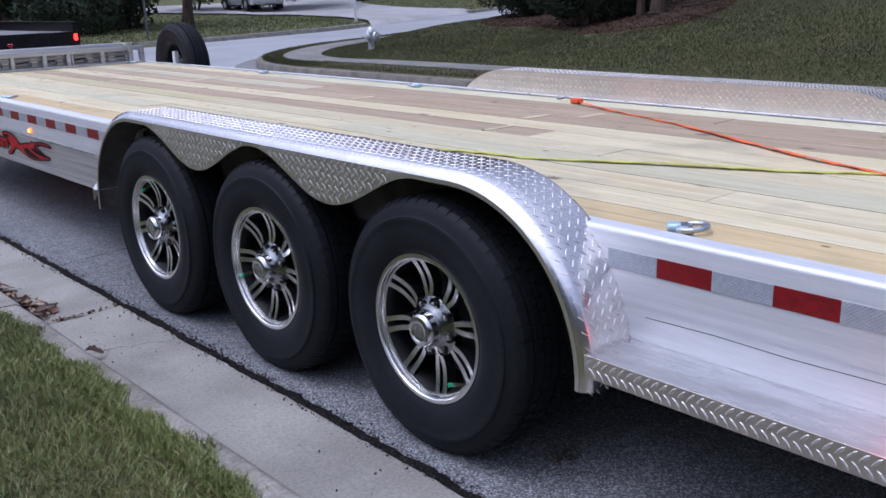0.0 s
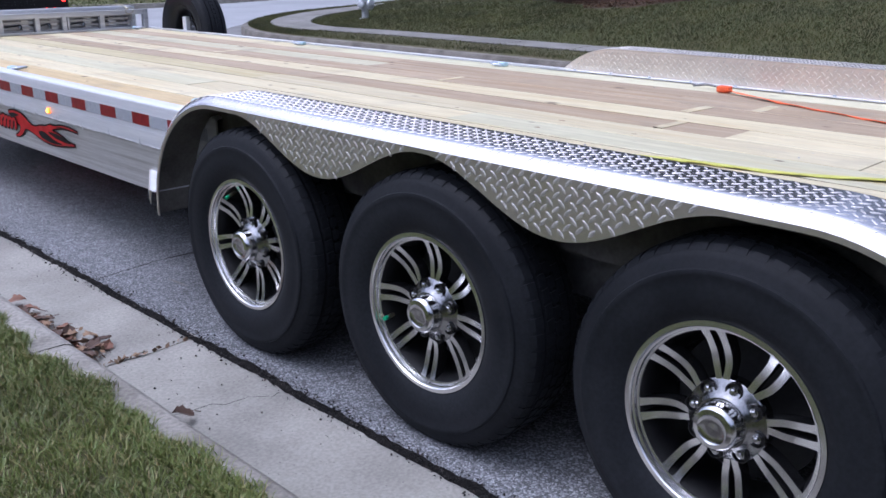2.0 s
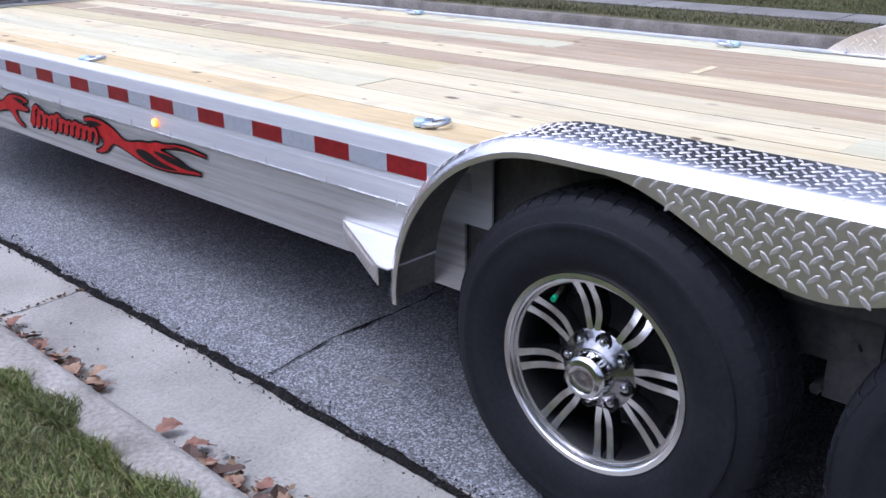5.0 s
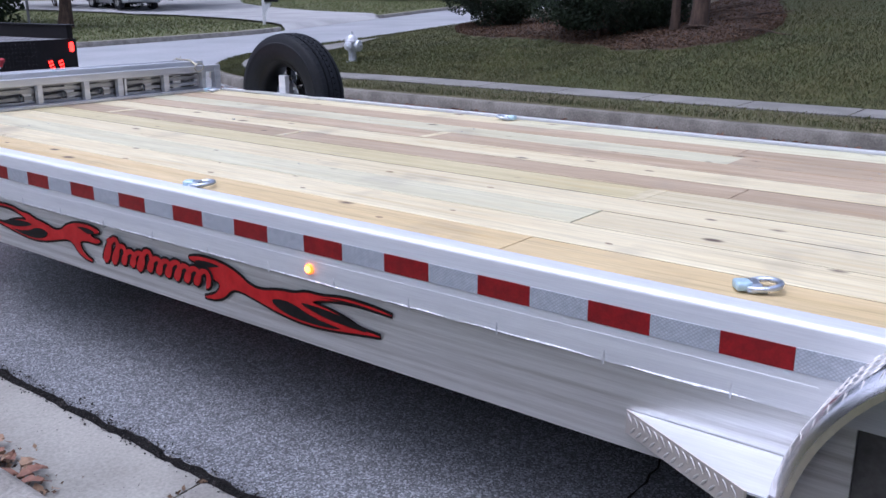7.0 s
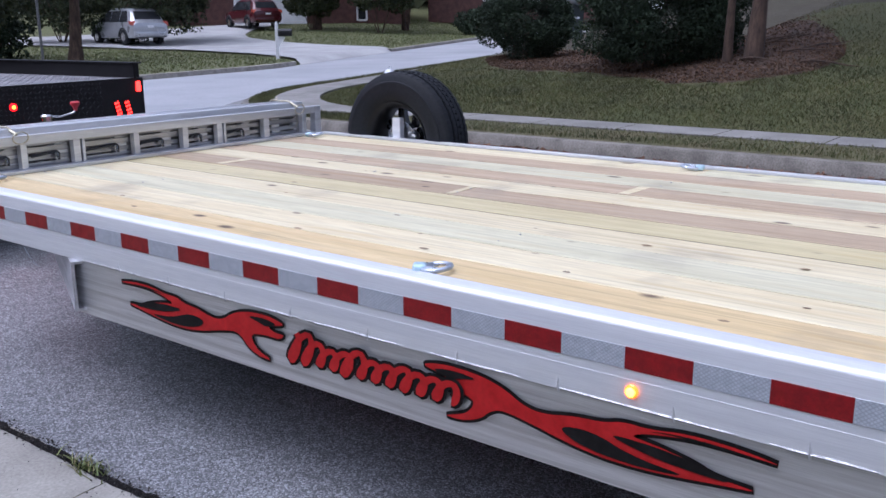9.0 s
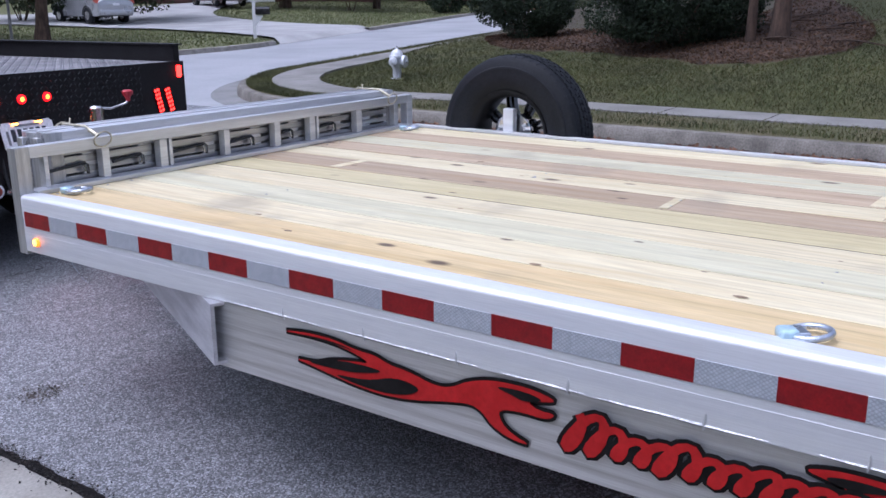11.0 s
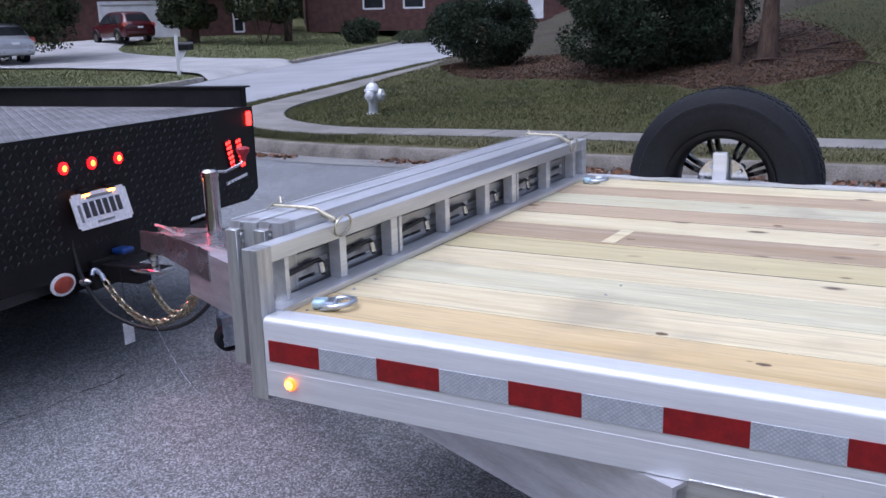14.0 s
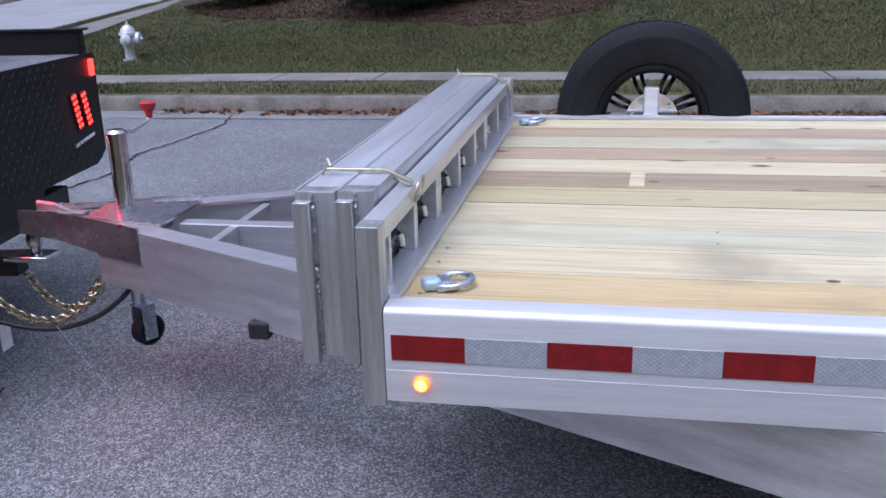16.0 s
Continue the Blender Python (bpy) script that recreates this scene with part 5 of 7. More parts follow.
# hook rods seen through the gate
for xa, xb in ((1.96, 2.12), (2.24, 2.36), (2.51, 2.67), (2.81, 2.93), (3.10, 3.17), (3.35, 3.46)):
    bm = B()
    tube(bm, [(xa, 8.998, 0.838), (xb - 0.02, 8.998, 0.850), (xb, 8.994, 0.852), (xb + 0.006, 8.988, 0.845), (xb + 0.005, 8.985, 0.812)], 0.0062, 8)
    ob = part("hook_rod", bm, BLACK_PLASTIC, gate, "", 50)
    bm = B()
    tube(bm, [(xb - 0.008, 8.984, 0.848), (xb - 0.006, 8.980, 0.822)], 0.0082, 10)
    part("hook_cap", bm, CHROME, gate, "", 50)
# the pins through gate and ramps, with their rings
for x in (2.165, 3.86):
    bm = B()
    tube(bm, [(x, 8.962, 0.9475), (x - 0.01, 9.02, 0.978), (x - 0.018, 9.155, 0.979)], 0.0048, 8)
    pin = tagged(part("locking_pin", bm, PIN_STEEL, None, "", 50), "yellow zinc locking pin with a wire ring", "pin", "locking pins")
    bm = B()
    tube(bm, [(x - 0.002, 8.966, 0.9485), (x - 0.008, 9.000, 0.966)], 0.0085, 10)
    part("head", bm, PIN_STEEL, pin, "", 50)
    bm = B()
    tube(bm, [(x + 0.010 + 0.036 * math.cos(a), 8.955 - 0.006 * math.sin(a) - 0.004, 0.934 + 0.027 * math.sin(a)) for a in (2 * math.pi * q / 20 for q in range(20))], 0.0030, 6, True)
    part("ring", bm, PIN_STEEL, pin, "", 60)
    bm = B()
    tube(bm, [(x - 0.045, 9.150, 0.974), (x - 0.018, 9.152, 0.985), (x + 0.012, 9.150, 0.978), (x + 0.022, 9.160, 0.994)], 0.0030, 6)
    part("cotter", bm, PIN_STEEL, pin, "", 60)

# ---- drawbar, coupler and jack ----
drawbar = None
for sgn in (-1, 1):
    bm = B()
    a, b = (XM + sgn * 0.655, 8.96), (XM + sgn * 0.085, 10.16)
    dx, dy = b[0] - a[0], b[1] - a[1]
    ln = math.hypot(dx, dy)
    nx, ny = dy / ln * 0.04, -dx / ln * 0.04
    prism(bm, [(-0.04, 0.43), (0.04, 0.43), (0.04, 0.44), (-0.028, 0.44), (-0.028, 0.62), (0.04, 0.62), (0.04, 0.63), (-0.04, 0.63)], "y", 0.0, ln)
    bmesh.ops.transform(bm, matrix=Matrix.Translation((a[0], a[1], 0)) @ Matrix.Rotation(math.atan2(-dx, dy), 4, "Z") @ Matrix.Diagonal((-sgn, 1, 1, 1)), verts=bm.verts)
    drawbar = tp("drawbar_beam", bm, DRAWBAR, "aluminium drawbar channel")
    bm = B()
    prism(bm, [(-0.04, 0.405), (0.04, 0.405), (0.04, 0.415), (-0.028, 0.415), (-0.028, 0.581), (0.04, 0.581), (0.04, 0.590), (-0.04, 0.590)], "y", -1.09, -0.002)
    bmesh.ops.transform(bm, matrix=Matrix.Translation((a[0], a[1], 0)) @ Matrix.Rotation(math.atan2(-dx, dy), 4, "Z") @ Matrix.Diagonal((-sgn, 1, 1, 1)), verts=bm.verts)
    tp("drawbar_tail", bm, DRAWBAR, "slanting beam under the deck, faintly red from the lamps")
bm = B()
box(bm, XM - 0.05, XM + 0.01, 8.9, 9.92, 0.50, 0.615, 0.003)
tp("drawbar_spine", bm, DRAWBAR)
bm = B()
box(bm, XM - 0.24, XM + 0.24, 9.715, 9.745, 0.55, 0.612, 0.003)
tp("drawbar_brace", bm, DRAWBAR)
bm = B()
prism(bm, [(XM - 0.15, 9.93), (XM + 0.15, 9.93), (XM + 0.09, 10.24), (XM - 0.09, 10.24)], "z", 0.631, 0.640)
tp("jack_plate", bm, COUPLER_MAT)
bm = B()
prism(bm, [(XM - 0.105, 10.02), (XM + 0.105, 10.02), (XM + 0.055, 10.36), (XM + 0.045, 10.50), (XM - 0.045, 10.50), (XM - 0.055, 10.36)], "z", 0.56, 0.622)
for v in bm.verts:
    if v.co.z < 0.6 and v.co.y > 10.3:
        v.co.z += 0.02
bmesh.ops.bevel(bm, geom=bm.edges[:], offset=0.006, segments=2, affect="EDGES")
coupler = tp("coupler", bm, COUPLER_MAT, "grey steel ball coupler")
bm = B()
box(bm, XM - 0.06, XM - 0.02, 10.25, 10.40, 0.622, 0.645, 0.004)
tube(bm, [(XM - 0.04, 10.30, 0.64), (XM - 0.04, 10.36, 0.665), (XM - 0.02, 10.44, 0.668)], 0.007, 6)
tp("latch", bm, DULL, parent=coupler)
for sgn in (-1, 1):
    bm = B()
    line = [(0.222, 9.97), (0.131, 10.17), (0.062, 10.36), (0.052, 10.50)]
    pts = [(XM + sgn * a, b) for a, b in line] + [(XM + sgn * (a - 0.007), b - 0.003) for a, b in reversed(line)]
    prism(bm, pts, "z", 0.53, 0.645)
    for v in bm.verts:
        if v.co.z < 0.6:
            v.co.z += 0.10 * max(0.0, v.co.y - 10.15)
            v.co.x += sgn * 0.004
    tp("cheek_plate", bm, COUPLER_MAT, "grey steel cheek of the coupler", parent=coupler)
bm = B()
lathe(bm, [(0.60, 0.031), (0.885, 0.031), (0.886, 0.034), (0.905, 0.034), (0.915, 0.024), (0.915, 0.0)], pose(XM - 0.015, 10.12, 0), 24, "z")
jack = tp("jack", bm, CHROME, "chrome tongue jack with a red crank knob", 40)
bm = B()
lathe(bm, [(0.31, 0.024), (0.60, 0.024)], pose(XM - 0.015, 10.12, 0), 20, "z")
tp("inner_leg", bm, ZINC, "", 40, jack)
bm = B()
tube(bm, [(XM - 0.01, 10.12, 0.905), (XM + 0.06, 10.105, 0.895), (XM + 0.145, 10.095, 0.915), (XM + 0.155, 10.093, 0.930)], 0.006, 8)
tp("crank", bm, CHROME, "", 50, jack)
bm = B()
lathe(bm, [(0.925, 0.010), (0.945, 0.013), (0.962, 0.026), (0.975, 0.028), (0.982, 0.020), (0.983, 0.0)], pose(XM + 0.157, 10.092, 0), 18, "z")
tp("knob", bm, RED_RUBBER, "red rubber knob", 50, jack)
bm = B()
for dx in (-0.034, 0.034):
    box(bm, dx - 0.003, dx + 0.003, -0.024, 0.024, -0.030, 0.090, 0.001)
box(bm, -0.037, 0.037, -0.026, 0.026, 0.088, 0.094)
bmesh.ops.transform(bm, matrix=pose(XM - 0.015, 10.11, 0.222, 0, 0, 62), verts=bm.verts)
tp("fork", bm, ZINC, "", None, jack)
bm = B()
lathe(bm, [(-0.023, 0.0), (-0.023, 0.025), (-0.025, 0.044), (-0.017, 0.055), (0.017, 0.055), (0.025, 0.044), (0.023, 0.025), (0.023, 0.0)], pose(XM - 0.015, 10.10, 0.222, 0, 0, 62), 26)
tp("caster", bm, RUBBER, "black caster wheel", 40, jack)
bm = B()
box(bm, 2.50, 2.56, 9.47, 9.53, 0.405, 0.455, 0.006)
tp("wiring_box", bm, BLACK_PLASTIC, "small black wiring junction")


# ---- straps left on the deck ----
def strap(name, path, width, material, label, twist=0.0):
    rows = []
    for i, p in enumerate(path):
        a, b = Vector(path[max(i - 1, 0)]), Vector(path[min(i + 1, len(path) - 1)])
        d = (b - a).normalized()
        side = Vector((d.y, -d.x, 0))
        ang = twist * math.sin(i * 0.9)
        w = side * math.cos(ang) * width / 2 + Vector((0, 0, abs(math.sin(ang)) * width / 2))
        q = Vector(p) + Vector((0, 0, abs(w.z)))
        rows.append([q - w, q + w])
    ob = strip(name, rows, material)
    m = ob.modifiers.new("thickness", "SOLIDIFY")
    m.thickness = 0.003
    return tagged(ob, label, "strap")


def spline(pts, per=8):
    """A smooth path through some points."""
    P = [Vector(p) for p in pts]
    P = [P[0]] + P + [P[-1]]
    out = []
    for i in range(1, len(P) - 2):
        for k in range(per):
            t = k / per
            out.append(0.5 * ((2 * P[i]) + (P[i + 1] - P[i - 1]) * t + (2 * P[i - 1] - 5 * P[i] + 4 * P[i + 1] - P[i + 2]) * t * t + (3 * P[i] - P[i - 1] - 3 * P[i + 1] + P[i + 2]) * t ** 3))
    return out + [P[-2]]


DZ = 0.7785
orange = strap("ratchet_strap", spline([(3.86, 3.20, DZ + 0.012), (3.70, 2.78, DZ), (3.51, 2.30, DZ), (3.13, 1.57, DZ + 0.004), (2.98, 1.17, DZ), (2.72, 0.55, DZ), (2.5, -0.2, DZ)]), 0.030, ORANGE,
               "orange webbing strap hooked to the deck edge", 0.25)
bm = B()
tube(bm, spline([(3.855, 3.19, DZ + 0.018), (3.89, 3.26, DZ + 0.020), (3.92, 3.31, DZ + 0.016), (3.935, 3.345, DZ + 0.008), (3.92, 3.37, DZ + 0.006)], 4), 0.0055, 8)
part("hook", bm, DULL, orange, "steel wire hook", 60)
bm = B()
box(bm, 3.83, 3.875, 3.14, 3.20, DZ, DZ + 0.028, 0.006)
part("stitched_end", bm, ORANGE, orange)
strap("flat_strap", spline([(2.385, 2.70, DZ), (2.445, 2.50, DZ), (2.50, 2.20, DZ), (2.69, 1.77, DZ + 0.006), (2.84, 1.42, DZ), (3.0, 1.14, DZ), (3.2, 0.6, DZ), (3.1, 0.0, DZ)]), 0.038, YELLOW, "yellow-green webbing strap lying on the planks", 0.12)

# ---- the truck: built square, then turned a little on the road ----
TA = 6.0
truck = thing("flatbed_truck", 2.95, 10.78, 0, TA, label="black flatbed pickup with tread-plate tail and lit red lamps", category="truck")


def kp(name, bm, material, label="", smooth=None, parent=None):
    return part(name, bm, material, parent or truck, label, smooth)


HW = 1.215
bm = B()
box(bm, -HW, HW, 0.012, 2.55, 0.985, 1.045, 0.004)
kp("bed_deck", bm, TRUCK_DECK, "dark worn tread-plate bed")
verts, faces = [], []
for a in range(74):
    for b in range(62):
        lug(verts, faces, Vector((-1.19 + a * 0.0322, 0.05 + b * 0.04, 1.0452)), Vector((1, 0, 0)), Vector((0, 1, 0)), Vector((0, 0, 1)), math.radians(45 if (a + b) % 2 else -45), 0.038, 0.011, 0.002)
kp("raised_pattern", (verts, faces), TRUCK_DECK)["kind"] = "stuff"
bm = B()
prism(bm, [(-HW, 0.56), (-HW + 0.0, 1.05), (HW, 1.05), (HW, 0.60), (HW - 0.10, 0.55), (0.62, 0.55), (0.55, 0.46), (-0.55, 0.46), (-0.62, 0.55), (-HW + 0.10, 0.55)], "y", 0.0, 0.012)
tail = kp("tail_skirt", bm, TRUCK_BLACK, "black tread-plate tail skirt")
verts, faces = [], []
for a in range(74):
    for b in range(15):
        x, z = -1.19 + a * 0.0322, 0.575 + b * 0.0322
        if not (-0.22 < x < 0.22 and 0.6 < z < 0.82) and not (abs(x) > 0.86 and z > 0.70):
            lug(verts, faces, Vector((x, 0.0, z)), Vector((1, 0, 0)), Vector((0, 0, 1)), Vector((0, -1, 0)), math.radians(45 if (a + b) % 2 else -45), 0.026, 0.009, 0.003)
kp("raised_pattern", (verts, faces), TRUCK_LUG, parent=tail)["kind"] = "stuff"
for sgn in (-1, 1):
    bm = B()
    prism(bm, [(sgn * HW, 0.0), (sgn * HW, 2.55), (sgn * (HW - 0.012), 2.55), (sgn * (HW - 0.012), 0.0)], "z", 0.60, 0.984)
    kp("side_skirt", bm, TRUCK_BLACK)
for sgn, y0_ in ((1, 0.03),):
    bm = B()
    box(bm, sgn * HW - 0.05, sgn * HW, y0_, 2.10, 1.0465, 1.150, 0.004)
    box(bm, sgn * HW - 0.065, sgn * HW + 0.012, y0_ - 0.02, 2.10, 1.150, 1.160, 0.002)
    kp("side_board", bm, TRUCK_BLACK, "low black side board of the bed")
bm = B()
prism(bm, [(1.70, 1.0465), (1.95, 1.0465), (1.95, 1.30), (1.88, 1.30)], "x", -1.15, 0.55)
kp("toolbox", bm, TRUCK_BLACK, "black sloping toolbox on the bed")
bm = B()
box(bm, -1.1, 1.1, 2.35, 2.42, 1.0465, 1.95, 0.01)
kp("headboard", bm, TRUCK_BLACK)
# cab and running gear
bm = B()
prism(bm, [(2.70, 0.55), (2.70, 1.25), (2.85, 1.95), (4.1, 1.95), (4.75, 1.30), (5.95, 1.22), (6.1, 0.55)], "x", -0.95, 0.95)
bmesh.ops.bevel(bm, geom=bm.edges[:], offset=0.05, segments=2, affect="EDGES")
kp("cab", bm, TRUCK_BLACK, "", 40)
for sgn in (-1, 1):
    for y in (1.15, 5.0):
        bm = B()
        lathe(bm, [(-0.12, 0.21), (-0.125, 0.33), (-0.10, 0.385), (0.10, 0.385), (0.125, 0.33), (0.12, 0.21), (0.05, 0.20), (0.05, 0.0)], pose(sgn * 0.80, y, 0.385), 36)
        kp("wheel", bm, RUBBER, "", 40)
bm = B()
box(bm, -0.45, 0.45, 0.10, 2.6, 0.45, 0.60)
box(bm, -0.9, 0.9, 0.05, 0.12, 0.40, 0.50, 0.006)
kp("chassis", bm, UNDER)
bm = B()
box(bm, -0.04, 0.04, -0.22, 0.25, 0.40, 0.475, 0.006)
box(bm, -0.09, 0.09, -0.02, 0.05, 0.37, 0.50, 0.006)
hitch = kp("hitch", bm, TRUCK_BLACK, "black ball hitch and receiver")
bm = B()
lathe(bm, [(0.47, 0.018), (0.50, 0.018), (0.505, 0.026), (0.53, 0.029), (0.555, 0.02), (0.56, 0.0)], pose(0.0, -0.28, 0), 18, "z")
box(bm, -0.05, 0.05, -0.34, -0.18, 0.452, 0.472, 0.004)
kp("ball", bm, CHROME, "", 50, hitch)
bm = B()
box(bm, 0.05, 0.12, -0.07, 0.0, 0.50, 0.525, 0.008)
kp("plug_cover", bm, BLUE_PLASTIC, "small blue plastic cover", None, hitch)
for x in (-0.155, 0.13):
    bm = B()
    lathe(bm, [(0.0, 0.020), (-0.03, 0.016), (-0.05, 0.0)], pose(x, -0.02, 0.43), 14, "y")
    kp("shackle", bm, CHROME, "", 50, hitch)
# lamps on the tail: three in a row, twin stacks and one high up
for x in (-0.165, -0.005, 0.155):
    bm = B()
    lathe(bm, [(0.0, 0.026), (-0.006, 0.026), (-0.010, 0.020), (-0.010, 0.013)], pose(x, 0.0, 0.912), 20, "y")
    lamp = kp("tail_lamp", bm, RED_RIM, "lit round red marker lamp", 50)
    bm = B()
    lathe(bm, [(-0.0102, 0.0135), (-0.014, 0.009), (-0.015, 0.0)], pose(x, 0.0, 0.912), 16, "y")
    kp("lens", bm, RED_LIT, "", 50, lamp)
for sgn in (-1, 1):
    bm = B()
    box(bm, sgn * 1.165 - 0.018, sgn * 1.165 + 0.018, -0.012, 0.0, 0.950, 1.025, 0.011, 3)
    kp("stop_lamp", bm, RED_DIODE, "lit upright red stop lamp")
    for dx in (-0.045, 0.045):
        bm = B()
        m = pose(sgn * 1.02 + dx, 0, 0.815, 0, -14 * sgn, 0)
        box(bm, -0.028, 0.028, -0.008, 0.0, -0.085, 0.085, 0.006)
        bmesh.ops.transform(bm, matrix=m, verts=bm.verts)
        lamp = kp("twin_lamp", bm, DARK_RED, "slanting red lamp with rows of lit diodes")
        for k in range(6):
            bm = B()
            for dx_ in (-0.011, 0.011):
                lathe(bm, [(-0.0081, 0.0092), (-0.0105, 0.0085), (-0.0115, 0.0)], pose(dx_, 0, -0.066 + k * 0.0265), 8, "y")
            bmesh.ops.transform(bm, matrix=m, verts=bm.verts)
            kp("diode_row", bm, RED_DIODE, "", None, lamp)
bm = B()
prism(bm, [(0.93, 0.66), (1.12, 0.685), (1.12, 0.70), (0.93, 0.675)], "y", -0.002, 0.001)
kp("white_lettering_bar", bm, PLATE, "thin pale maker's strip")
glow = bpy.data.lights.new("tail_lamp_light", "AREA")
glow.shape, glow.size, glow.size_y, glow.energy, glow.color = "RECTANGLE", 0.38, 0.05, 1.2, (1.0, 0.03, 0.06)
glow.spread = radians(95)
glow_ob = new("tail_lamp_light", glow)
glow_ob.matrix_world = pose(2.95, 10.78, 0, 0, 0, TA) @ look((0.0, -0.022, 0.905), (0.0, -0.5, 0.68))
# number plate, its lettering as plain bars
bm = B()
box(bm, -0.152, 0.152, -0.012, -0.008, -0.076, 0.076, 0.0)
bmesh.ops.bevel(bm, geom=[e for e in bm.edges if abs(e.verts[0].co.y - e.verts[1].co.y) > 0.003], offset=0.012, segments=3, affect="EDGES")
PM = pose(-0.012, -0.030, 0.722, -15, 0, 0) @ Matrix.Diagonal((1.07, 1, 1.0, 1))
bmesh.ops.transform(bm, matrix=PM, verts=bm.verts)
plate = kp("number_plate", bm, PLATE, "white number plate under two small lit lamps")
for i in range(6):
    bm = B()
    box(bm, -0.100 + i * 0.036, -0.076 + i * 0.036, -0.0145, -0.0125, -0.030, 0.036)
    bmesh.ops.transform(bm, matrix=PM, verts=bm.verts)
    kp("ink_bar", bm, PLATE_INK, "", None, plate)
for x0, x1, z0, z1 in ((-0.07, 0.07, 0.048, 0.060), (-0.05, 0.045, -0.060, -0.050), (-0.128, -0.115, -0.045, 0.03)):
    bm = B()
    box(bm, x0, x1, -0.0145, -0.0125, z0, z1)
    bmesh.ops.transform(bm, matrix=PM, verts=bm.verts)
    kp("small_bar", bm, DULL, "", None, plate)
for x in (-0.085, 0.065):
    bm = B()
    box(bm, x - 0.025, x + 0.025, -0.03, 0.0, 0.793, 0.812, 0.004)
    pl = kp("plate_lamp", bm, TRUCK_BLACK)
    bm = B()
    box(bm, x - 0.020, x + 0.020, -0.031, -0.006, 0.782, 0.7928, 0.003)
    kp("lens", bm, LAMP_WARM, "lit warm lens", None, pl)
# oval trailer-plug badge on the bumper and a pale strip
bm = B()
lathe(bm, [(0.0, 0.075), (-0.006, 0.075), (-0.008, 0.068), (-0.008, 0.0)], Matrix.Translation((-0.25, -0.004, 0.440)) @ Matrix.Diagonal((0.9, 1, 0.62, 1)), 28, "y")
oval = kp("oval_cover", bm, PLATE, "oval receiver cover, red with a pale rim", 50)
bm = B()
lathe(bm, [(-0.0082, 0.060), (-0.011, 0.056), (-0.011, 0.0)], Matrix.Translation((-0.25, -0.004, 0.440)) @ Matrix.Diagonal((0.9, 1, 0.58, 1)), 28, "y")
kp("oval_face", bm, OVAL_RED, "", 50, oval)
bm = B()
box(bm, -0.55, -0.42, 0.04, 0.05, 0.455, 0.48)
kp("bumper_strip", bm, PLATE)


# ---- chains and cable between truck and trailer ----
def hang(a, b, sag, k=24):
    return [Vector(a).lerp(Vector(b), i / k) - Vector((0, 0, sag * 4 * (i / k) * (1 - i / k))) for i in range(k + 1)]


def chain(a, b, sag):
    path = hang(a, b, sag, 26)
    bm = B()
    for i in range(26):
        p, q = path[i], path[i + 1]
        d, u, w = frame_axes(q - p)
        if i % 2:
            u, w = w, u
        c, hl = (p + q) / 2, (q - p).length * 0.5 + 0.006
        tube(bm, [c + d * hl * math.cos(t) + u * 0.0125 * math.sin(t) * 1.15 for t in (2 * math.pi * j / 14 for j in range(14))], 0.0042, 6, True)
    return tagged(part("safety_chain", bm, GOLD_ZINC, smooth=60), "yellow zinc safety chain hanging from drawbar to hitch", "chain", "safety chains")


for a, b, sag in (((2.88, 10.19, 0.42), (2.84, 10.66, 0.43), 0.155), ((2.99, 10.27, 0.40), (3.00, 10.57, 0.39), 0.13)):
    c = chain(a, b, sag)
    bm = B()
    tube(bm, spline([b, (b[0], b[1] + 0.02, b[2] + 0.03), (b[0] - 0.02, b[1] + 0.035, b[2] + 0.05), (b[0] - 0.035, b[1] + 0.03, b[2] + 0.03)], 5), [0.011] * 10 + [0.009] * 6, 8)
    part("hook", bm, ZINC, c, "pale steel hook", 60)
bm = B()
tube(bm, spline([(2.86, 10.06, 0.47), (2.87, 10.11, 0.385), (2.87, 10.25, 0.285), (2.85, 10.42, 0.245), (2.82, 10.61, 0.29), (2.80, 10.71, 0.39), (2.79, 10.76, 0.52), (2.79, 10.775, 0.66)], 8), 0.009, 8)
tagged(part("trailer_cable", bm, BLACK_PLASTIC, smooth=60), "black coiled trailer cable hanging low over the road", "cable")

bm = B()
tube(bm, [(2.80, 10.345, 0.285), (2.775, 10.26, 0.20), (2.765, 10.18, 0.11), (2.79, 10.145, 0.04), (2.82, 10.135, 0.006)], 0.0011, 6)
tagged(part("breakaway_cord", bm, ZINC), "thin pale cord trailing from the chain to the road", "cord")
bm = B()
box(bm, 2.880, 2.936, 10.625, 10.629, 0.135, 0.230, 0.001)
tag = tagged(part("hanging_tag", bm, PLATE), "small pale grey tag hanging on a string under the hitch", "tag")
bm = B()
tube(bm, [(2.908, 10.627, 0.228), (2.908, 10.63, 0.33), (2.910, 10.64, 0.47)], 0.0012, 5)
part("string", bm, BLACK_PLASTIC, tag)

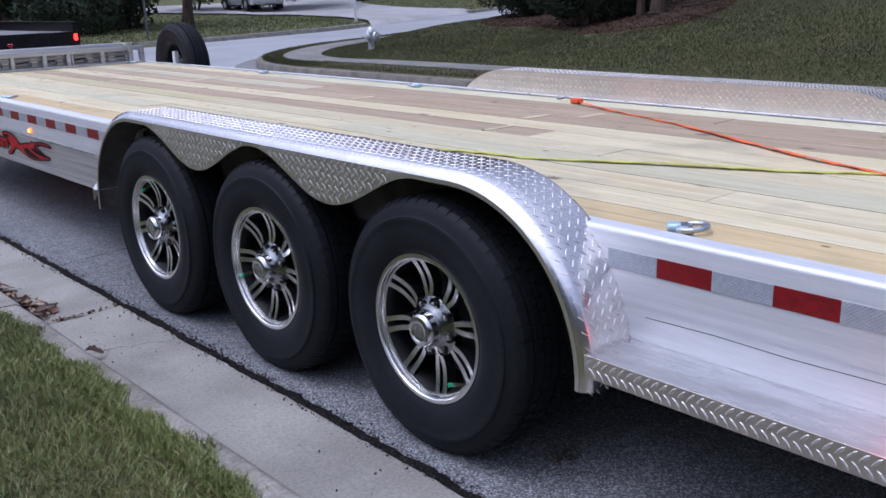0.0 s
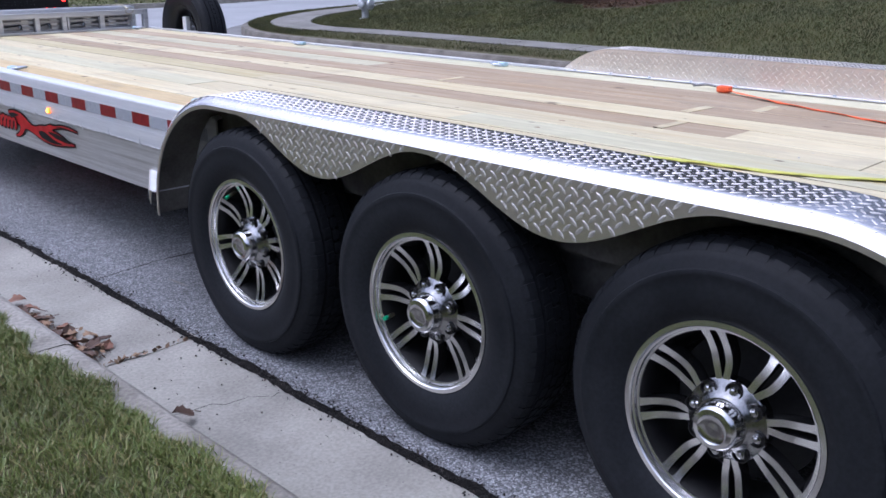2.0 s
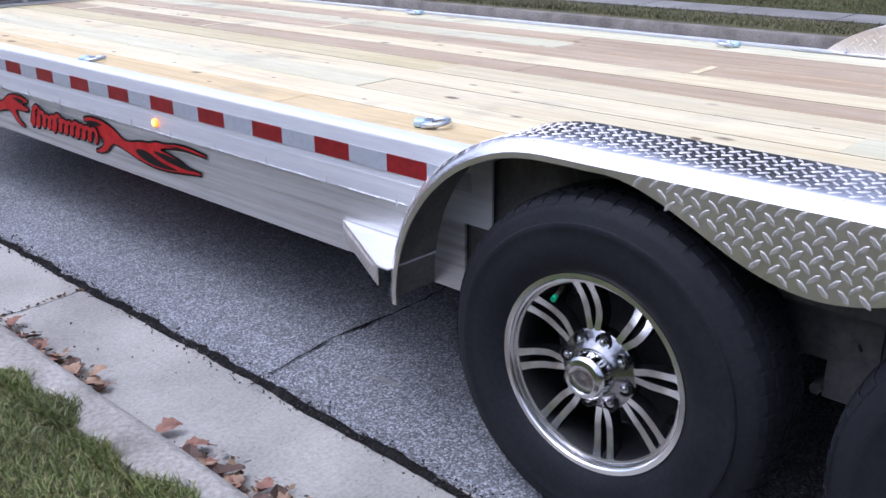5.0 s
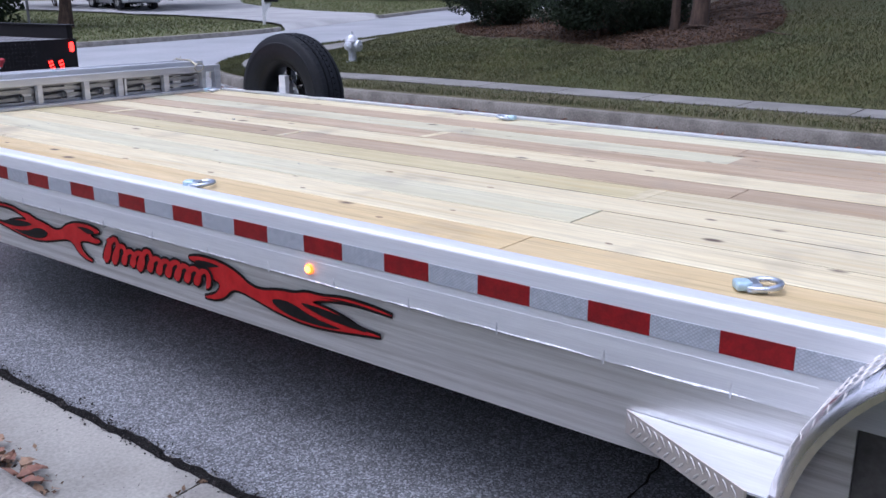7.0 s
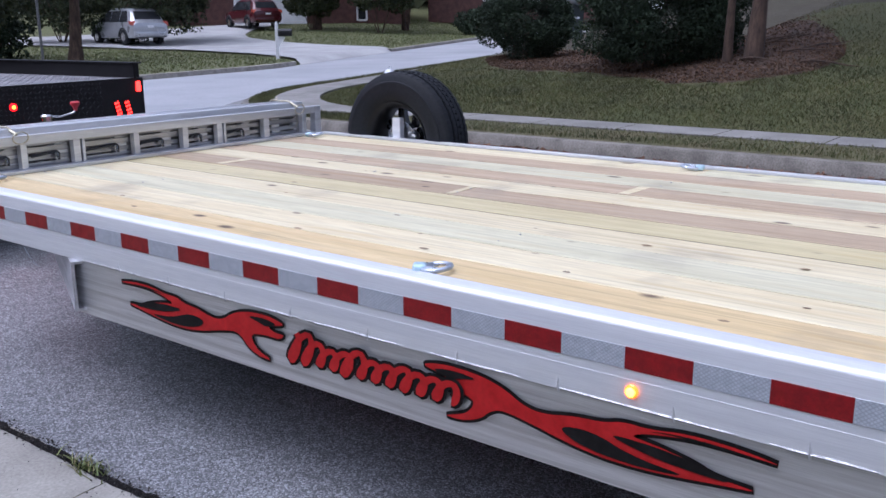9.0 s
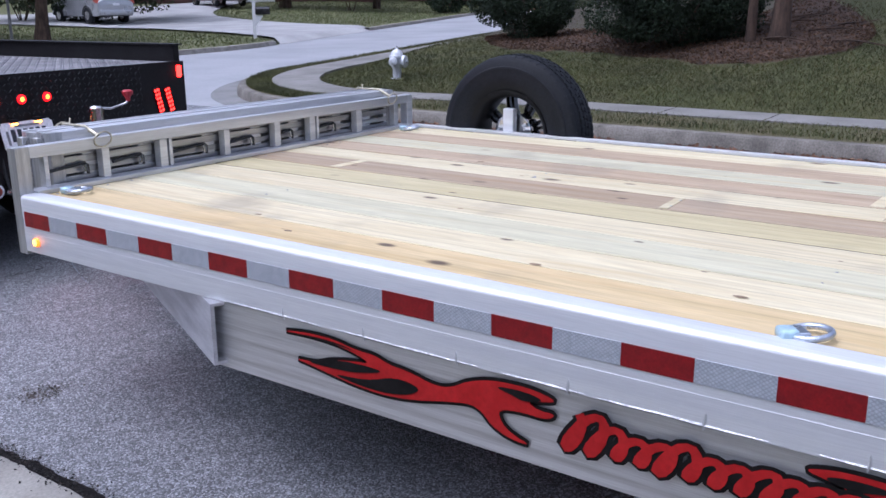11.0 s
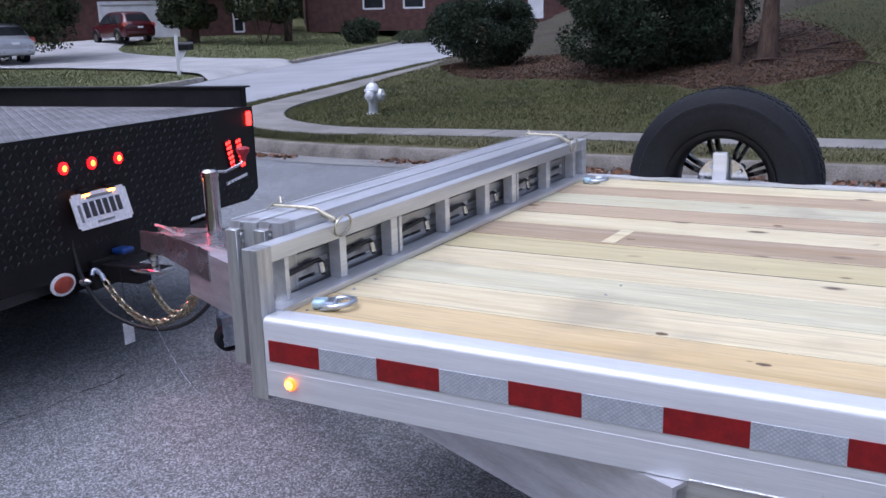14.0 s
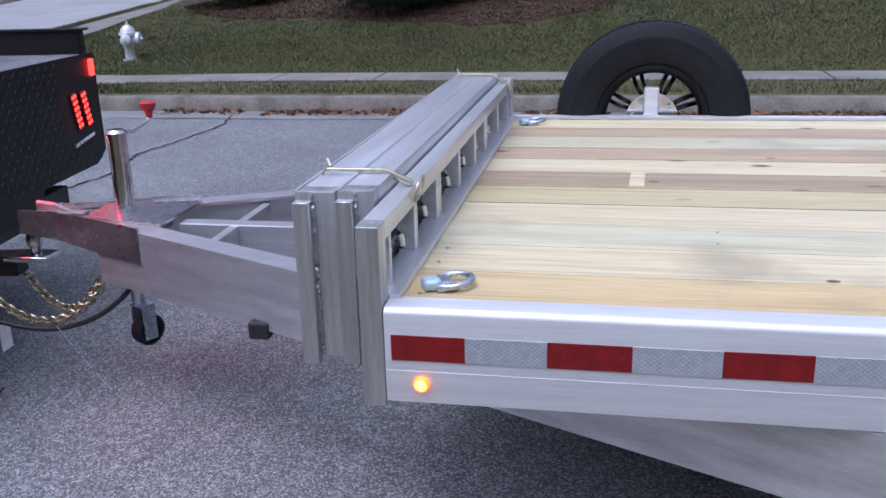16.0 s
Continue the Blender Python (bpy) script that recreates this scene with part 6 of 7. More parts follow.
# ---- fallen leaves and litter ----
def leaf_mesh(seed):
    r = random.Random(seed)
    bm = B()
    L, W = r.uniform(0.055, 0.085), r.uniform(0.040, 0.062)
    k = 7
    mid, lf, rt = [], [], []
    for i in range(k + 1):
        f = i / k
        w = W * (math.sin(math.pi * min(1, f * 1.05)) ** 0.8) * (0.75 + 0.35 * ((i % 2) * 1.0)) / 2
        bend = 0.012 * math.sin(3 * f + seed) + 0.010
        mid.append(bm.verts.new((f * L - L / 2, 0, bend)))
        lf.append(bm.verts.new((f * L - L / 2 - 0.004 * (i % 2), w, bend + 0.010 * f + 0.4 * w * w / W)))
        rt.append(bm.verts.new((f * L - L / 2 - 0.004 * (i % 2), -w, bend + 0.006 + 0.3 * w * w / W)))
    for i in range(k):
        bm.faces.new((mid[i], mid[i + 1], lf[i + 1], lf[i]))
        bm.faces.new((rt[i], rt[i + 1], mid[i + 1], mid[i]))
    tube(bm, [(-L / 2, 0, 0.012), (-L / 2 - 0.02, 0.004, 0.006)], 0.0012, 5)
    me = bpy.data.meshes.new("fallen_leaf")
    bm.to_mesh(me)
    bm.free()
    me.materials.append(LEAF_MATS[seed % 3])
    return me


LEAF_MATS = [mat("dry_leaf_russet", (0.25, 0.125, 0.085), (0.16, 0.08, 0.055), 0.8, 0, 40), mat("dry_leaf_tan", (0.32, 0.21, 0.13), (0.22, 0.14, 0.09), 0.8, 0, 40),
             mat("dry_leaf_dark", (0.10, 0.060, 0.043), (0.065, 0.04, 0.03), 0.8, 0, 40)]
leaf_data = [leaf_mesh(i) for i in range(6)]
r = random.Random(8)
spots = [(1.165 + 0.09 * r.random() ** 1.5, 4.10 + 0.64 * r.random() ** 1.2) for _ in range(40)] + [(1.29, 4.18), (1.31, 4.23), (1.27, 4.27), (1.22, 4.86), (1.22, 3.47)]
spots += [(1.155 + 0.07 * r.random() ** 1.5, 5.22 + 0.85 * r.random()) for _ in range(28)] + [*[(1.15 + 0.11 * r.random() ** 1.4, 6.30 + 0.55 * r.random()) for _ in range(26)]]
for i, (x, y) in enumerate(spots):
    ob = new("fallen_leaf", leaf_data[(i * 5 + 1) % 6])
    ob.matrix_basis = pose(x + r.uniform(-0.01, 0.02), y, 0.004 + 0.02 * r.random() ** 3, r.uniform(-20, 20), r.uniform(-25, 15), r.uniform(0, 360))
    tagged(ob, "dry curled brown leaf lying in the gutter", "leaf", "leaves in the gutter")


def soup(name, centres, sizes, rnd, material, up=0.35, label="", category="", ratio=0.55):
    """Many small leaves as one mesh: each a bent pair of triangles."""
    c = np.asarray(centres, dtype=float)
    n = len(c)
    d = rnd.normal(size=(n, 3))
    d[:, 2] *= up
    d /= np.linalg.norm(d, axis=1)[:, None]
    e = rnd.normal(size=(n, 3))
    e -= (e * d).sum(1)[:, None] * d
    e /= np.linalg.norm(e, axis=1)[:, None]
    s = np.asarray(sizes)[:, None]
    v = np.stack([c - d * s, c + e * s * ratio, c + d * s, c - e * s * ratio], 1).reshape(-1, 3)
    me = bpy.data.meshes.new(name)
    me.vertices.add(4 * n)
    me.vertices.foreach_set("co", v.ravel())
    me.loops.add(4 * n)
    me.loops.foreach_set("vertex_index", np.arange(4 * n, dtype=np.int32))
    me.polygons.add(n)
    me.polygons.foreach_set("loop_start", np.arange(0, 4 * n, 4, dtype=np.int32))
    me.update(calc_edges=True)
    me.materials.append(material)
    return new(name, me)


rnd = np.random.RandomState(3)
# drifts of leaves along the far kerb
cs = []
for y0, y1, n in ((12.2, 13.1, 120), (10.0, 12.0, 420), (6.0, 8.4, 420), (14.3, 15.2, 140), (8.6, 9.4, 120), (2.0, 5.0, 250)):
    y = rnd.uniform(y0, y1, n)
    cs.append(np.stack([KX - 0.03 - np.abs(rnd.normal(0, 0.10, n)), y, 0.012 + np.abs(rnd.normal(0, 0.012, n))], 1))
cs = np.concatenate(cs)
tagged(soup("leaf_drift", cs, rnd.uniform(0.02, 0.045, len(cs)), rnd, DRY_LEAF, 0.25), "drift of dry brown leaves along the kerb", "leaves", kind="stuff")
# grit and crumbs on the gutter and by the tar seam
n = 12000
y = rnd.uniform(-0.5, 10, n)
x = np.where(rnd.rand(n) < 0.72, 1.577 + rnd.normal(0, 0.022, n), rnd.uniform(1.15, 1.56, n))
keep = (x > 1.15) & ((x > 1.52) | (rnd.rand(n) < 0.12))
cs = np.stack([x, y, np.full(n, 0.008)], 1)[keep]
tagged(soup("grit", cs, 0.0016 + 0.0048 * rnd.rand(len(cs)) ** 2, rnd, island_mat("dark_grit", [(0.010, 0.010, 0.010), (0.022, 0.02, 0.018), (0.05, 0.04, 0.032)], 0.9), 0.5, ratio=0.8), "dark grit and crumbs on the concrete gutter", "grit", kind="stuff")


cs = []
for y0, y1, n, w in ((4.08, 4.76, 420, 0.055), (5.20, 6.08, 360, 0.045), (6.28, 6.88, 320, 0.06), (4.022, 4.046, 60, 0.30), (5.99, 6.01, 30, 0.30)):
    x = 1.150 + np.abs(rnd.normal(0, w, n))
    cs.append(np.stack([np.minimum(x, 1.54), rnd.uniform(y0, y1, n), 0.006 + np.abs(rnd.normal(0, 0.008, n)) * (w < 0.1)], 1))
cs = np.concatenate(cs)
tagged(soup("leaf_litter", cs, rnd.uniform(0.004, 0.017, len(cs)), rnd, island_mat("crumbled_leaf_litter", [(0.05, 0.034, 0.022), (0.16, 0.10, 0.06), (0.30, 0.20, 0.12), (0.10, 0.06, 0.04)], 0.9), 0.4), "crumbled dry leaf litter against the kerb", "litter", kind="stuff")

# oil dripped on the asphalt
for x, y, sp in ((1.93, 1.62, 0.032), (1.90, 9.10, 0.050)):
    n = 260
    cs = np.stack([x + rnd.normal(0, sp, n), y + rnd.normal(0, sp * 0.8, n), np.full(n, 0.004)], 1)
    tagged(soup("oil_stain", cs, rnd.uniform(0.002, 0.006, n), rnd, STAIN, 0.0, ratio=0.9), "dark oil stain soaked into the asphalt", "stain", kind="stuff")


# ---- grass ----
def blades(name, xy, z, hgt, wid, lean, rnd, material):
    """Bent blades of grass as one mesh, each of three small faces."""
    n = len(xy)
    a = rnd.uniform(0, 2 * np.pi, n)
    t = rnd.uniform(0, 2 * np.pi, n)
    h = hgt * rnd.uniform(0.5, 1.25, n)
    l = lean * rnd.uniform(0.2, 1.3, n) * h
    w = wid * rnd.uniform(0.6, 1.3, n)
    base = np.stack([xy[:, 0], xy[:, 1], z], 1)
    wv = np.stack([np.cos(a), np.sin(a), np.zeros(n)], 1) * w[:, None] / 2
    lv = np.stack([np.cos(t), np.sin(t), np.zeros(n)], 1)
    mid = base + lv * (l * 0.35)[:, None] + np.array([0, 0, 1]) * (h * 0.6)[:, None]
    tip = base + lv * l[:, None] + np.array([0, 0, 1]) * h[:, None]
    v = np.stack([base - wv, base + wv, mid + wv * 0.8, mid - wv * 0.8, tip], 1).reshape(-1, 3)
    k = np.arange(n)[:, None] * 5
    loops = np.concatenate([k + 0, k + 1, k + 2, k + 3, k + 3, k + 2, k + 4], 1).ravel().astype(np.int32)
    starts = np.stack([np.arange(n) * 7, np.arange(n) * 7 + 4], 1).ravel().astype(np.int32)
    me = bpy.data.meshes.new(name)
    me.vertices.add(5 * n)
    me.vertices.foreach_set("co", v.ravel())
    me.loops.add(7 * n)
    me.loops.foreach_set("vertex_index", loops)
    me.polygons.add(2 * n)
    me.polygons.foreach_set("loop_start", starts)
    me.update(calc_edges=True)
    me.materials.append(material)
    return new(name, me)


gz = np.vectorize(ground_z)
# outline of the mulch bed: (y, nearer x, farther x)
MULCH_ROWS = [(8.55, 13.9, 14.3), (8.75, 13.3, 15.1), (9.1, 12.9, 15.9), (9.5, 12.63, 16.6), (10.0, 12.56, 17.6), (10.6, 12.77, 18.4), (11.35, 13.75, 18.8), (12.4, 14.25, 19.0), (13.4, 14.5, 19.0),
              (14.6, 14.75, 19.0), (15.5, 15.3, 18.9), (16.3, 16.3, 18.6), (16.9, 17.3, 18.2)]


def mulch_edges(y):
    for (a, p, q), (b, r_, s_) in zip(MULCH_ROWS, MULCH_ROWS[1:]):
        if a <= y <= b:
            f = (y - a) / (b - a)
            return p + (r_ - p) * f, q + (s_ - q) * f
    return None


def in_mulch(x, y):
    e = mulch_edges(y)
    return bool(e) and e[0] + 0.06 * math.sin(11 * y) < x < e[1]


n = 230000
xy = np.stack([rnd.uniform(-0.6, 1.09, n), rnd.uniform(0.4, 7.2, n)], 1)
edge = 1.0 + 0.040 * (1 - np.clip((xy[:, 1] - 3.2) / 1.1, 0, 1)) + 0.022 * np.sin(xy[:, 1] * 9) + 0.02 * np.sin(xy[:, 1] * 23) + rnd.exponential(0.008, n)
xy = xy[xy[:, 0] < edge]
z = np.where(xy[:, 0] < 0.97, gz(np.minimum(xy[:, 0], 0.96), xy[:, 1]) - 0.004, 0.121)
n = 26000                                       # a denser fringe hanging over the kerb's back
fr = np.stack([0.955 + rnd.uniform(0, 0.085, n), rnd.uniform(0.4, 7.2, n)], 1)
fr = fr[fr[:, 0] < 1.0 + 0.040 * (1 - np.clip((fr[:, 1] - 3.2) / 1.1, 0, 1)) + 0.022 * np.sin(fr[:, 1] * 9) + 0.02 * np.sin(fr[:, 1] * 23)]
xy, z = np.concatenate([xy, fr]), np.concatenate([z, np.full(len(fr), 0.122)])
tagged(blades("near_grass", xy, z, 0.030, 0.0036, 1.05, rnd, BLADES), "short dense green grass with dry blades beside the kerb", "grass", kind="stuff")
n = 70000
xy = np.stack([rnd.uniform(-6.0, 0.95, n), rnd.uniform(-4, 14, n)], 1)
xy = xy[(xy[:, 0] < -0.5) | (xy[:, 1] < 0.5) | (xy[:, 1] > 7.1)]
lawn = island_mat("tired_lawn_blades", [(0.075, 0.08, 0.028), (0.10, 0.095, 0.038), (0.135, 0.11, 0.055), (0.105, 0.08, 0.042)], 0.8)
tagged(blades("lawn_grass", xy, gz(xy[:, 0], xy[:, 1]) - 0.004, 0.04, 0.010, 1.1, rnd, lawn), "tired green and tan lawn beside the street", "grass", kind="stuff")
n = 210000
xy = np.stack([10.55 + np.abs(rnd.normal(0, 3.4, n)), rnd.uniform(-2, 20, n)], 1)
d = np.array([kerb_dist(a, b) for a, b in xy])
xy = xy[d > 1.72 - 0.34 * np.clip((xy[:, 1] - 12.5) / 3.0, 0, 1)]
xy = xy[[not in_mulch(a, b) for a, b in xy]]
z = gz(xy[:, 0], xy[:, 1])
tagged(blades("bank_grass", xy, z, 0.040, 0.008, 1.2, rnd, FAR_BLADES), "mown lawn grass on the bank, tired green", "grass", kind="stuff")
vx = []
for _ in range(46000):
    i = rnd.randint(0, len(curve) - 13)
    f, o = rnd.rand(), rnd.uniform(0.15, walk_offsets(i)[0])
    p, q = along(i, o, 0.165), along(i + 1, o, 0.165)
    vx.append([p[k] + (q[k] - p[k]) * f for k in range(3)])
vx = np.array(vx)
vx = vx[vx[:, 1] > 2]
tagged(blades("verge_grass", vx[:, :2], vx[:, 2], 0.045, 0.008, 1.0, rnd, FAR_BLADES), "grass of the narrow verge along the kerb", "grass", kind="stuff")

# the lawns round the driveway
n = 90000
xy = np.stack([rnd.uniform(9.5, 58, n), rnd.uniform(25.8, 52, n)], 1)
keep = []
for a, b in xy:
    d = b - far_edge(a)
    keep.append(d > 0.35 and not (between(DL, b) - 0.15 < a < between(DR, b) + 0.15) and b < 60 - 0.25 * a)
xy = xy[keep]
tagged(blades("corner_grass", xy, gz(xy[:, 0], xy[:, 1]), 0.06, 0.030, 1.2, rnd, CORNER_BLADES), "mown lawn on both sides of the driveway", "grass", kind="stuff")

# a weed and dry stalks at a gutter joint, and a chalk stroke on the asphalt
n = 110
xy = np.stack([rnd.normal(1.565, 0.018, n), rnd.normal(7.60, 0.05, n)], 1)
tagged(blades("joint_weed", xy, np.full(n, 0.004), 0.032, 0.005, 1.6, rnd, BLADES), "small green weed with dry stalks in the gutter joint", "weed", kind="stuff")
rows = []
for i in range(13):
    f = i / 12
    w = 0.006 * math.sin(math.pi * f) + 0.001
    rows.append([(1.83 + 0.012 * f - w, 4.70 - 0.15 * f, 0.0045), (1.83 + 0.012 * f + w, 4.70 - 0.15 * f, 0.0045)])
tagged(strip("chalk_mark", rows, SIDEWALK), "short pale scuff on the asphalt", "mark", kind="structure")


# ---- across the street ----
def hydrant(x, y, z):
    t = thing("fire_hydrant", x, y, z, 12, label="silver-painted fire hydrant standing in the lawn", category="hydrant")
    bm = B()
    lathe(bm, [(-0.1, 0.072), (0.02, 0.072), (0.022, 0.110), (0.05, 0.110), (0.052, 0.068), (0.19, 0.066), (0.22, 0.082), (0.36, 0.084), (0.365, 0.122), (0.40, 0.122), (0.405, 0.098), (0.44, 0.090), (0.475, 0.066), (0.495, 0.030)], segs=24, axis="z")
    part("barrel", bm, HYDRANT, t, "", 40)
    bm = B()
    lathe(bm, [(0.49, 0.026), (0.505, 0.026), (0.51, 0.018), (0.55, 0.016), (0.55, 0.0)], segs=5, axis="z")
    part("operating_nut", bm, HYDRANT, t)
    for a, rr in ((0, 0.062), (180, 0.062), (270, 0.085)):
        bm = B()
        lathe(bm, [(0.06, rr * 0.7), (0.115, rr * 0.7), (0.117, rr * 1.15), (0.155, rr * 1.1), (0.165, rr * 0.8), (0.166, 0.3 * rr), (0.19, 0.3 * rr), (0.19, 0.0)], pose(0, 0, 0.31, 0, 0, a), 16)
        part("nozzle_cap", bm, HYDRANT, t, "", 40)
    return t


hydrant(11.62, 14.95, 0.22)


def shrub(name, x, y, rx, ry, h, n, seed, label, leaf=0.028, material=None, lift=0.0):
    """A shrub: a few stems and a crown of single leaves, in uneven lumps."""
    rs = np.random.RandomState(seed)
    z0 = ground_z(x, y)
    t = thing(name, x, y, z0, label=label, category="shrub")
    bm = B()
    for k in range(6):
        a = rs.uniform(0, 6.28)
        tube(bm, [(0.1 * math.cos(a), 0.1 * math.sin(a), -0.05), (0.35 * rx * math.cos(a), 0.35 * ry * math.sin(a), h * 0.4), (0.6 * rx * math.cos(a + 0.3), 0.6 * ry * math.sin(a + 0.3), h * 0.8)], [0.03, 0.02, 0.006], 6)
    part("stem", bm, BARK, t)
    lumps = []
    for k in range(36):
        a, e = rs.uniform(0, 6.28), rs.uniform(-1.0, 1.0)
        q = math.sqrt(max(0.0, 1 - e * e)) ** 0.6
        lumps.append((0.78 * rx * q * math.cos(a), 0.78 * ry * q * math.sin(a), lift + (h - lift) * (0.52 + 0.40 * e), rs.uniform(0.26, 0.38)))
    lumps.append((0, 0, lift + (h - lift) * 0.5, 0.72))
    pts = []
    per = n // len(lumps)
    for lx, ly, lz, s in lumps:
        v = rs.normal(size=(per * (4 if s > 0.6 else 1), 3))
        v /= np.linalg.norm(v, axis=1)[:, None]
        v *= (rs.uniform(0.55, 1.06, len(v)) ** 0.5)[:, None]
        v *= np.array([rx, ry, (h - lift) * 0.5]) * s
        pts.append(v + np.array([lx, ly, lz]))
    pts = np.concatenate(pts)
    pts = pts[pts[:, 2] > 0.03]
    ob = soup("crown", pts, rs.uniform(leaf * 0.6, leaf * 1.3, len(pts)), rs, material or LEAF, 1.0)
    ob.parent = t
    return t


shrub("evergreen_shrub", 16.85, 15.75, 1.02, 1.02, 1.40, 30000, 21, "rounded dark evergreen shrub in the mulch bed")
shrub("evergreen_shrub", 15.05, 11.85, 1.25, 1.50, 2.0, 62000, 22, "large spreading dark evergreen shrub in the mulch bed")
shrub("evergreen_shrub", 17.6, 12.7, 1.1, 1.2, 1.5, 7000, 23, "dark evergreen shrub behind the others")


def tree(x, y, h, trunks, crown, n, seed, label, leaf=0.06, z0=None, low=0.55, stem=0.0, tilt=0.0):
    rs = np.random.RandomState(seed)
    z0 = ground_z(x, y) if z0 is None else z0
    t = thing("tree", x, y, z0, label=label, category="tree")
    tips = []
    bm = B()
    for k in range(trunks):
        a = 6.28 * k / trunks + rs.uniform(-0.4, 0.4)
        sp = 0.12 if trunks > 1 else 0.0
        lean = 0.10 if trunks > 1 else 0.03
        pts, rad = [], []
        for i in range(8):
            f = i / 7
            pts.append((sp * math.cos(a) + lean * h * f * math.cos(a) + tilt * h * f + 0.05 * math.sin(4 * f + k), sp * math.sin(a) + lean * h * f * math.sin(a) + 0.05 * math.cos(5 * f + k), -0.1 + f * h * 0.8))
            rad.append((stem or (0.17 if trunks == 1 else 0.11)) * (1.35 - 1.1 * f) * (1.3 if i == 0 else 1))
        tube(bm, pts, rad, 10)
        for j in range(4):
            p = Vector(pts[4 + j])
            b = rs.uniform(0, 6.28)
            q = p + Vector((math.cos(b), math.sin(b), 0.7)) * crown * 0.6
            tube(bm, [p, p.lerp(q, 0.5) + Vector((0, 0, 0.1)), q], [rad[4 + j] * 0.6, rad[4 + j] * 0.4, 0.015], 6)
            tips.append(q)
        tips.append(Vector(pts[-1]))
    part("trunk", bm, BARK, t, "", 50)
    pts = []
    for q in tips:
        for _ in range(3):
            c = np.array(q) + rs.normal(size=3) * crown * 0.25
            c[2] = max(c[2], h * low)
            v = rs.normal(size=(n // (3 * len(tips)), 3))
            v /= np.linalg.norm(v, axis=1)[:, None]
            v *= (rs.uniform(0.1, 1, len(v)) ** 0.4)[:, None] * crown * rs.uniform(0.28, 0.45)
            v[:, 2] *= 0.75
            pts.append(v + c)
    pts = np.concatenate(pts)
    ob = soup("crown", pts, rs.uniform(leaf * 0.6, leaf * 1.3, len(pts)), rs, TREE_LEAF, 1.0)
    ob.parent = t
    return t


tree(14.2, 9.80, 8.5, 1, 2.6, 11000, 31, "slender leaning tree with rough bark in the mulch bed", 0.08, low=0.5, stem=0.092, tilt=0.03)
tree(14.3, 10.24, 8.0, 1, 2.4, 9000, 32, "slender tree with rough bark beside the big shrub", 0.08, low=0.5, stem=0.05, tilt=-0.02)

# mulch bed under the shrubs
rows = []
for i in range(57):
    y = 8.56 + (16.89 - 8.56) * i / 56
    lo, hi = mulch_edges(y)
    lo += 0.08 * math.sin(7 * y) + 0.05 * math.sin(19 * y)
    row = []
    for j in range(13):
        x = lo + (hi - lo) * j / 12
        row.append((x, y, ground_z(x, y) + (0.03 + 0.02 * noise.noise((x * 3, y * 3, 0)) if 0 < j < 12 and 0 < i < 56 else -0.02)))
    rows.append(row)
tagged(strip("mulch_bed", rows, MULCH, smooth=60), "brown bark mulch bed with roots and litter", "mulch", kind="structure")
n = 26000
cs = []
for y, u in zip(rnd.uniform(8.5, 16.9, n), rnd.uniform(-0.02, 1.0, n)):
    e = mulch_edges(y)
    if e:
        x = e[0] + (e[1] - e[0]) * u ** 1.4
        cs.append((x, y, ground_z(x, y) + 0.045))
tagged(soup("bark_chips", cs, rnd.uniform(0.008, 0.026, len(cs)), rnd, island_mat("bark_chips", [(0.036, 0.020, 0.011), (0.062, 0.032, 0.016), (0.120, 0.066, 0.032), (0.042, 0.026, 0.015)], 0.9), 0.4), "bark chips and dead leaves on the bed", "mulch", kind="stuff")
for k in range(7):
    a = rnd.uniform(-0.5, 0.9)
    x, y = 13.6 + rnd.uniform(0, 2), 8.3 + rnd.uniform(0, 2.2)
    pts = [(x + s * math.sin(a) * 0.9, y - s * math.cos(a) * 0.9, ground_z(x + s * math.sin(a) * 0.9, y - s * math.cos(a) * 0.9) + 0.07 + 0.02 * math.sin(5 * s)) for s in (0, 0.25, 0.5, 0.75, 1.0)]
    tagged(part("fallen_branch", tube(B(), pts, [0.02, 0.018, 0.015, 0.01, 0.004], 6), BARK), "thin dead branch lying on the mulch", "branch", "branches on the mulch")

# bins, bags and a carton put out behind the shrubs
for i, (x, y, rz) in enumerate(((22.6, 18.4, 12), (23.25, 18.25, -8))):
    t = thing("wheeled_bin", x, y, ground_z(x, y), rz, label="dark green wheeled bin at the roadside", category="bin", group="bins at the roadside")
    bm = B()
    prism(bm, [(-0.24, 0.05), (0.24, 0.05), (0.30, 0.95), (-0.30, 0.95)], "y", -0.28, 0.30)
    part("body", bm, BIN_MAT, t)
    bm = B()
    box(bm, -0.33, 0.33, -0.33, 0.35, 0.951, 1.01, 0.03)
    part("lid", bm, BIN_MAT, t)
    for dx in (-0.27, 0.27):
        bm = B()
        lathe(bm, [(-0.03, 0.0), (-0.03, 0.12), (0.03, 0.12), (0.03, 0.0)], pose(dx, 0.27, 0.12), 18)
        part("wheel", bm, BLACK_PLASTIC, t)
    bm = B()
    prism(bm, [(-0.15, 0.6), (0.1, 0.6), (0.1, 0.66), (-0.15, 0.66)], "y", -0.284, -0.2805)
    part("label_bar", bm, PLATE, t)
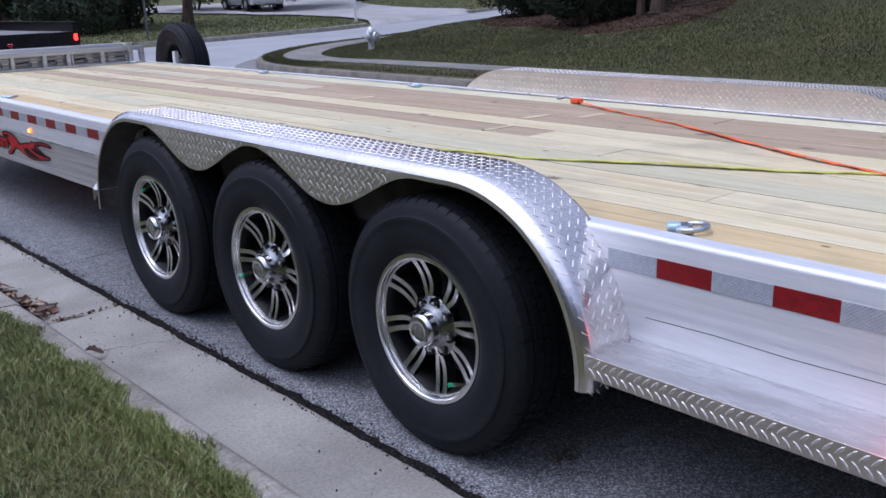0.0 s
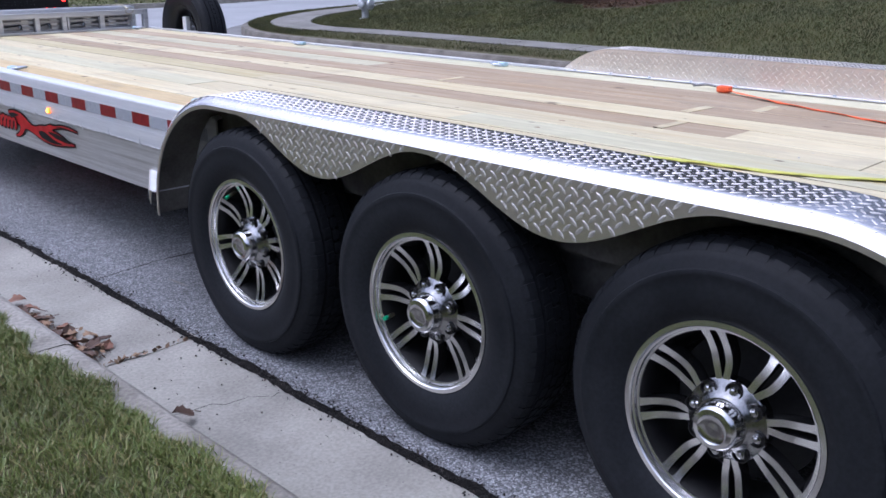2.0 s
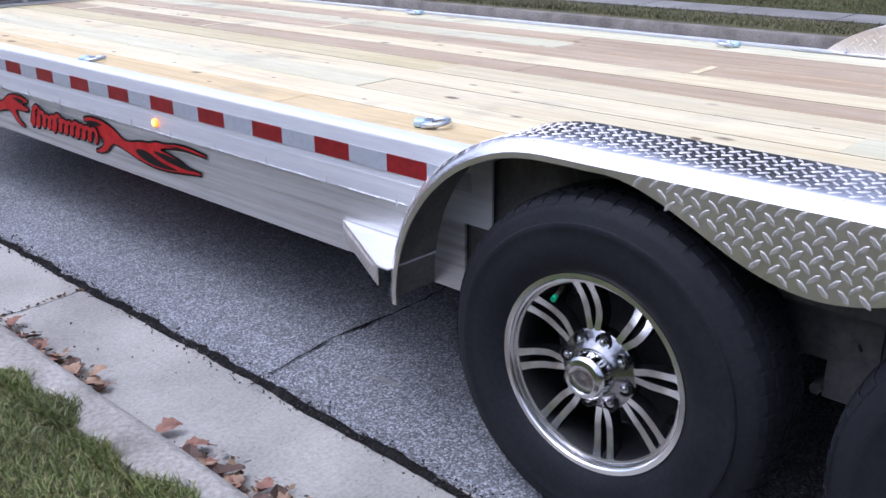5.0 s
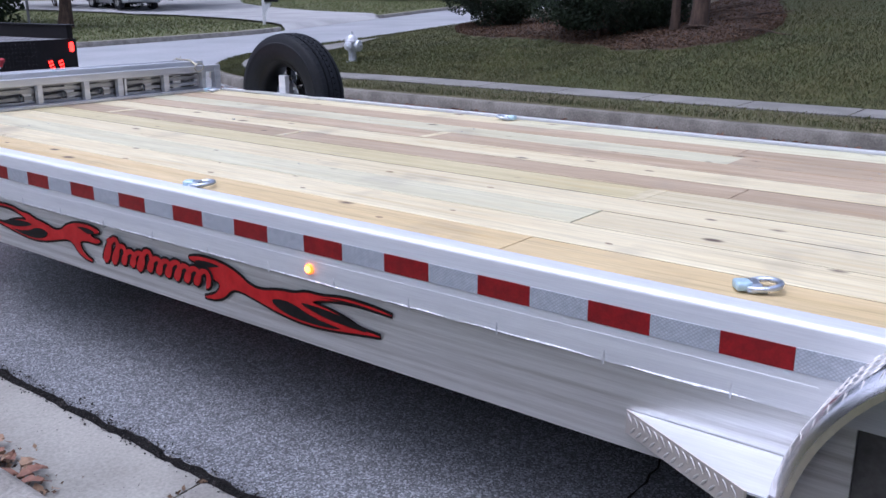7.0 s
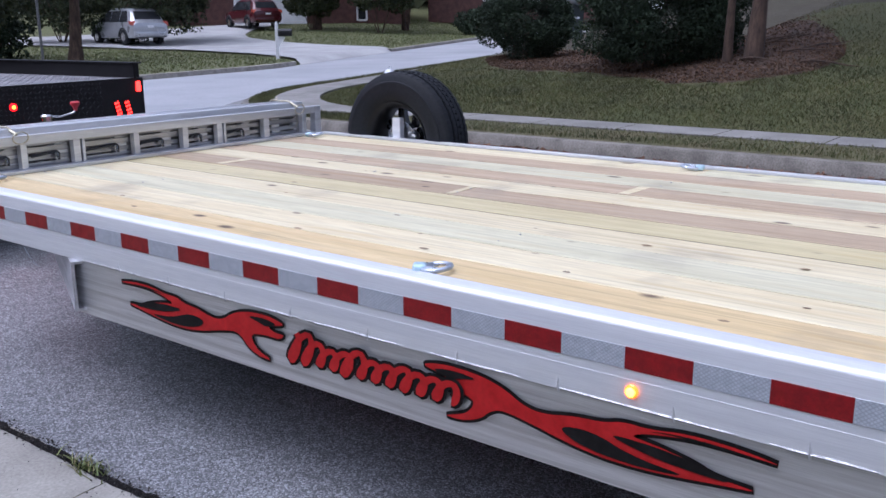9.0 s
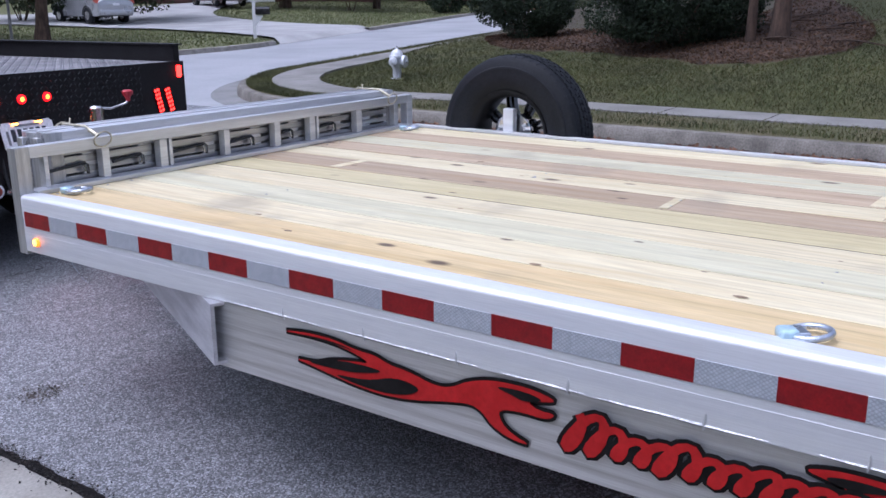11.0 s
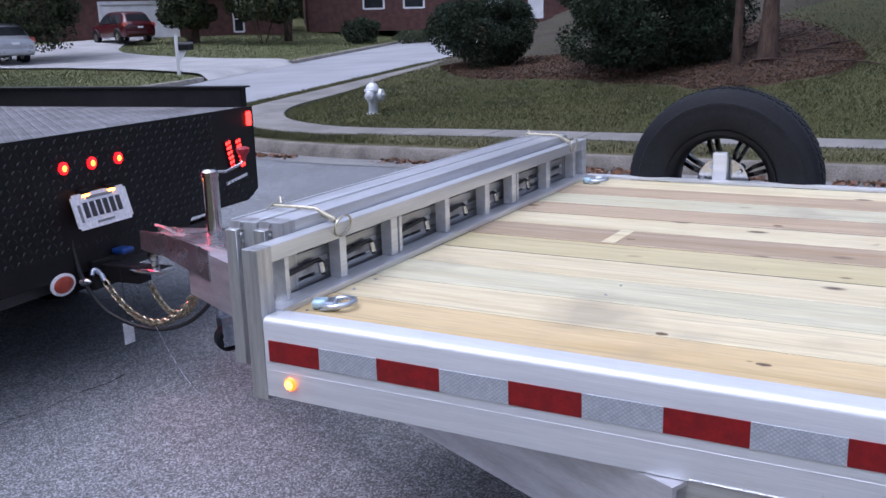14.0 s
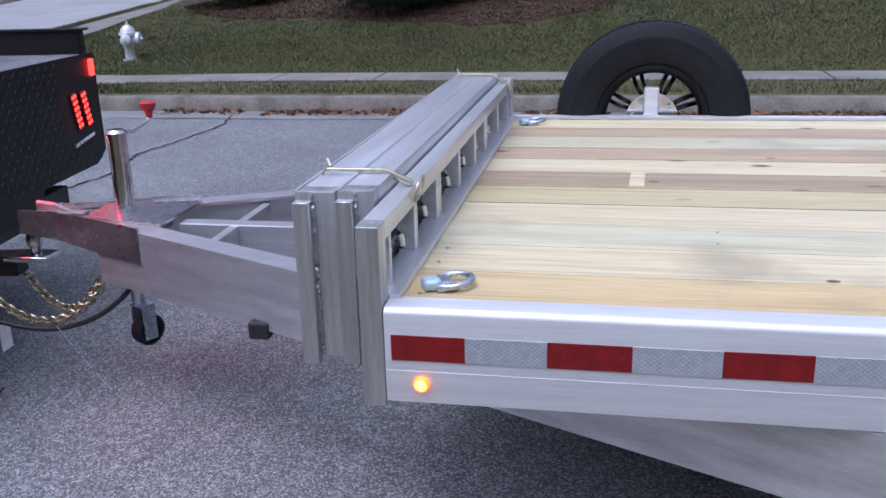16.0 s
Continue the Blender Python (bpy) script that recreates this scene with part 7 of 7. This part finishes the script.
for i, (x, y, h_, s) in enumerate(((23.1, 18.3, 1.012, 0.33), (22.75, 18.1, 1.012, 0.22), (21.6, 18.3, 0.0, 0.26))):
    bm = B()
    bmesh.ops.create_icosphere(bm, subdivisions=3, radius=s)
    for v in bm.verts:
        k = 1 + 0.25 * noise.noise(v.co * 5 + Vector((i * 3, 0, 0)))
        v.co = Vector((v.co.x * k * 1.2, v.co.y * k, max(v.co.z * k * 0.75, -0.45 * s) + 0.45 * s))
    ob = part("rubbish_bag", bm, BAG, None, "", 60)
    ob.matrix_basis = pose(x, y, ground_z(x, y) + h_)
    tagged(ob, "knotted white plastic rubbish bag", "bag", "rubbish bags")
bm = B()
box(bm, -0.25, 0.25, -0.2, 0.2, 0.0, 0.6, 0.01)
ob = part("cardboard_carton", bm, CARDBOARD)
ob.matrix_basis = pose(22.05, 18.35, ground_z(22.05, 18.35), 0, 0, 25)
tagged(ob, "brown cardboard carton beside the bins", "box")

# ---- the corner across the side street ----
t = thing("mailbox", 21.15, 28.1, ground_z(21.15, 28.1), 40, label="black mailbox on a white post by the driveway", category="mailbox")
bm = B()
box(bm, -0.05, 0.05, -0.05, 0.05, -0.2, 1.16, 0.006)
prism(bm, [(-0.05, 0.40), (-0.05, 0.74), (-0.26, 0.74), (-0.26, 0.68)], "x", -0.03, 0.03)
prism(bm, [(-0.045, 1.16), (0.045, 1.16), (0.0, 1.24)], "x", -0.045, 0.045)
part("post", bm, WHITE_PAINT, t)
bm = B()
prism(bm, [(-0.09, 0.75), (-0.09, 0.92), (-0.06, 0.97), (0, 0.99), (0.06, 0.97), (0.09, 0.92), (0.09, 0.75)], "y", -0.50, -0.0505)
part("box", bm, GLOSS_BLACK, t, "black metal box")
bm = B()
tube(bm, [(0, 0, -0.1), (0, 0, 3.6)], 0.035, 10)
ob = part("sign_pole", bm, POLE_MAT, None, "", 50)
ob.matrix_basis = pose(12.6, 27.5, ground_z(12.6, 27.5))
tagged(ob, "thin grey steel pole in the corner lawn", "pole")


def car(x, y, rz, paint, label):
    """A rounded estate car, its tail towards -y, lofted through cross-sections."""
    z0 = ground_z(x, y) + 0.06
    t = thing("parked_car", x, y, z0, rz, label=label, category="car", group="cars on the driveway")
    W, BELT, WR = 0.92, 0.99, 0.69
    stations = [(-2.30, 0.74, 0.74, 0.66, 0.80, 0.42), (-2.27, 0.86, 0.88, 0.78, 0.97, 0.36), (-2.14, 0.91, BELT, 0.76, 1.10, 0.32), (-1.98, W, BELT, 0.73, 1.28, 0.30), (-1.74, W, BELT, WR, 1.55, 0.30),
                (-1.45, W, BELT, WR, 1.64, 0.30), (-0.6, W, BELT, WR, 1.67, 0.30), (0.1, W, BELT, WR, 1.65, 0.30), (0.5, W, BELT, WR, 1.55, 0.30), (1.25, 0.91, 0.96, 0.76, 1.08, 0.30),
                (1.9, 0.88, 0.86, 0.70, 0.95, 0.30), (2.2, 0.80, 0.72, 0.60, 0.78, 0.36), (2.28, 0.70, 0.60, 0.50, 0.62, 0.42)]
    rows = []
    for y_, w, belt, wr, roof, low in stations:
        half = [(w * 0.93, low), (w, low + 0.12), (w + 0.005, 0.66 if belt > 0.8 else belt * 0.8), (w - 0.01, belt - 0.03), (w - 0.03, belt), (wr, roof - 0.06), (wr - 0.10, roof - 0.005), (wr * 0.4, roof + 0.012)]
        rows.append([(-a, y_, b) for a, b in half] + [(a, y_, b) for a, b in reversed(half)])
    k = len(rows[0])
    verts = [p for r_ in rows for p in r_]
    faces = [(i * k + j, i * k + (j + 1) % k, (i + 1) * k + (j + 1) % k, (i + 1) * k + j) for i in range(len(rows) - 1) for j in range(k)]
    faces += [tuple(range(k)), tuple(range((len(rows) - 1) * k, len(rows) * k))[::-1]]
    body = part("body", (verts, faces), paint, t, "", 28)

    def pane(name, q, nrm):
        n_ = Vector(nrm).normalized()
        bm = B()
        a = [bm.verts.new(Vector(p) + n_ * 0.030) for p in q]
        b = [bm.verts.new(Vector(p) - n_ * 0.012) for p in q]
        bm.faces.new(a)
        bm.faces.new(b[::-1])
        for i in range(4):
            bm.faces.new((a[i], b[i], b[(i + 1) % 4], a[(i + 1) % 4]))
        part(name, bm, GLASS, body)

    def side(y_, f, s):
        return (s * (W - 0.03 + (WR - W + 0.03) * f), y_, BELT + (1.55 - BELT) * f)
    for s in (-1, 1):
        for y0, y1, y2, y3 in ((-1.80, -1.02, -1.06, -1.52), (-0.95, -0.12, -0.15, -0.98), (-0.05, 0.95, 0.34, -0.08)):
            pane("side_window", [side(y0, 0.06, s), side(y1, 0.06, s), side(y2, 0.92, s), side(y3, 0.92, s)], (s, 0, 0.4))
    pane("rear_window", [(-0.66, -2.10, 1.13), (0.66, -2.10, 1.13), (0.57, -1.80, 1.48), (-0.57, -1.80, 1.48)], (0, -0.78, 0.62))
    pane("windscreen", [(-0.70, 1.15, 1.12), (0.70, 1.15, 1.12), (0.58, 0.58, 1.49), (-0.58, 0.58, 1.49)], (0, 0.58, 0.8))
    for s in (-1, 1):
        bm = B()
        prism(bm, [(-2.275, 0.86), (-2.02, 0.92), (-1.98, 1.06), (-2.17, 1.06)], "x", min(s * 0.70, s * 0.925), max(s * 0.70, s * 0.925))
        part("tail_light", bm, OVAL_RED, t)
        for y_ in (-1.36, 1.36):
            bm = B()
            lathe(bm, [(-0.11, 0.20), (-0.115, 0.30), (-0.09, 0.35), (0.09, 0.35), (0.115, 0.30), (0.11, 0.20)], pose(s * (W - 0.09), y_, 0.34), 28)
            wh = part("wheel", bm, RUBBER, t, "", 40)
            bm = B()
            lathe(bm, [(-0.108, 0.0), (-0.108, 0.21), (0.108, 0.21), (0.108, 0.0)], pose(s * (W - 0.09), y_, 0.34), 20)
            part("hub", bm, MACHINED, wh, "", 30)
            bm = B()
            tube(bm, [(s * (W + 0.008), y_ + 0.40 * math.cos(a), 0.34 + 0.40 * math.sin(a)) for a in [math.pi * q / 14 for q in range(15)]], 0.045, 6)
            part("wheel_arch", bm, BLACK_PLASTIC, t)
    bm = B()
    box(bm, -0.16, 0.16, -2.315, -2.27, 0.76, 0.86, 0.004)
    part("plate", bm, PLATE, t)
    bm = B()
    box(bm, -0.80, 0.80, -2.34, -2.1, 0.40, 0.58, 0.04)
    part("bumper", bm, paint, t, "", 40)
    return t


car(26.35, 44.3, -7, SILVER_CAR, "silver estate car parked on the pale driveway")
car(37.8, 48.5, -17, RED_CAR, "dark red car parked before the garage")


def house(name, x, y, z, rz, width, depth, height, openings, label, garage=None):
    """A brick house with a gabled roof; openings: (kind, x0, x1, z0, z1) on the front wall, local x along it."""
    t = thing(name, x, y, z, rz, label=label, category="house")
    xs = sorted({-width / 2, width / 2, *[o[1] for o in openings], *[o[2] for o in openings]})
    bm = B()
    for a, b in zip(xs, xs[1:]):
        cut = [(o[3], o[4]) for o in openings if o[1] <= a + 1e-6 and o[2] >= b - 1e-6]
        z_ = -0.6
        for lo, hi in sorted(cut):
            if lo > z_:
                box(bm, a, b, 0, 0.25, z_, lo)
            z_ = hi
        box(bm, a, b, 0, 0.25, z_, height)
    for sgn in (-1, 1):
        box(bm, sgn * width / 2 - 0.12, sgn * width / 2 + 0.12, 0.25, depth, -0.6, height)
    box(bm, -width / 2, width / 2, depth, depth + 0.25, -0.6, height)
    part("wall", bm, BRICK, t)
    bm = B()
    prism(bm, [(-0.6, height), (depth + 0.85, height), (depth / 2, height + depth * 0.35)], "x", -width / 2 - 0.5, width / 2 + 0.5)
    part("roof", bm, ROOF, t)
    for kind, a, b, lo, hi in openings:
        bm = B()
        if kind == "garage":
            box(bm, a + 0.08, b - 0.08, 0.10, 0.15, lo, hi - 0.1)
            door = part("garage_door", bm, WHITE_PAINT, t, "white panelled garage door")
            for i in range(4):
                for j in range(4):
                    bm = B()
                    w, hh = (b - a - 0.16) / 4, (hi - 0.1 - lo) / 4
                    box(bm, a + 0.08 + w * i + 0.1, a + 0.08 + w * (i + 1) - 0.1, 0.085, 0.10, lo + hh * j + 0.08, lo + hh * (j + 1) - 0.08, 0.01, 1)
                    part("panel", bm, WHITE_PAINT, door)
            bm = B()
            box(bm, a - 0.10, a + 0.08, -0.03, 0.12, lo, hi)
            box(bm, b - 0.08, b + 0.10, -0.03, 0.12, lo, hi)
            box(bm, a - 0.10, b + 0.10, -0.032, 0.12, hi - 0.1, hi + 0.10)
            part("garage_frame", bm, WHITE_PAINT, t)
        else:
            box(bm, a, b, 0.12, 0.14, lo, hi)
            win = part("window" if kind == "window" else "door", bm, GLASS if kind == "window" else WHITE_PAINT, t)
            bm = B()
            for p in ((a - 0.06, a + 0.05, lo - 0.05, hi + 0.05), (b - 0.05, b + 0.06, lo - 0.05, hi + 0.05)):
                box(bm, p[0], p[1], -0.02, 0.16, p[2], p[3])
            box(bm, a + 0.0505, b - 0.0505, -0.02, 0.16, hi - 0.05, hi + 0.05)
            box(bm, a + 0.0505, b - 0.0505, -0.03, 0.16, lo - 0.08, lo + 0.04)
            if kind == "window":
                box(bm, a + 0.0505, b - 0.0505, 0.08, 0.16, (lo + hi) / 2 - 0.03, (lo + hi) / 2 + 0.03)
            part("frame", bm, WHITE_PAINT, win)
    return t


house("brick_house", 41.2, 50.6, 1.3, -43, 18.0, 9.0, 3.2,
      [("garage", -2.2, 2.2, 0.0, 2.35), ("window", 5.6, 6.2, 0.5, 2.0)],
      "red-brown brick house with a white garage door")
house("brick_house", 58, 38.0, 2.2, -52, 20.0, 9.0, 3.2,
      [("window", -6.2, -4.8, 0.9, 2.3), ("window", -3.4, -2.0, 0.9, 2.3), ("window", 2.0, 3.4, 0.9, 2.3), ("door", 5.5, 6.5, 0.0, 2.1)],
      "brick house with white-framed windows behind a clipped hedge")
house("brick_house", 10.5, 55.0, 0.9, -12, 16.0, 9.0, 3.2, [("window", -5.0, -3.6, 0.9, 2.3), ("window", 1.0, 2.4, 0.9, 2.3), ("door", 4.5, 5.5, 0.0, 2.1)], "brick house behind dark trees")

tree(43.6, 41.3, 6.0, 2, 2.6, 10000, 41, "dark tree with two trunks before the brick house", 0.10, low=0.30)
tree(39.3, 44.4, 6.0, 1, 2.8, 10000, 46, "dark leafy tree close to the brick wall", 0.10, low=0.22)
tree(28.2, 44.5, 6.0, 1, 3.2, 12000, 42, "broad dark tree beside the driveway", 0.10, low=0.22)
tree(14.0, 35.5, 7.0, 1, 2.6, 9000, 43, "dark leafy tree in the corner lot", 0.10, low=0.30)
tree(16.8, 33.0, 6.0, 1, 2.2, 7000, 44, "slim dark tree by the driveway", 0.10, low=0.45)
tree(9.9, 40.0, 7.0, 1, 2.8, 8000, 45, "dark tree farther up the street", 0.11, low=0.30)
for x, y, rx, ry, h_, sd in ((12.5, 33.5, 2.0, 1.2, 1.7, 51), (15.6, 36.4, 1.6, 1.2, 1.5, 52), (27.0, 45.5, 1.6, 1.3, 1.4, 53), (44.0, 36.5, 1.1, 1.1, 1.4, 54)):
    shrub("shrub", x, y, rx, ry, h_, 4500, sd, "loose dark shrub in the lawn", 0.07)
for k in range(4):
    shrub("clipped_hedge", 47.0 + 2.6 * k, 34.8 - 1.3 * k, 1.7, 0.9, 0.8, 2500, 60 + k, "low clipped green hedge before the house", 0.06, TREE_LEAF)

# dense foliage before the houses, and the woods that close the view
for x, y, rx, ry, h_, lift, sd in ((40.5, 40.6, 2.0, 1.8, 3.6, 0.9, 71), (39.0, 44.6, 1.7, 1.7, 3.4, 0.7, 72), (28.0, 44.0, 2.6, 2.2, 4.2, 0.5, 73), (24.5, 47.0, 2.6, 2.2, 4.2, 0.4, 74),
                                   (13.6, 36.0, 2.4, 2.0, 4.0, 0.5, 75), (11.0, 38.0, 2.4, 2.0, 4.5, 0.5, 76), (16.5, 40.0, 2.4, 2.0, 4.5, 0.6, 77)):
    shrub("leafy_tree", x, y, rx, ry, h_, 7000, sd, "dense dark leafy tree near the houses", 0.10, TREE_LEAF, lift)["category"] = "tree"
n = 60000
a = rnd.uniform(radians(2), radians(88), n)
d = rnd.uniform(78, 110, n)
px, py = d * np.sin(a), 6 + d * np.cos(a)
# height above the view and this gap are added to shape fender reflections
gap = 1 - 0.88 * np.exp(-((a - radians(33.5)) / radians(4.5)) ** 2)
hz = 1.0 + rnd.uniform(0, 1, n) ** 0.8 * (28 + 5 * np.sin(a * 23) + 3 * np.sin(a * 61)) * gap
tagged(soup("far_woods", np.stack([px, py, hz], 1), rnd.uniform(0.5, 1.3, n), rnd, TREE_LEAF, 1.0), "dark woods closing the view behind the houses", "woods", kind="stuff")
# unseen woods added on the camera's side and both street ends to darken reflections
n = 40000
a = rnd.uniform(radians(95), radians(355), n)
d = rnd.uniform(26, 40, n)
px, py = d * np.sin(a), 4 + d * 1.4 * np.cos(a)
hz = 0.5 + rnd.uniform(0, 1, n) ** 0.8 * (11 + 3 * np.sin(a * 13) + 2 * np.sin(a * 31))
keep = (px < -9) | (py < -18)
keep &= ~((py < -14) & (px > 2) & (px < 8))
tagged(soup("near_woods", np.stack([px, py, hz], 1)[keep], rnd.uniform(0.4, 0.9, n)[keep], rnd, TREE_LEAF, 1.0), "unseen dark woods added beside the street to darken reflections", "woods", kind="stuff")
